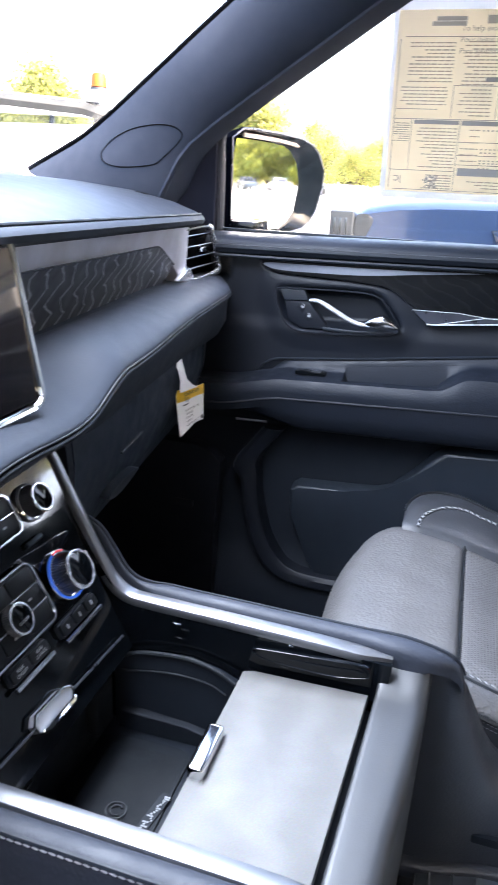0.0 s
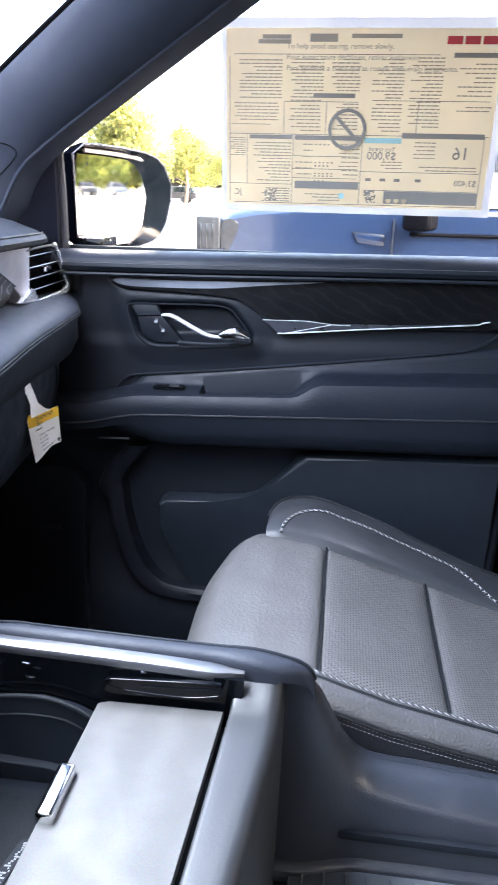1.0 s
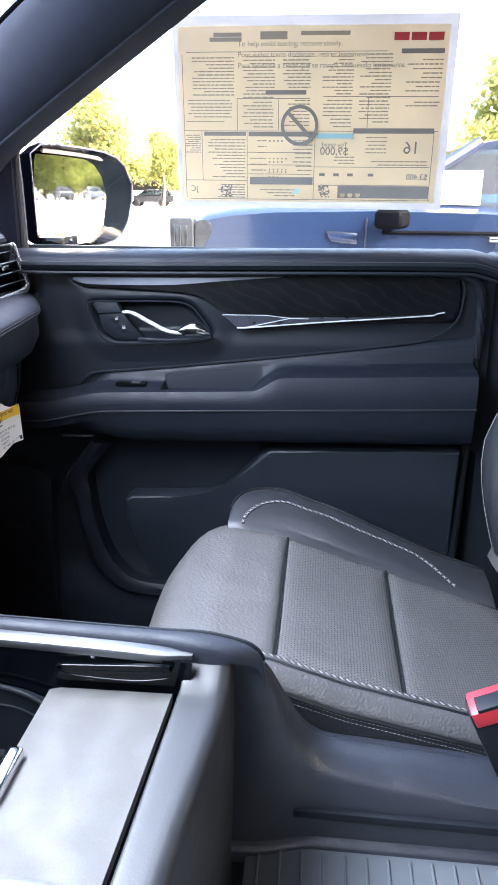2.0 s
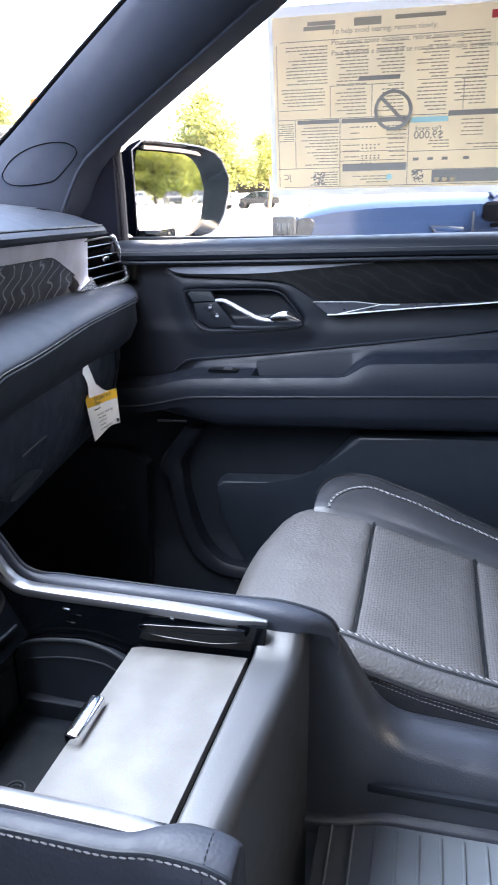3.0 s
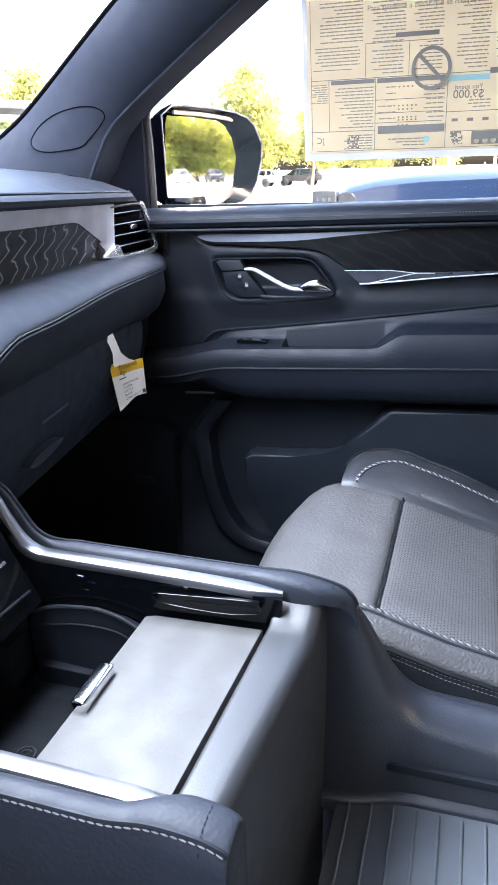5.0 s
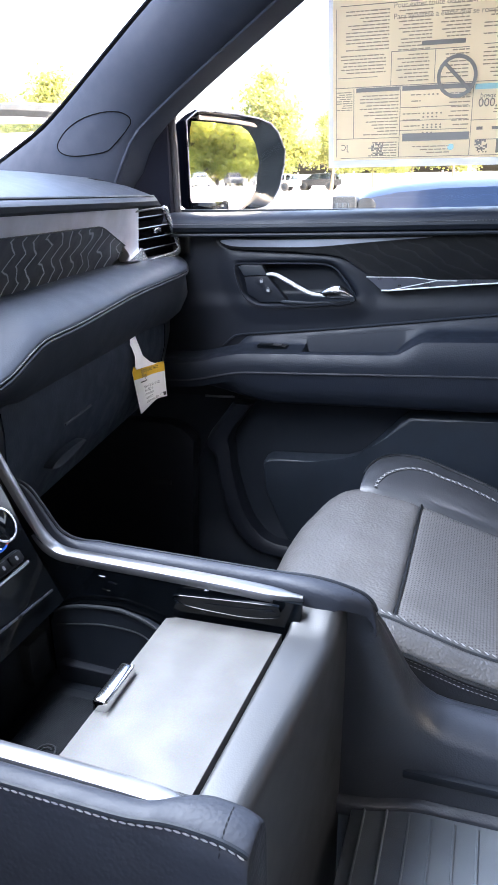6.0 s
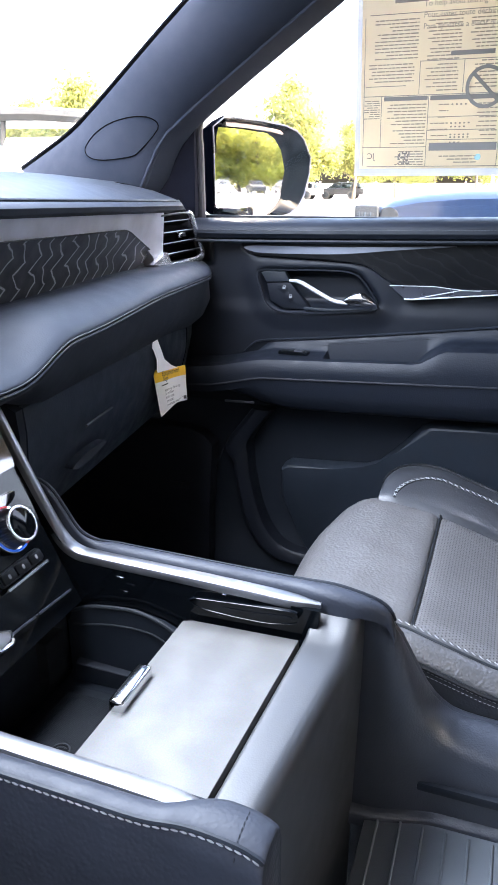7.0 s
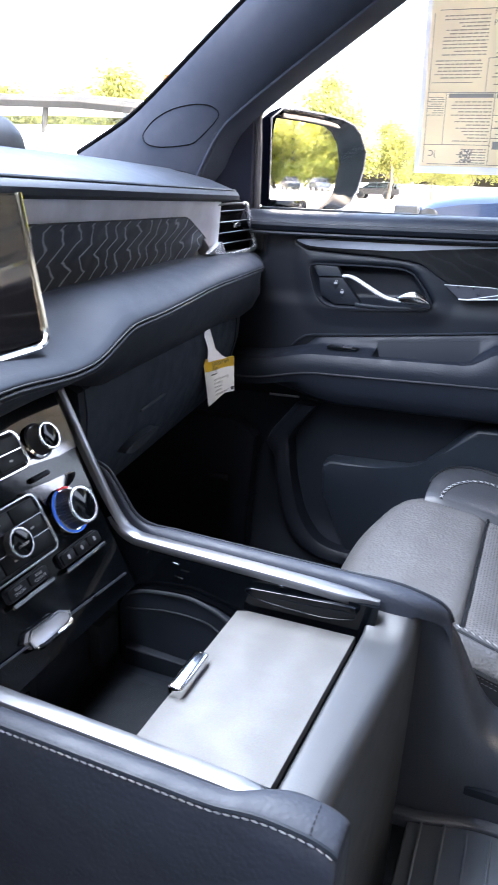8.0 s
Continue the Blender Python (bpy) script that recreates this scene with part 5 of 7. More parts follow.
# control panel leaning back under the display
CO, CU, CV = Vector((-0.2, YC, 1.3235)), Vector((0, 1, 0)), Vector((0.5, 0, -0.866))
CN = Vector((0.866, 0, 0.5))


def cpt(u, s, lift=0.0):
    return CO + CU * u + CV * s + CN * lift


panel = thing("control_panel", (-0.16, 0.46, 1.2), "gloss black climate and audio control panel with chrome-rimmed knobs", "control panel")


def cslab(name, outline, lift, thick, material, parent, bevel=0.0, label=""):
    return part(name, slab([(u, -s) for u, s in outline][::-1], cpt(0, 0, lift), CU, -CV, thick, bevel), material, parent, label)


cslab("fascia", [(-0.125, -0.016), (0.123, -0.016), (0.122, 0.0), (0.114, 0.05), (0.106, 0.10), (0.102, 0.152), (0.100, 0.19), (-0.12, 0.19)], 0.0, 0.012, GLOSS, panel)
cslab("silver_band", [(-0.12, -0.015), (0.1205, -0.015), (0.119, 0.001), (0.1145, 0.040), (0.112, 0.0485), (0.085, 0.0480), (0.03, 0.042), (0.012, 0.038), (-0.12, 0.038)], 0.0025, 0.003, MIRROR_BAND, panel, 0.0008, "mirror-bright upper trim")


def knob(u, s, r, h, ring, name, label):
    k = part(name, disc_stack([(0, r * 1.06), (h * 0.15, r * 1.06), (h * 0.2, r), (h * 0.85, r * 0.97), (h * 0.93, r * 0.93)], cpt(u, s, 0.002), CN, 88, teeth=-0.0009), SATIN, panel, label)
    part("rim", disc_stack([(h * 0.90, r * 0.99), (h * 0.99, r * 0.97), (h, r * 0.93), (h * 0.985, r * 0.83)], cpt(u, s, 0.002), CN, 48), VENT_TRIM, k, "polished rim")
    part("cap", disc_stack([(h * 0.95, r * 0.85), (h * 0.985, r * 0.835), (h, r * 0.78)], cpt(u, s, 0.0022), CN, 40), GLOSS, k, "gloss black cap")
    if ring:
        part("base_ring", disc_stack([(0, r * 1.27), (0.004, r * 1.27), (0.005, r * 1.12), (0.002, r * 1.1)], cpt(u, s, 0.0015), CN, 56), CHROME, k)
    return k


knob(0.0680, 0.0275, 0.0128, 0.018, True, "volume_knob", "knurled volume knob")
ck = knob(0.0625, 0.0945, 0.0172, 0.021, True, "temperature_knob", "knurled temperature knob in a blue and red lit ring")
arc = bmesh.new()
tube([cpt(0.0625 + 0.0205 * math.cos(q), 0.0945 + 0.0205 * math.sin(q), 0.0066) for q in (radians(a) for a in range(70, 262, 8))], 0.0011, 6, up=CN, bm=arc)
part("blue_arc", arc, BLUE_LIGHT, ck, "blue lit arc")
for a0, a1 in ((262, 300), (40, 66)):
    part("red_arc", tube([cpt(0.0625 + 0.0205 * math.cos(q), 0.0945 + 0.0205 * math.sin(q), 0.0066) for q in (radians(a) for a in range(a0, a1, 6))], 0.0009, 6, up=CN), RED_LIGHT, ck, "red lit arc")
part("pointer", rbox(cpt(0.0800, 0.0885, 0.019), (0.003, 0.005, 0.005), 0.001), CHROME, ck)


def cluster(u0, u1, s0, s1, nu, ns):
    c = cslab("switch_pad", rounded(u1 - u0, s1 - s0, 0.008, cx=(u0 + u1) / 2, cy=(s0 + s1) / 2), 0.004, 0.006, DARK, panel, 0.0015, "button group in a chrome outline")
    part("chrome_outline", tube([cpt(u, s, 0.0056) for u, s in rounded(u1 - u0, s1 - s0, 0.008, cx=(u0 + u1) / 2, cy=(s0 + s1) / 2)], 0.0015, 6, closed=True, up=CN), LEVER, c)
    for j in range(1, ns):
        sj = s0 + 0.003 + (s1 - s0 - 0.006) / ns * j
        part("chrome_bar", tube([cpt(u0 + 0.003, sj, 0.0062), cpt(u1 - 0.003, sj, 0.0062)], 0.0009, 6, up=CN), LEVER, c)
    for i in range(nu):
        for j in range(ns):
            w, h = (u1 - u0 - 0.006) / nu, (s1 - s0 - 0.006) / ns
            cu, cs = u0 + 0.003 + w * (i + 0.5), s0 + 0.003 + h * (j + 0.5)
            b = cslab("button", rounded(w - 0.0012, h - 0.0012, 0.002, 3, cu, cs), 0.0062, 0.003, BUTTON, c, 0.0007)
            cslab("icon", rounded(0.0042, 0.0018, 0.0006, 2, cu, cs), 0.0064, 0.0004, ICON, b) if (i + j) % 2 == 0 else None
    return c


cluster(-0.09, 0.0455, 0.0095, 0.043, 4, 2)
cluster(-0.10, 0.0305, 0.064, 0.1160, 4, 3)
fan = knob(-0.012, 0.0944, 0.0128, 0.012, False, "fan_knob", "knurled fan knob")
for nm, u0, u1, s0, s1, n, labels in (("seat_heat_buttons", 0.0245, 0.0820, 0.1235, 0.1335, 3, ()), ("rear_climate_buttons", -0.0430, 0.0070, 0.1215, 0.1310, 2, ("REAR\nON/OFF", "REAR\nCLIMATE"))):
    g = cslab(nm, rounded(u1 - u0, s1 - s0 + 0.003, 0.003, cx=(u0 + u1) / 2, cy=(s0 + s1) / 2), 0.0035, 0.005, DARK, panel, 0.001, "row of dark buttons over a chrome line")
    for i in range(n):
        w = (u1 - u0) / n
        cu, cs = u0 + w * (i + 0.5), (s0 + s1) / 2
        b = cslab("button", rounded(w - 0.0018, s1 - s0, 0.002, 3, cu, cs), 0.0060, 0.004, BUTTON, g, 0.0008)
        if labels:
            text("lettering", labels[i], 0.0036, cpt(cu, cs, 0.0064), CU, -CV, ICON, b)
        else:
            cslab("icon", rounded(0.0028, 0.0042, 0.0009, 2, cu, cs), 0.0062, 0.0004, ICON, b)
    part("chrome_line", tube([cpt(u0, s1 + 0.0045, 0.0055), cpt(u1, s1 + 0.0045, 0.0055)], 0.0021, 6, up=CN, flat=0.8), LEVER, g)
text("lettering", "ON/OFF", 0.0036, cpt(-0.012, 0.0970, 0.0146), CU, -CV, ICON, fan)
cslab("silver_bezel", smooth2([(0.020, 0.0605), (0.060, 0.0640), (0.0935, 0.0662), (0.0880, 0.0740), (0.060, 0.0800), (0.044, 0.0840), (0.037, 0.0700)], 3), 0.0022, 0.002, MIRROR_BAND, panel, 0.0005, "bright bezel beside the temperature knob")
part("slim_button", rbox(cpt(0.052, 0.056, 0.003), (0.004, 0.022, 0.004), 0.001, pose(0, 0, 0, 0, 30, 0)), DARK, panel)
# cubby door with its chrome grip below the controls
part("cubby_edge", tube([cpt(0.0900, 0.1735, 0.004), cpt(-0.06, 0.1655, 0.004), cpt(-0.12, 0.162, 0.004)], 0.0012, 6, up=CN), BRUSHED_DARK, panel)
grip_line = [(-0.0460, 0.1635), (-0.0400, 0.1585), (-0.0060, 0.1600), (0.0040, 0.1650), (0.0035, 0.1690), (-0.0020, 0.1745), (-0.0380, 0.1735), (-0.0450, 0.1700)]
grip = cslab("cubby_grip", grip_line, 0.0055, 0.006, BRUSHED, panel, 0.0008, "chrome finger grip with a hollow middle")
part("grip_rim", tube([cpt(u, q, 0.0062) for u, q in grip_line], 0.0013, 6, closed=True, up=CN), CHROME, grip, "bright rim")
part("grip_lip", tube([cpt(-0.0420, 0.1715, 0.0075), cpt(-0.0380, 0.1725, 0.0090), cpt(-0.0040, 0.1732, 0.0090), cpt(0.0, 0.1720, 0.0075)], 0.0026, 8, up=CN), CHROME, grip, "rounded chrome lip")
part("grip_facet", slab([(-0.040, -0.1690), (-0.008, -0.1698), (-0.004, -0.1650), (-0.008, -0.1620), (-0.038, -0.1610)], cpt(0, 0, 0.0064), CU, -CV + CN * 0.25, 0.0006), CHROME, grip, "tilted chrome facet")

# console body below, hidden in shade
part("console_body", rbox((-0.04, 0.46, 0.90), (0.30, 0.235, 0.32), 0.02), DARK, console)

# ---- front passenger seat ----
seat = thing("passenger_seat", (0.25, 0.89, 0.72), "black leather front passenger seat with perforated inserts and grey contrast stitching", "car seat")
SY0, SY1 = 0.735, 1.035


def cushion_z(x):
    """The cushion's line from its rounded front to the backrest."""
    back = 1.088 - 0.31 * (x - 0.185)
    front = 1.100 - 0.30 * max(0, x - 0.115) ** 1 * 0.55 - 1.2 * max(0, 0.115 - x) ** 2
    return back + (front - back) * smoothstep(0.205, 0.165, x)


def front_x(y):
    return 0.034 - 0.013 * math.sin(math.pi * max(0.0, min(1.0, (y - 0.70) / 0.385))) + 0.75 * max(0.0, y - 0.88) ** 2 + 1.1 * max(0.0, 0.74 - y) ** 2


def bolster_z(y):
    if y > SY1:
        t = (y - SY1) / 0.125
        return 0.030 * math.sin(min(1, t) * math.pi * 0.62) ** 1.2 if t < 1 else 0.026
    if y < SY0:
        t = (SY0 - y) / 0.085
        return 0.016 * math.sin(min(1, t) * math.pi * 0.6) ** 1.2
    m = (y - SY0) / (SY1 - SY0)
    return -0.004 * math.sin(math.pi * m)


def seat_pt(x, y):
    return Vector((x, y, cushion_z(x) + bolster_z(y)))


def patch(x0, x1, y0, y1, nx=26, ny=30, puff=0.007, edge=0.020):
    """One sewn leather panel, pulled down along its seams."""
    rows = []
    for i in range(nx + 1):
        row = []
        for j in range(ny + 1):
            x, y = x0 + (x1 - x0) * i / nx, y0 + (y1 - y0) * j / ny
            d = min(x - x0, x1 - x, y - y0, y1 - y)
            p = seat_pt(x, y)
            p.z += puff * (min(1, d / edge) ** 0.5 - 1) + 0.0012 * noise.noise(Vector((x * 14, y * 14, 3))) + 0.0005 * noise.noise(Vector((x * 60, y * 60, 7)))
            row.append(p)
        rows.append(row)
    return rows


XA, XB, XC = 0.187, 0.335, 0.52
# front roll: lofted from the seam, over the front edge and down
rows = []
for i in range(29):
    row = []
    for j in range(37):
        y = 0.655 + 0.405 * j / 36
        fx = front_x(y)
        q = i / 28
        if q < 0.62:
            x = XA + (fx + 0.048 - XA) * (q / 0.62)
            p = seat_pt(x, min(y, SY1 - 0.0) if y > SY1 else y)
        else:
            a = (q - 0.62) / 0.38 * math.pi * 0.62
            p = seat_pt(fx + 0.048, y) + Vector((-0.050 * math.sin(a), 0, -0.062 * (1 - math.cos(a)) - 0.02 * max(0, a - 1.2)))
        e = min(1, (q) / 0.10) ** 0.5
        p.z += 0.007 * (e - 1) + 0.0015 * noise.noise(Vector((p.x * 20, p.y * 20, 1))) + 0.0007 * noise.noise(Vector((p.x * 70, p.y * 70, 5)))
        p.z += 0.004 * (min(1, max(0.0, 1.060 - y) / 0.01) ** 0.5 - 1) - 2.5 * max(0.0, y - 1.020) ** 1.5 if y > 1.02 else 0
        row.append(p)
    rows.append(row)
part("front_panel", solid(rows, (0.0, 0, -0.03)), SEAT_LIT, seat, "smooth grained leather front panel", sharp=60)
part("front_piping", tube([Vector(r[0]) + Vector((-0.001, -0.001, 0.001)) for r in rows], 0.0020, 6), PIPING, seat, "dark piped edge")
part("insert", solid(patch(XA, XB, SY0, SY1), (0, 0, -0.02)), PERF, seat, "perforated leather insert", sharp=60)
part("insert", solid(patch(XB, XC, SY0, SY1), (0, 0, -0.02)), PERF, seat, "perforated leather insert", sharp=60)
for pts in ([seat_pt(XA + 0.0005, SY0 + 0.30 * k / 20) + Vector((0, 0, -0.0046)) for k in range(21)], [seat_pt(XB, SY0 + 0.30 * k / 20) + Vector((0, 0, -0.0050)) for k in range(21)]):
    part("piping", tube(pts, 0.0018, 6), PIPING, seat, "dark piped seam")


# far bolster with a rounded nose, outer side falling to the base
def far_row(x):
    nose = math.sqrt(max(0.0, 1 - (1 - min(1, (x - 0.097) / 0.073)) ** 2))
    zb = cushion_z(max(x, 0.11))
    w = 0.118 * (0.35 + 0.65 * nose) - 0.026 * smoothstep(0.16, 0.45, x)
    top = 0.020 * (0.25 + 0.75 * nose) - 0.012 * smoothstep(0.22, 0.45, x)
    r = []
    for k in range(11):
        t = k / 10
        y = SY1 + w * t
        z = zb + top * math.sin(min(1.0, t * 1.05) * math.pi * 0.60) ** 1.1
        d = min(t * w, 0.01) / 0.01
        r.append((x, y, z + 0.004 * (d ** 0.5 - 1) + 0.0012 * noise.noise(Vector((x * 18, y * 18, 9)))))
    yo, zo = r[-1][1], r[-1][2]
    r += [(x, yo + 0.006 * nose, zo - 0.006), (x, yo + 0.008 * nose, zo - 0.014), (x, yo + 0.009, zo - 0.03), (x, yo + 0.008, zo - 0.08), (x, yo - 0.01, zo - 0.14)]
    return r


FX = [0.097, 0.099, 0.103, 0.108, 0.115, 0.124, 0.135, 0.147] + [0.16 + 0.34 * k / 24 for k in range(25)]
frows = [far_row(x) for x in FX]
part("outer_bolster", solid(frows, (0.0, -0.002, -0.012)), SEAT_SHADED, seat, "smooth leather outer bolster", sharp=60)


def far_at(x, t):
    r = far_row(x)
    k = min(9, int(t * 10))
    return Vector(r[k]).lerp(Vector(r[k + 1]), t * 10 - k)


seam_far = []
for k in range(70):
    x = 0.119 + 0.324 * (k / 69) ** 1.25
    seam_far.append(far_at(x, 0.06 + 0.56 * math.sqrt(1 - (1 - min(1, (x - 0.119) / 0.072)) ** 2) - 0.52 * smoothstep(0.36, 0.45, x) ** 2) + Vector((0, 0, 0.0012)))
part("bolster_seam", tube([p + Vector((0, 0, -0.0022)) for p in seam_far], 0.0030, 8, flat=0.6), PIPING, seat)
bm = stitches(seam_far, (0, -0.2, 1), 0.0090, 0.0082, 0.0009, 0.75)
part("bolster_stitching", stitches(seam_far, (0, -0.2, 1), 0.0090, 0.0082, 0.0009, -0.75, bm=bm), THREAD, seat, "pale grey cross stitching")
part("bolster_piping", tube([Vector(far_row(x)[10]) + Vector((0, 0.001, 0.0005)) for x in FX], 0.0026, 6), PIPING, seat)


# near bolster: top strip, overlapped seam, side with twin stitching
def near_row(x):
    zb = cushion_z(max(x, 0.12))
    zb += 0.10 * max(0.0, x - 0.265)
    pts = [(SY0, -0.005 - 0.10 * max(0.0, x - 0.265)), (SY0 - 0.003, 0.001), (SY0 - 0.010, 0.0065), (SY0 - 0.018, 0.0080), (SY0 - 0.0205, 0.0058), (SY0 - 0.024, 0.0072), (SY0 - 0.029, 0.0075), (SY0 - 0.034, 0.0060), (SY0 - 0.039, 0.0025), (SY0 - 0.043, -0.002), (SY0 - 0.0455, -0.006), (SY0 - 0.046, -0.009)]
    return [(x, y, zb + z + 0.0004 * noise.noise(Vector((x * 60, y * 60, 2)))) for y, z in pts]


NX = [0.165 + 0.335 * k / 60 for k in range(61)]
nrows = [near_row(x) for x in NX]
part("inner_bolster", solid(nrows, (0.0, 0.004, -0.012)), INNER_DIM, seat, "grained leather inner bolster", sharp=60)
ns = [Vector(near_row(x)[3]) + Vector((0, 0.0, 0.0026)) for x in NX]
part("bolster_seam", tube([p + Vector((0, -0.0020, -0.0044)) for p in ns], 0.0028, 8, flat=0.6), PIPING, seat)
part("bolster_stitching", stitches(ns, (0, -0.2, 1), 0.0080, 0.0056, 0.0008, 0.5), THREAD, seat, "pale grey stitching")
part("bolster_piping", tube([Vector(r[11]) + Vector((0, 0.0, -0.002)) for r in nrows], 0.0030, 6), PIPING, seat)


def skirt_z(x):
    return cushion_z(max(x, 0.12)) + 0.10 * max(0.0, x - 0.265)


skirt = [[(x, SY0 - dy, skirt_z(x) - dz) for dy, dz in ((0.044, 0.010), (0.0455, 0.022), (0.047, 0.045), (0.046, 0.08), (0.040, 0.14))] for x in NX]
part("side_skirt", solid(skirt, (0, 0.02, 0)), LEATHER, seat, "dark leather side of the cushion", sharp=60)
for dz in (-0.0155, -0.0205):
    part("twin_stitching", stitches([(x, SY0 - 0.0458, skirt_z(x) + dz) for x in NX], (0, -1, 0), 0.0046, 0.0032, 0.0005), THREAD, seat, "fine twin stitching")
part("cushion_core", rbox((0.30, 0.89, 0.93), (0.42, 0.42, 0.12), 0.03), DARK, seat)

# backrest with bolsters, mostly out of sight behind the door's rear edge
back_rows = []
for k in range(15):
    t = k / 14
    zc, xc = 1.02 + 0.62 * t, 0.520 + 0.20 * t
    hw = 0.245 - 0.05 * max(0, t - 0.6)
    back_rows.append([(xc + 0.035 * math.cos(a * math.pi) ** 2 * (1 if abs(a - 0.5) > 0.01 else 0) * -1 + 0.02, 0.89 + hw * (2 * a - 1), zc) for a in [j / 16 for j in range(17)]])
part("backrest", solid(back_rows, (0.12, 0, 0.03)), SEAT_LIT, seat, "upright leather backrest", sharp=60)
bb = []
for k in range(17):
    t = k / 16
    c = Vector((0.545 - 0.02 * math.sin(math.pi * min(1, t * 2)) + 0.16 * max(0, t - 0.3), 1.115, 1.03 + 0.60 * t))
    bb.append([c + Vector((-0.055 * math.cos(q) * (0.6 + 0.4 * math.sin(math.pi * t)), 0.048 * math.sin(q), 0)) for q in [2 * math.pi * j / 16 for j in range(16)]])
part("backrest_bolster", skin(bb, close_v=True, cap=True), SEAT_SHADED, seat, "rounded leather backrest bolster", sharp=60)
bs = [r[1] + Vector((-0.001, 0, 0)) for r in bb]
bm = stitches(bs, (-1, 0.3, 0), 0.0068, 0.0076, 0.0011, 0.65)
part("backrest_stitching", stitches(bs, (-1, 0.3, 0), 0.0068, 0.0076, 0.0011, -0.65, bm=bm), THREAD, seat, "pale grey cross stitching")

# seat-side cover running from the console to the rear
cover = thing("seat_side_cover", (0.35, 0.64, 0.93), "grained black plastic side cover at the base of the seat", "seat trim")
CX = [0.146, 0.152, 0.158, 0.166, 0.174, 0.182, 0.190, 0.198, 0.206, 0.214, 0.222, 0.230, 0.240, 0.25, 0.265, 0.28, 0.30, 0.33, 0.37, 0.42, 0.50, 0.60]
COVER_EDGE = [(p.x, p.y, p.z) for p in spline([(0.140, 0.606, 1.177), (0.156, 0.606, 1.176), (0.170, 0.610, 1.172), (0.184, 0.616, 1.160), (0.195, 0.622, 1.137), (0.205, 0.632, 1.110), (0.218, 0.645, 1.078), (0.236, 0.657, 1.053), (0.258, 0.664, 1.042), (0.30, 0.670, 1.034), (0.41, 0.674, 1.020), (0.62, 0.676, 0.996)], 8)]


def cover_row(x):
    k = max(i for i in range(len(COVER_EDGE) - 1) if COVER_EDGE[i][0] <= x)
    (xa, ya, za), (xb, yb, zb) = COVER_EDGE[k], COVER_EDGE[k + 1]
    y0, top = ya + (yb - ya) * (x - xa) / (xb - xa), za + (zb - za) * (x - xa) / (xb - xa)
    g = smoothstep(0.175, 0.275, x)
    yl = 0.606 + 0.014 * smoothstep(0.17, 0.24, x)
    w, low = y0 - 0.003 - yl, 0.966
    mid = top - (top - low) * (0.34 - 0.10 * g)
    return [(x, y0 + 0.003, top - 0.010), (x, y0, top - 0.001), (x, y0 - 0.003, top + 0.0004), (x, y0 - 0.003 - w * 0.35, top - 0.0015 - 0.005 * (1 - g)), (x, y0 - 0.003 - w * 0.68, top - 0.004 - 0.012 * (1 - g)), (x, y0 - 0.003 - w * 0.86, top - 0.010 - 0.018 * (1 - g)),
            (x, yl + w * 0.04, mid), (x, yl, (mid + low) / 2), (x, yl - 0.001, low), (x, yl - 0.0015, low - 0.008), (x, yl - 0.009, low - 0.011), (x, yl - 0.0105, low - 0.014), (x, yl - 0.0105, 0.94)]


part("cover", solid([cover_row(x) for x in CX], (0, 0.012, -0.004)), COVER, cover, sharp=50)
part("slot", rbox((0.425, 0.6200, 0.986), (0.42, 0.012, 0.010), 0.0030, pose(0, 0, 0, 0, 0.6, 0)), DARK, cover, "long dark slot")

# ribbed rubber mat between the seats
mat_ob = thing("ribbed_floor_mat", (0.4, 0.46, 0.92), "ribbed grey-black rubber mat behind the console", "floor mat")
part("sheet", rbox((0.41, 0.450, 0.942), (0.48, 0.35, 0.016), 0.004), MAT_RUBBER, mat_ob)
for k in range(21):
    part("rib", rbox((0.183 + 0.0212 * k, 0.448, 0.9508), (0.0026, 0.312, 0.0034), 0.0008, seg=1), MAT_RUBBER, mat_ob)

# seat belt buckle
buckle = thing("seat_belt_buckle", (0.40, 0.64, 1.0), "black seat belt buckle with a red release button", "buckle")
brot = pose(0, 0, 0, 10, -25, 0)
BC = Vector((0.421, 0.652, 1.066))


def on_buckle(x, y, z):
    return BC + brot.to_3x3() @ Vector((x, y, z))


part("body", rbox(BC, (0.046, 0.026, 0.120), 0.005, brot), DARK, buckle)
part("button", rbox(on_buckle(0, -0.001, 0.052), (0.041, 0.028, 0.020), 0.003, brot), RED, buckle, "red release button")
part("slot", rbox(on_buckle(0, -0.006, 0.0605), (0.027, 0.017, 0.009), 0.001, brot), DARK, buckle, "dark tongue slot")

# ---- door mirror ----
mirror = thing("door_mirror", (-0.25, 1.45, 1.46), "black door mirror with chrome-edged housing reflecting trees", "wing mirror")
MO, MU = Vector((-0.29, 1.385, 1.56)), Vector((0.498, 0.867, 0))
MN = Vector((0.867, -0.498, 0))
hous = [(-0.022, 0.070), (0.004, 0.087), (0.03, 0.088), (0.10, 0.085), (0.158, 0.079), (0.190, 0.070), (0.209, 0.056), (0.229, 0.022), (0.226, -0.010), (0.213, -0.050), (0.196, -0.074), (0.174, -0.086), (0.130, -0.095), (0.07, -0.098), (0.0, -0.092), (-0.020, -0.080)]
gls = [(0.004, 0.070), (0.06, 0.0685), (0.122, 0.064), (0.142, 0.055), (0.160, 0.034), (0.170, -0.002), (0.158, -0.054), (0.142, -0.072), (0.120, -0.086), (0.05, -0.091), (0.020, -0.088), (-0.008, -0.064), (-0.006, 0.0), (-0.001, 0.055)]


def mpt(u, v, lift=0.0):
    return MO + MU * u + Vector((0, 0, v)) + MN * lift


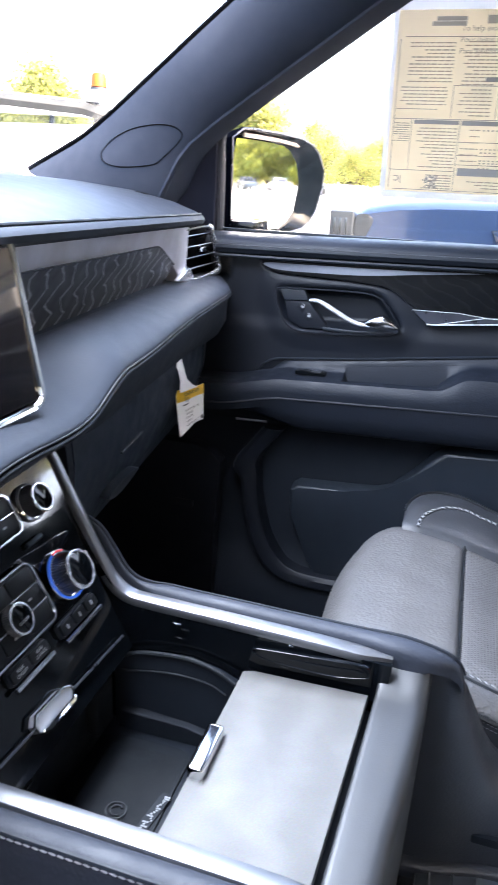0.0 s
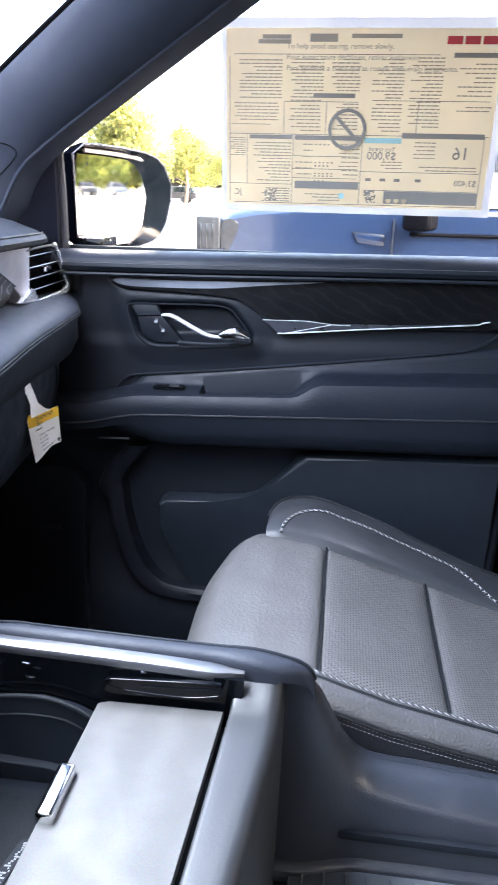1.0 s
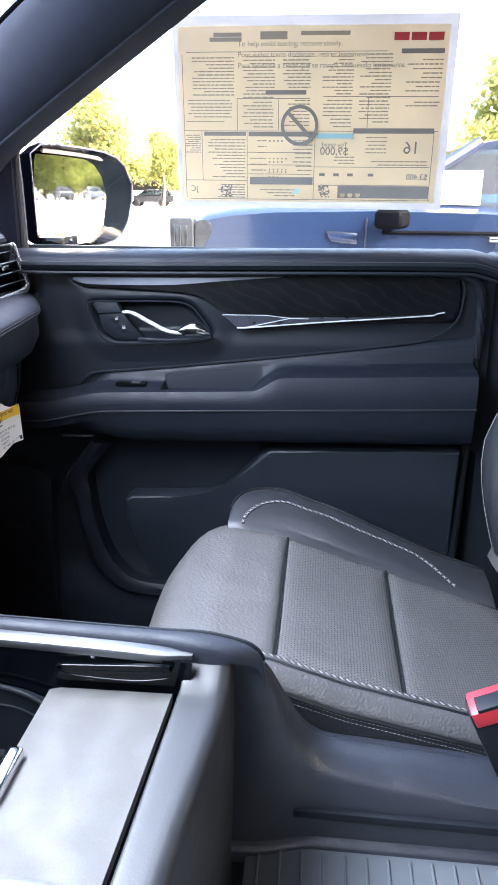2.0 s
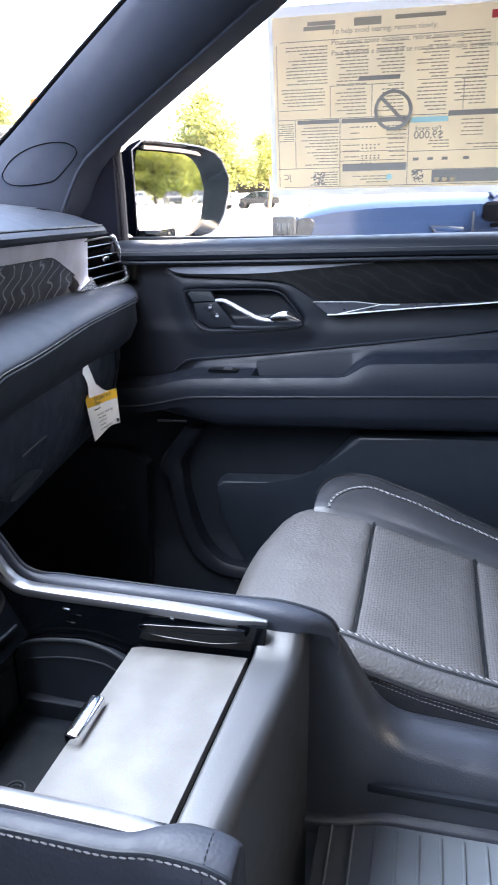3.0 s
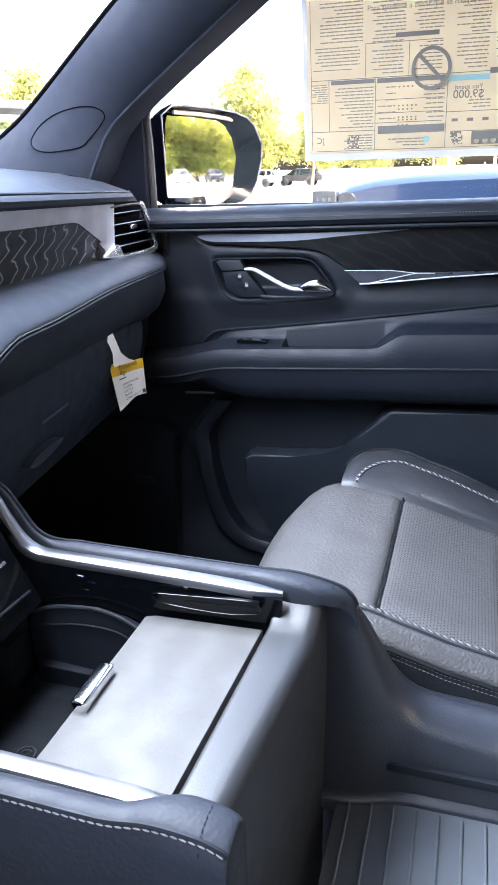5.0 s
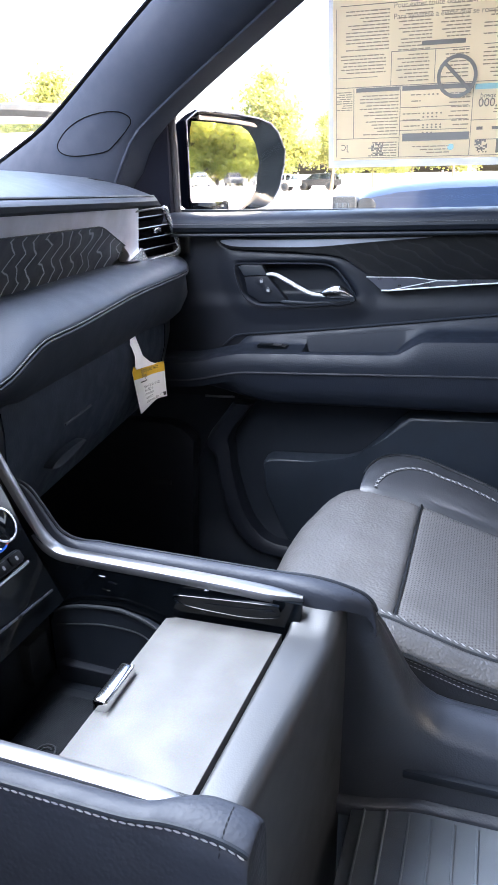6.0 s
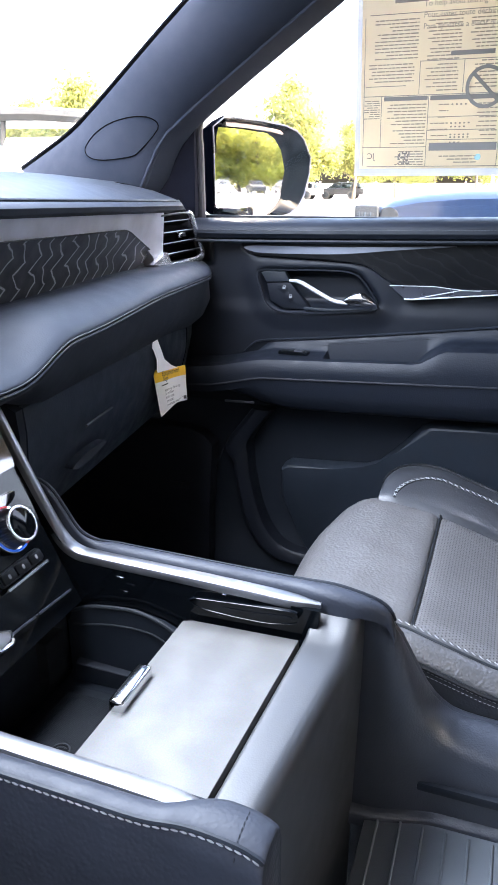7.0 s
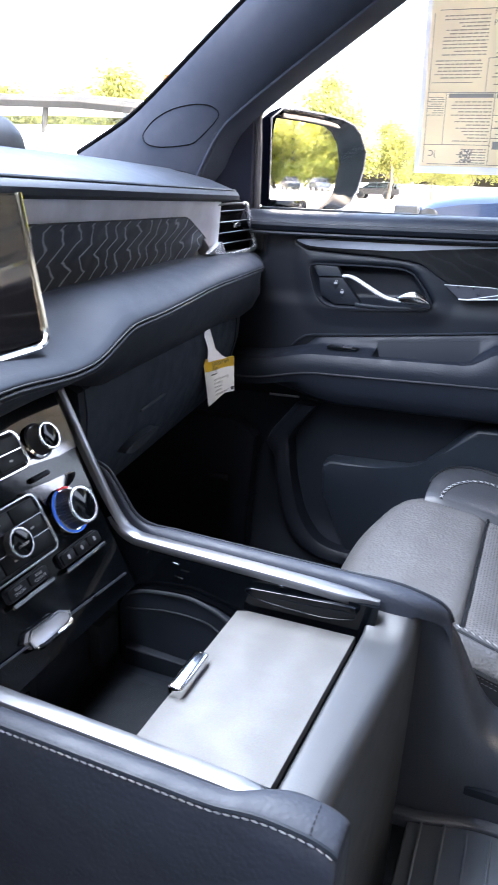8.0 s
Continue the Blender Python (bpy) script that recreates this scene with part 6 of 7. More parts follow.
ho = [mpt(u, v, 0.012) for u, v in hous]
cen = sum(ho, Vector()) / len(ho)
rows = [[cen.lerp(p, k) - MN * d for p in ho] for k, d in ((0.2, 0.115), (0.55, 0.10), (0.80, 0.075), (0.94, 0.04), (1.0, 0.004), (1.005, 0.0), (0.985, -0.001))]
gi = [mpt(u, v, -0.002) for u, v in gls]
part("housing", skin(rows, close_v=True, cap=False), MIRROR_SURROUND, mirror)
ho2 = [p + MN * 0.001 for p in rows[-1]]
n_out, n_in = len(ho2), len(gi)
lip = bmesh.new()
inner = []
for p in ho2:
    a = math.atan2((p - cen).z, (p - cen).dot(MU))
    q = min(gi, key=lambda g: abs(math.remainder(math.atan2((g - cen).z, (g - cen).dot(MU)) - a, 2 * math.pi)))
    inner.append(cen.lerp(q, 1.01) - MN * 0.006)
skin([ho2, [p.lerp(q, 0.06) + MN * 0.001 for p, q in zip(ho2, inner)], [p.lerp(q, 0.55) - MN * 0.006 for p, q in zip(ho2, inner)], inner], close_v=True, bm=lip)
part("inner_lip", lip, MIRROR_LIP, mirror, "gloss black inner surround")
part("chrome_edge", tube(ho2, 0.0016, 6, closed=True, up=MN), BRUSHED_DARK, mirror, "thin satin edge")
MIRROR = mat("mirror_silver", (0.90, 0.91, 0.90), 0.02, metal=1.0, rough_var=0.01, wear=0.02)
part("mirror_glass", slab(gls, mpt(0, 0, -0.001), MU, (0, 0, 1), 0.004), MIRROR, mirror, "mirror glass")
part("top_shelf", tube([mpt(u, v - 0.012, 0.000) for u, v in smooth2(hous, 3)[5:15]], 0.0042, 6, up=MN), REFLECTOR, mirror, "pale repeater lens under the upper edge")
part("foot", rbox((-0.255, 1.375, 1.478), (0.05, 0.09, 0.03), 0.008), GLOSS, mirror)

# ---- price sheet taped inside the side window ----
sheet = thing("window_price_sheet", (0.2, 1.33, 1.545), "large cream printed price sheet taped inside the side window", "window sticker")


def sp(x, z, lift=0.0):
    """A point on the glass, on its inner face."""
    return Vector((x, 1.338 - 0.115 * (z - 1.47) - 0.25 * max(0, z - 1.7) ** 2 - 0.0025 - lift, z))


SX0, SX1, SZ0, SZ1 = -0.021, 0.410, 1.5445, 1.8220


def sheet_patch(x0, x1, z0, z1, lift, n=8, t=0.0003):
    return solid([[sp(x0 + (x1 - x0) * i / n, z0 + (z1 - z0) * j / n, lift + 0.0006 * noise.noise(Vector((x0 + (x1 - x0) * i / n * 9, z0 * 9 + j, 1)))) for i in range(n + 1)] for j in range(n + 1)], (0, -t, 0))


def sheet_bar(x0, x1, z0, z1, lift=0.001, t=0.0002):
    return solid([[sp(x0, z, lift), sp(x1, z, lift)] for z in (z0, z1)], (0, -t, 0))


part("border_film", sheet_patch(SX0, SX1, SZ0, SZ1, 0.0), FILM, sheet, "clear adhesive border")
PX0, PX1, PZ0, PZ1 = SX0 + 0.008, SX1 - 0.012, SZ0 + 0.011, SZ1 - 0.014
part("paper", sheet_patch(PX0, PX1, PZ0, PZ1, 0.0006), PAPER, sheet, "cream paper")
PRINT = mat("faint_print", (0.34, 0.30, 0.24), 0.8)
BAND = mat("dark_print_band", (0.21, 0.195, 0.18), 0.8)
TEAL = mat("teal_print", (0.30, 0.50, 0.52), 0.8)
REDP = mat("red_print", (0.50, 0.05, 0.06), 0.8)
W, Hh = PX1 - PX0, PZ1 - PZ0


def bar(u0, u1, v0, v1, m=PRINT, name="print_bar", lift=0.0012):
    """u to the right, v down, as shares of the paper."""
    return part(name, sheet_bar(PX0 + W * u0, PX0 + W * u1, PZ1 - Hh * v1, PZ1 - Hh * v0, lift), m, sheet)


for u0 in (0.80, 0.862, 0.924):
    bar(u0, u0 + 0.054, 0.040, 0.082, REDP, "maker_mark")
for u0, u1, v in ((0.135, 0.24, 0.035), (0.31, 0.41, 0.03), (0.46, 0.64, 0.03), (0.12, 0.24, 0.06), (0.31, 0.41, 0.05)):
    bar(u0, u1, v, v + 0.022)
for u0, u1, v in ((0.03, 0.78, 0.135), (0.01, 0.99, 0.575), (0.26, 0.51, 0.70), (0.26, 0.51, 0.775), (0.26, 0.51, 0.83), (0.01, 0.26, 0.87), (0.52, 0.97, 0.785), (0.55, 0.97, 0.895), (0.03, 0.52, 0.985), (0.52, 0.98, 0.985), (0.22, 0.50, 0.39), (0.55, 0.98, 0.38), (0.02, 0.17, 0.52)):
    bar(u0, u1, v, v + 0.0035, BAND, "ruled_line")
for u, v0, v1 in ((0.012, 0.15, 0.98), (0.08, 0.58, 0.87), (0.258, 0.575, 0.985), (0.523, 0.575, 0.985), (0.975, 0.575, 0.985), (0.38, 0.39, 0.57), (0.22, 0.39, 0.57), (0.72, 0.38, 0.57)):
    bar(u, u + 0.002, v0, v1, BAND, "ruled_line")
for u0, u1, v0, v1 in ((0.09, 0.255, 0.582, 0.605), (0.265, 0.52, 0.582, 0.608), (0.67, 0.975, 0.56, 0.59), (0.27, 0.52, 0.85, 0.895), (0.33, 0.485, 0.345, 0.37), (0.83, 0.985, 0.125, 0.15), (0.62, 0.975, 0.90, 0.975)):
    bar(u0, u1, v0, v1, BAND, "heading_band")
bar(0.53, 0.67, 0.59, 0.62, TEAL, "heading_band")
rnd = random.Random(4)
cols = ((0.05, 0.21, 0.165, 0.37, 0.0185), (0.03, 0.20, 0.40, 0.51, 0.0185), (0.245, 0.365, 0.16, 0.385, 0.0185), (0.395, 0.50, 0.16, 0.33, 0.0185), (0.40, 0.50, 0.40, 0.56, 0.02), (0.545, 0.66, 0.16, 0.37, 0.0185), (0.55, 0.66, 0.40, 0.55, 0.021), (0.685, 0.80, 0.15, 0.53, 0.0195), (0.855, 0.985, 0.18, 0.37, 0.024), (0.86, 0.985, 0.41, 0.45, 0.02), (0.105, 0.252, 0.625, 0.85, 0.0185), (0.27, 0.335, 0.63, 0.83, 0.035), (0.44, 0.515, 0.63, 0.83, 0.025), (0.60, 0.68, 0.725, 0.775, 0.018), (0.72, 0.80, 0.61, 0.70, 0.022), (0.74, 0.96, 0.75, 0.78, 0.02), (0.31, 0.45, 0.925, 0.965, 0.018), (0.015, 0.075, 0.60, 0.70, 0.0125), (0.14, 0.25, 0.895, 0.975, 0.0155), (0.24, 0.36, 0.41, 0.56, 0.02))
for u0, u1, v0, v1, dv in cols:
    v = v0
    while v < v1:
        a = u0 + (u1 - u0) * max(0.0, rnd.uniform(-0.35, 0.5))
        words = bmesh.new()
        at, h = a, min(0.0062, dv * 0.40)
        while at < u1 - 0.004:
            w = min(rnd.uniform(0.010, 0.030), u1 - at)
            z0, z1 = PZ1 - Hh * (v + h), PZ1 - Hh * v
            solid([[sp(PX0 + W * at, z, 0.0012), sp(PX0 + W * (at + w), z, 0.0012)] for z in (z0, z1)], (0, -0.0002, 0), bm=words)
            at += w + 0.0035
        if len(words.verts):
            part("print_line", words, PRINT, sheet)
        else:
            words.free()
        v += dv
for u, v in ((0.175, 0.935), (0.565, 0.935)):
    code = bmesh.new()
    for i in range(9):
        for j in range(9):
            if rnd.random() < 0.5:
                sz = 0.0021
                x, z = PX0 + W * u + sz * (i - 4.5), PZ1 - Hh * v + sz * (j - 4.5)
                solid([[sp(x, q, 0.0012), sp(x + sz, q, 0.0012)] for q in (z, z + sz)], (0, -0.0002, 0), bm=code)
    part("print_square", code, BAND, sheet)
for v, n in ((0.63, 4), (0.735, 5), (0.755, 4), (0.80, 5), (0.815, 5), (0.845, 3)):
    for k in range(n):
        bar(0.345 + 0.016 * k, 0.351 + 0.016 * k, v, v + 0.008, BAND, "rating_star")
for u in (0.545, 0.60, 0.655, 0.735):
    bar(u, u + 0.022, 0.825, 0.842, BAND, "scale_mark")
part("teal_dot", disc_stack([(0, 0.0048), (0.0003, 0.0048)], sp(PX0 + W * 0.455, PZ1 - Hh * 0.935, 0.0014), (0, -1, 0.11), 20), TEAL, sheet)
for u in (0.64, 0.67, 0.70):
    part("round_mark", disc_stack([(0, 0.0042), (0.0003, 0.0042)], sp(PX0 + W * u, PZ1 - Hh * 0.955, 0.0016), (0, -1, 0.11), 16), PAPER, sheet)


def sheet_text(body, size, u, v, m=BAND, reverse=True, align="CENTER"):
    o = sp(PX0 + W * u, PZ1 - Hh * v, 0.0016)
    return text("lettering", body, size, o, (-1, 0, 0) if reverse else (1, 0, 0), (0, -0.11, 1), m, sheet, align)


sheet_text("You spend", 0.0095, 0.60, 0.655)
sheet_text("$9,000", 0.0165, 0.60, 0.695)
sheet_text("16", 0.026, 0.895, 0.675)
sheet_text("$3,400", 0.0125, 0.925, 0.845)
sheet_text("JC", 0.0125, 0.045, 0.925)
for k, (body, n) in enumerate((("To help avoid tearing, remove slowly.", 0), ("Pour \u00e9viter toute d\u00e9chirure, retirer lentement.", 1), ("Para ayudarse a evitar que se rompa, remu\u00e9valo lentamente.", 2))):
    sheet_text(body, 0.0105, 0.225, 0.095 + 0.058 * k, PRINT, False, "LEFT")
oc = sp(PX0 + W * 0.463, PZ1 - Hh * 0.545, 0.0018)
sign_bm = tube([oc + Vector((0.027 * math.cos(q), -0.003 - 0.115 * 0.027 * math.sin(q), 0.027 * math.sin(q))) for q in (2 * math.pi * k / 40 for k in range(40))], 0.0026, 4, closed=True, up=(0, -1, 0), flat=0.15)
tube([oc + Vector((-0.019, -0.003 - 0.0022, 0.019)), oc + Vector((0.019, -0.003 + 0.0022, -0.019))], 0.0026, 4, up=(0, -1, 0), flat=0.15, bm=sign_bm)
part("no_entry_ring", sign_bm, BAND, sheet, "crossed ring symbol showing through")


# ---- outside ----
def wheel(c, r, parent):
    t = part("wheel", disc_stack([(-0.12, r * 0.9), (-0.11, r), (0.11, r), (0.12, r * 0.9)], c, (0, 1, 0), 28), TYRE, parent)
    part("rim", disc_stack([(-0.125, r * 0.62), (-0.115, r * 0.66), (0.115, r * 0.66), (0.125, r * 0.62)], c, (0, 1, 0), 24), DARK, t)


def vehicle(name, o, paint, label, length=5.3, wid=2.0, hood=1.42, roofz=1.93, nose=0.0, belt=1.42, a0=1.15, a1=1.75, roof_end=4.9, detail=True, glass=CAR_GLASS):
    """A long-bonneted vehicle with its nose at o and its body running to the rear along x."""
    v = thing(name, o, label, "car")
    x0, y0, z0 = o
    prof = [(0.03, 0.45), (0.0, 0.62), (0.0, hood - 0.30), (0.02, hood - 0.17), (0.07, hood - 0.10), (0.18, hood - 0.055), (0.36, hood - 0.022), (0.65, hood + 0.002), (a0, hood + 0.02), (roof_end + 0.2, belt + 0.02), (length, belt - 0.02), (length, 0.5), (length - 0.2, 0.42), (0.2, 0.40)]
    rows = []
    for t in (0.0, 0.012, 0.035, 0.08, 0.20, 0.80, 0.92, 0.965, 0.988, 1.0):
        e = 0.06 * max(0.0, 1 - min(t, 1 - t) / 0.08) ** 2
        rows.append([(x0 + x, y0 + wid * t, z0 + z - (e if z > hood - 0.12 else 0)) for x, z in prof])
    part("body", skin(rows, cap=True, close_v=True), paint, v, sharp=30)
    cab = [(a0 - 0.02, hood - 0.02), (a1, roofz - 0.05), (a1 + 0.25, roofz), (roof_end - 0.5, roofz), (roof_end, roofz - 0.10), (roof_end + 0.2, belt)]
    rows = []
    for t, inset in ((0.04, 0.0), (0.96, 0.0)):
        rows.append([(x0 + x, y0 + wid * (t + (0.10 if t < 0.5 else -0.10) * (z - belt) / 0.5), z0 + z) for x, z in cab])
    part("cabin_glass", skin(rows, cap=True), glass, v, "tinted windows")
    th = 0.045
    top = [(a1 - 0.06, roofz - 0.05), (a1 + 0.25, roofz + 0.01), (roof_end - 0.5, roofz + 0.01), (roof_end + 0.02, roofz - 0.09)]
    part("roof", solid([[(x0 + x, y0 + wid * t, z0 + z + 0.01 - 0.03 * abs(2 * t - 1) ** 3) for x, z in top] for t in (0.125, 0.2, 0.5, 0.8, 0.875)], (0, 0, -0.05)), paint, v)
    for yy, s in ((y0 + wid * 0.035, 1), (y0 + wid * 0.965, -1)):
        ins = 0.10 * wid * s
        part("front_pillar", tube([(x0 + a0, yy, z0 + hood), (x0 + a1, yy + ins * (roofz - belt) / 0.5, z0 + roofz - 0.03)], 0.04, 8), paint, v)
        for px in (a1 + 0.62, a1 + 1.65, roof_end - 0.1):
            part("side_pillar", tube([(x0 + px, yy, z0 + belt), (x0 + px + 0.02, yy + ins * (roofz - belt) / 0.5, z0 + roofz - 0.02)], 0.045, 8), paint, v)
        if detail:
            part("belt_moulding", tube([(x0 + a0 + 0.15, yy - 0.004 * s, z0 + belt + 0.02), (x0 + roof_end, yy - 0.004 * s, z0 + belt + 0.025)], 0.012, 6), CHROME, v)
    for wx in (0.95, length - 1.15):
        wheel((x0 + wx, y0 + 0.10, z0 + 0.40), 0.40, v)
        wheel((x0 + wx, y0 + wid - 0.10, z0 + 0.40), 0.40, v)
    return v


navy = vehicle("navy_suv", (-0.78, 5.36, 0.0), NAVY, "shiny navy blue SUV parked alongside on the concrete", hood=1.485, roofz=1.93, belt=1.42, a0=1.40, a1=2.05, roof_end=4.9)
lamp = part("headlamp", rbox((-0.770, 5.42, 1.235), (0.17, 0.20, 0.30), 0.018, None, 3), LAMP_GREY, navy, "headlamp cluster in a grey frame")
part("lamp_inset", rbox((-0.775, 5.322, 1.225), (0.115, 0.016, 0.235), 0.008), LAMP_GREY, lamp, "grey lamp insert")
for k in range(3):
    part("lamp_bar", rbox((-0.815 + 0.04 * k, 5.312, 1.225), (0.010, 0.008, 0.225), 0.002), STEEL, lamp)
part("headlamp_lens", slab(smooth2([(0.105, 1.20), (0.098, 1.33), (0.13, 1.372), (0.19, 1.365), (0.225, 1.33), (0.20, 1.26), (0.145, 1.15)], 4), (-0.78, 5.350, 0), (1, 0, 0), (0, 0, 1), 0.03, 0.01), LAMP_GREY, navy, "pale side lens")
part("fender_vent", slab([(1.010, 1.312), (1.232, 1.298), (1.232, 1.222), (1.055, 1.240)], (-0.78, 5.352, 0), (1, 0, 0), (0, 0, 1), 0.02, 0.008), STEEL, navy, "dark chrome fender vent")
part("fender_vent_inset", slab([(1.022, 1.304), (1.222, 1.291), (1.222, 1.229), (1.062, 1.246)], (-0.78, 5.346, 0), (1, 0, 0), (0, 0, 1), 0.02, 0.004), NAVY, navy)
dm = part("door_mirror", rbox((0.67, 5.20, 1.40), (0.19, 0.24, 0.125), 0.045, pose(0, 0, 0, 0, 0, -20), 3), MATTE, navy, "gloss black door mirror")
part("mirror_stalk", rbox((0.66, 5.33, 1.36), (0.10, 0.12, 0.06), 0.02), MATTE, dm)
part("side_moulding", tube([(0.62, 5.352, 1.306), (3.6, 5.352, 1.312)], 0.014, 6), MATTE, navy, "dark side moulding")
part("door_gap", rbox((0.51, 5.357, 1.0), (0.012, 0.012, 0.80)), DARK, navy)
part("window_paper", rbox((1.10, 5.43, 1.60), (0.34, 0.008, 0.22)), SIGN, navy, "pale paper in the side window")
part("door_handle", rbox((1.45, 5.345, 1.27), (0.22, 0.03, 0.035), 0.01), CHROME, navy)

# white work truck beyond the bonnet, with an amber beacon on its roof
truck = thing("white_work_truck", (-8.0, 8.0, 0.0), "white high-roofed work truck with an amber roof beacon", "truck")
part("body", rbox((-6.2, 9.0, 1.22), (5.6, 1.9, 1.66), 0.12, seg=3), WHITE_PAINT, truck)
tr_prof = [(-8.7, 2.30), (-8.6, 2.42), (-7.0, 2.44), (-5.2, 2.40), (-4.2, 2.32), (-3.86, 2.23), (-3.78, 2.17)]
part("roof", solid([[(x, y, z - 0.05 * abs((y - 9.0) / 0.95) ** 3) for x, z in tr_prof] for y in (8.05, 8.15, 8.4, 9.0, 9.6, 9.85, 9.95)], (0, 0, -0.10)), WHITE_PAINT, truck)
part("roof_gutter", tube([(x, 8.04, z - 0.115) for x, z in tr_prof], 0.075, 6), GUTTER, truck)
for x in (-8.6, -5.72, -4.05):
    for y in (8.07, 9.9):
        part("pillar", tube([(x - 0.05, y, 1.95), (x, y, 2.26)], 0.035, 8), GUTTER, truck)
part("cab_glass", skin([[(-8.6, 8.08, 2.0), (-3.95, 8.08, 2.0)], [(-8.6, 8.10, 2.33), (-4.0, 8.10, 2.2)]]), glass_mat("truck_glass", (0.85, 0.9, 0.88)), truck)
beacon = part("beacon_base", disc_stack([(0, 0.105), (0.03, 0.10), (0.04, 0.06)], (-4.08, 8.15, 2.395), (0, 0, 1), 20), DARK, truck)
part("beacon_mount", rbox((-4.08, 8.15, 2.335), (0.30, 0.26, 0.12), 0.03), WHITE_PAINT, beacon)
part("beacon_lens", disc_stack([(0.04, 0.090), (0.12, 0.085), (0.17, 0.075), (0.185, 0.04)], (-4.08, 8.15, 2.395), (0, 0, 1), 20), AMBER, beacon, "amber lens")
part("door_lettering", rbox((-4.95, 8.045, 1.80), (0.34, 0.006, 0.05)), GREY_PAINT, truck, "small grey markings")
for wx in (-4.6, -7.9):
    wheel((wx, 8.15, 0.40), 0.40, truck)
    wheel((wx, 9.85, 0.40), 0.40, truck)


# trees
def tree_mesh(seed, h, spread, leaves, foliage):
    rg = random.Random(seed)
    wood_bm = bmesh.new()
    tips = []
    trunk = [Vector((0, 0, 0)), Vector((rg.uniform(-.2, .2), rg.uniform(-.2, .2), h * 0.3)), Vector((rg.uniform(-.4, .4), rg.uniform(-.4, .4), h * 0.65)), Vector((rg.uniform(-.5, .5), rg.uniform(-.5, .5), h * 0.92))]
    tube(spline(trunk, 4), h * 0.022, 8, taper=lambda t: 1.15 - 0.9 * t, bm=wood_bm, up=(1, 0, 0))
    for k in range(11):
        t = 0.22 + 0.7 * k / 11
        b = trunk[0].lerp(trunk[3], t)
        a = rg.uniform(0, 6.28)
        L = spread * (1.05 - 0.55 * t) * rg.uniform(0.7, 1.15)
        e = b + Vector((math.cos(a) * L, math.sin(a) * L, L * rg.uniform(0.25, 0.8)))
        tube(spline([b, b.lerp(e, 0.5) + Vector((0, 0, L * 0.08)), e], 3), h * 0.008, 6, taper=lambda t: 1.1 - 0.9 * t, bm=wood_bm, up=(0.3, 0.2, 1))
        tips += [e, b.lerp(e, 0.65), b.lerp(e, 0.4) + Vector((0, 0, L * 0.25))]
    tips += [trunk[3], trunk[2]]
    vs, fs = [], []
    for _ in range(leaves):
        c = rg.choice(tips)
        d = Vector((rg.gauss(0, 1), rg.gauss(0, 1), rg.gauss(0, 0.8)))
        p = c + d * spread * 0.17
        s = rg.uniform(0.08, 0.19) * h / 7
        u = Vector((rg.gauss(0, 1), rg.gauss(0, 1), rg.gauss(0, 1))).normalized()
        w = u.orthogonal().normalized()
        i = len(vs)
        vs += [p - u * s, p + w * s * 0.6, p + u * s, p - w * s * 0.6]
        fs.append((i, i + 1, i + 2, i + 3))
    me = bpy.data.meshes.new("crown")
    me.from_pydata([tuple(q) for q in vs], [], fs)
    me.materials.append(foliage)
    return mesh_of("trunk", wood_bm, BARK), me


TREES = []
for seed, h, sp_, lv, fo in ((1, 6.5, 2.6, 5200, LEAF), (2, 8.0, 2.9, 5600, LEAF), (3, 5.0, 2.4, 4200, LEAF), (5, 8.0, 2.9, 4600, SUNLIT_LEAF)):
    tm, cm = tree_mesh(seed, h, sp_, lv, fo)
    TREES.append((tm, cm))
first = {}


def plant(kind, x, y, s, rot, z=0.0):
    if kind not in first:
        t = thing("tree", (x, y, z), "leafy tree in the wood behind the vehicle, leaves coloured brighter as if sunlit" if kind == 3 else "leafy yellow-green tree at the edge of the car park", "tree", "trees round the car park")
        for nm, me in zip(("trunk", "crown"), TREES[kind]):
            ob = new(nm, me)
            ob.parent = t
        first[kind] = t
        t.rotation_euler, t.scale = (0, 0, rot), (s, s, s)
        return
    c = copy_thing(first[kind], pose(x, y, z, 0, 0, math.degrees(rot)))
    c.scale = (s, s, s)


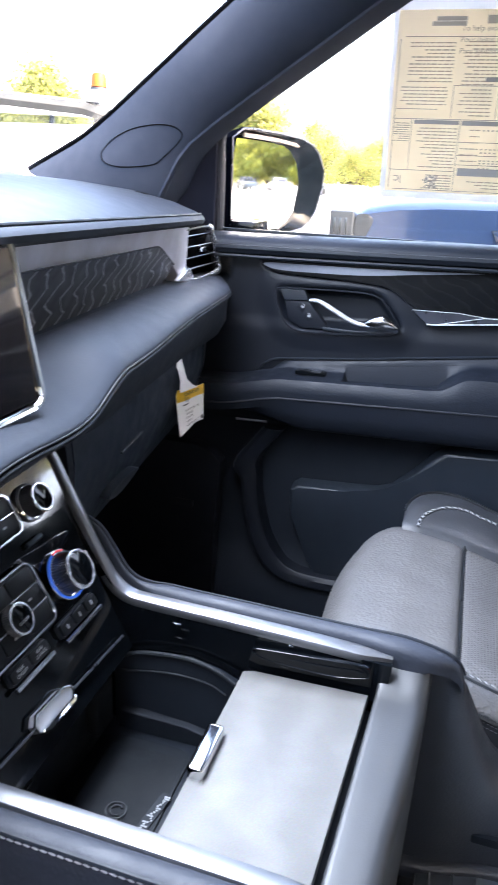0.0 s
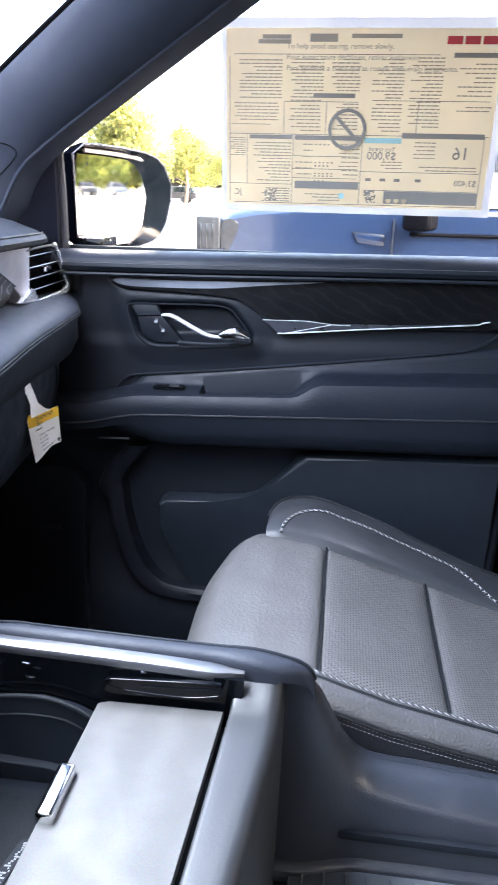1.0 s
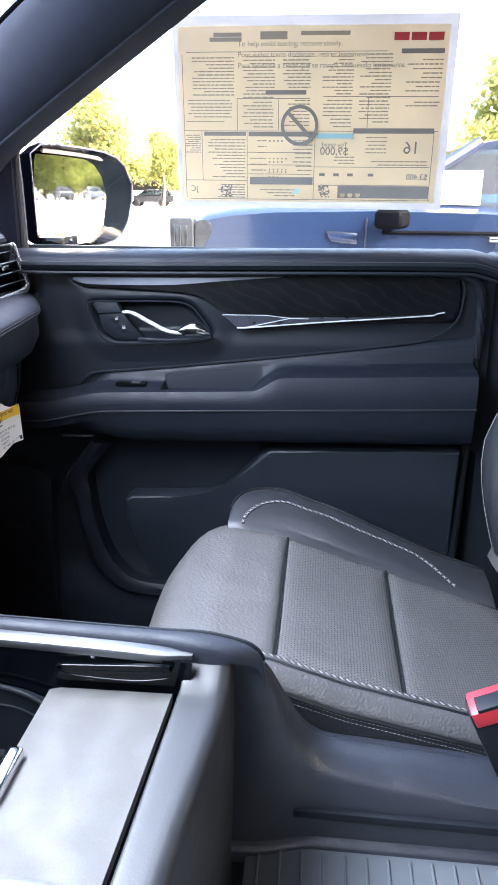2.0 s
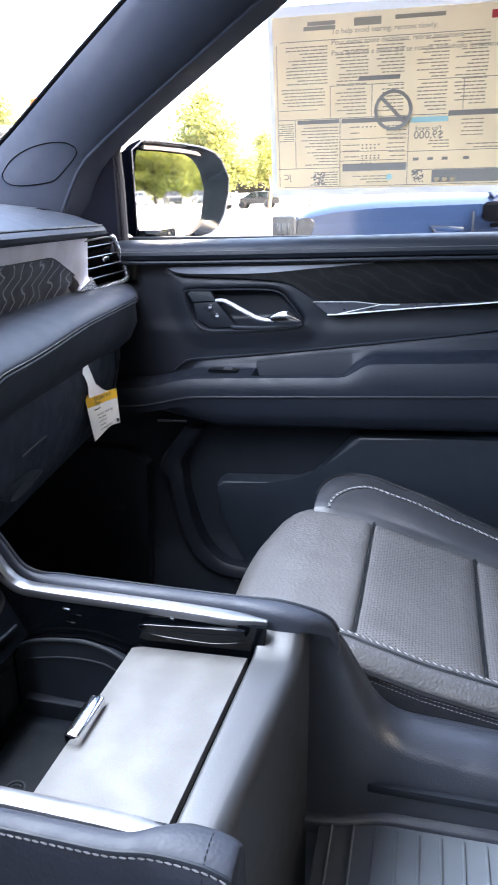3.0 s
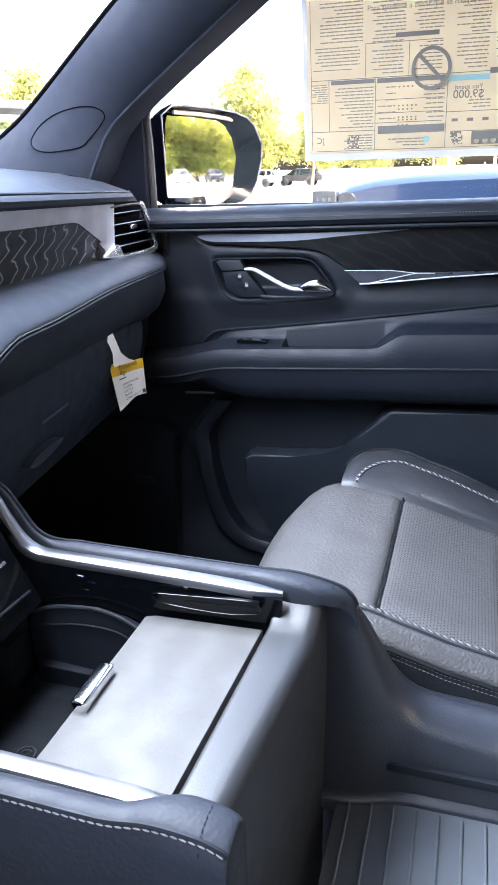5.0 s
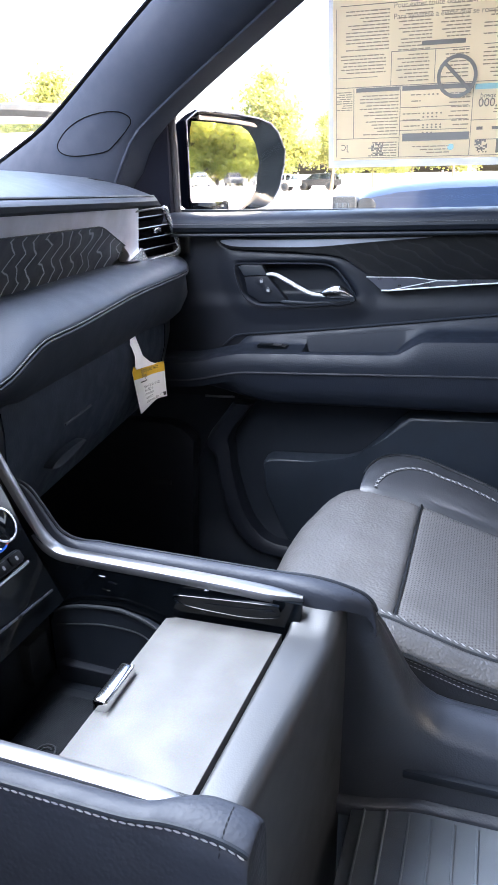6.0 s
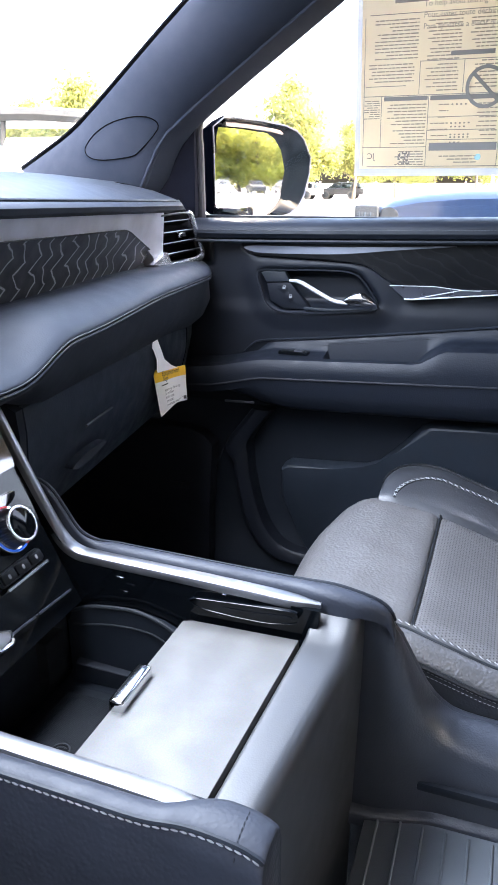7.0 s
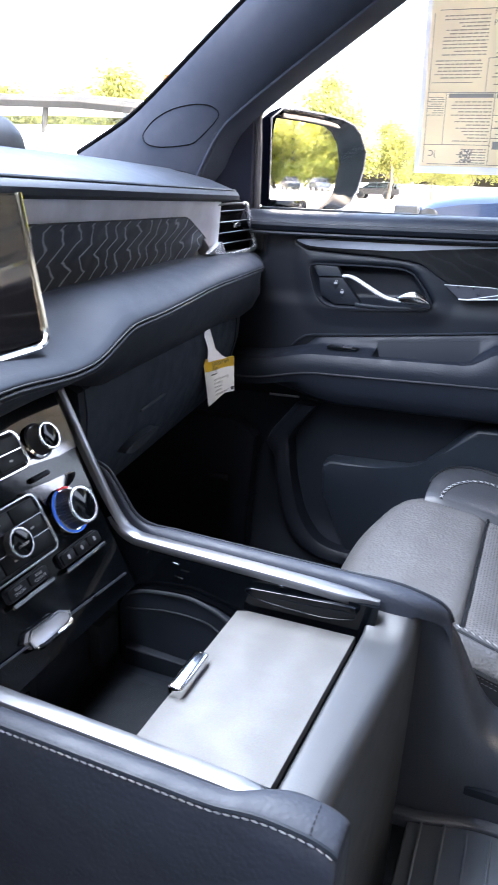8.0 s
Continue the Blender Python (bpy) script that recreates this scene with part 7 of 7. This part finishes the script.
rt = random.Random(11)
for x, y, s, k in ((-13.0, 46, 0.85, 1), (-10.4, 50, 0.72, 0), (-8.0, 52, 0.60, 2), (-5.5, 52, 0.62, 2), (-3.0, 53, 0.66, 0), (-27.0, 46, 0.93, 1), (-30.5, 47, 0.95, 0), (-33.5, 48, 1.0, 0), (-36.0, 46, 0.80, 1), (-39.5, 47, 0.95, 0), (-43, 48, 1.0, 0), (8.5, 24, 1.05, 1), (10.2, 25, 1.5, 1), (12.5, 30, 1.1, 0), (6.2, 46, 0.8, 2), (-42, 42, 1.35, 1), (10.0, 40, 1.2, 1), (-19.0, 18.5, 1.25, 1)):
    far = 1.42 if y >= 40 else 1.0
    plant(k, x * far, y * far, s * far, rt.uniform(0, 6))
for k in range(14):
    plant(k % 3, -99 + 7.4 * k + rt.uniform(-1, 1), 88 + rt.uniform(-3, 3), rt.uniform(0.78, 1.06), rt.uniform(0, 6))
# the wood behind the vehicle, seen in the mirror
for k in range(34):
    plant(3, 118 + rt.uniform(-4, 8), 0 + 1.8 * k + rt.uniform(-1, 1), rt.uniform(1.5, 2.0), rt.uniform(0, 6), -2.6)

# pale fence along the far edge
fence = thing("fence", (-20, 81, 0), "pale panel fence along the far edge of the car park", "fence")
for k in range(30):
    part("panel", rbox((-70 + 3.0 * k, 81, 0.75), (2.9, 0.06, 1.3)), FENCE, fence)
    part("post", rbox((-71.5 + 3.0 * k, 81, 0.8), (0.12, 0.12, 1.6)), FENCE, fence)
for k, x in enumerate((-2.6, 1.3, 3.1)):
    solo("white_pole", disc_stack([(0, 0.14), (3.4, 0.13), (4.5, 0.04)], (x, 72, 0), (0, 0, 1), 12), FENCE, "white pole standing before the far trees", "pole", group="white poles by the trees")

# parked cars far off
for k, (x, y, p, nm) in enumerate(((-25.2, 68, CHARCOAL_PAINT, "charcoal"), (-18.6, 72, CHARCOAL_PAINT, "charcoal"), (-22.4, 70, WHITE_PAINT, "white"), (-29.5, 70, WHITE_PAINT, "white"), (-35, 72, GREY_PAINT, "grey"))):
    vehicle(nm + "_parked_car", (x, y, 0), p, nm + " car parked far off across the concrete", 4.6, 1.85, 0.98, 1.5, belt=0.98, a0=1.1, a1=1.8, roof_end=4.1, detail=False, glass=PRIVACY)
for k, (x, y, p, nm) in enumerate(((100, 12, CHARCOAL_PAINT, "dark"), (102, 16.5, WHITE_PAINT, "white"), (101, 21, CHARCOAL_PAINT, "dark"), (103, 25.5, GREY_PAINT, "dark"), (102, 30, WHITE_PAINT, "white"))):
    vehicle(nm + "_pickup", (x, y, 0), p, nm + " pickup parked before the wood behind the vehicle", 5.2, 1.95, 1.15, 1.8, belt=1.15, a0=1.3, a1=1.9, roof_end=3.6, detail=False, glass=PRIVACY)
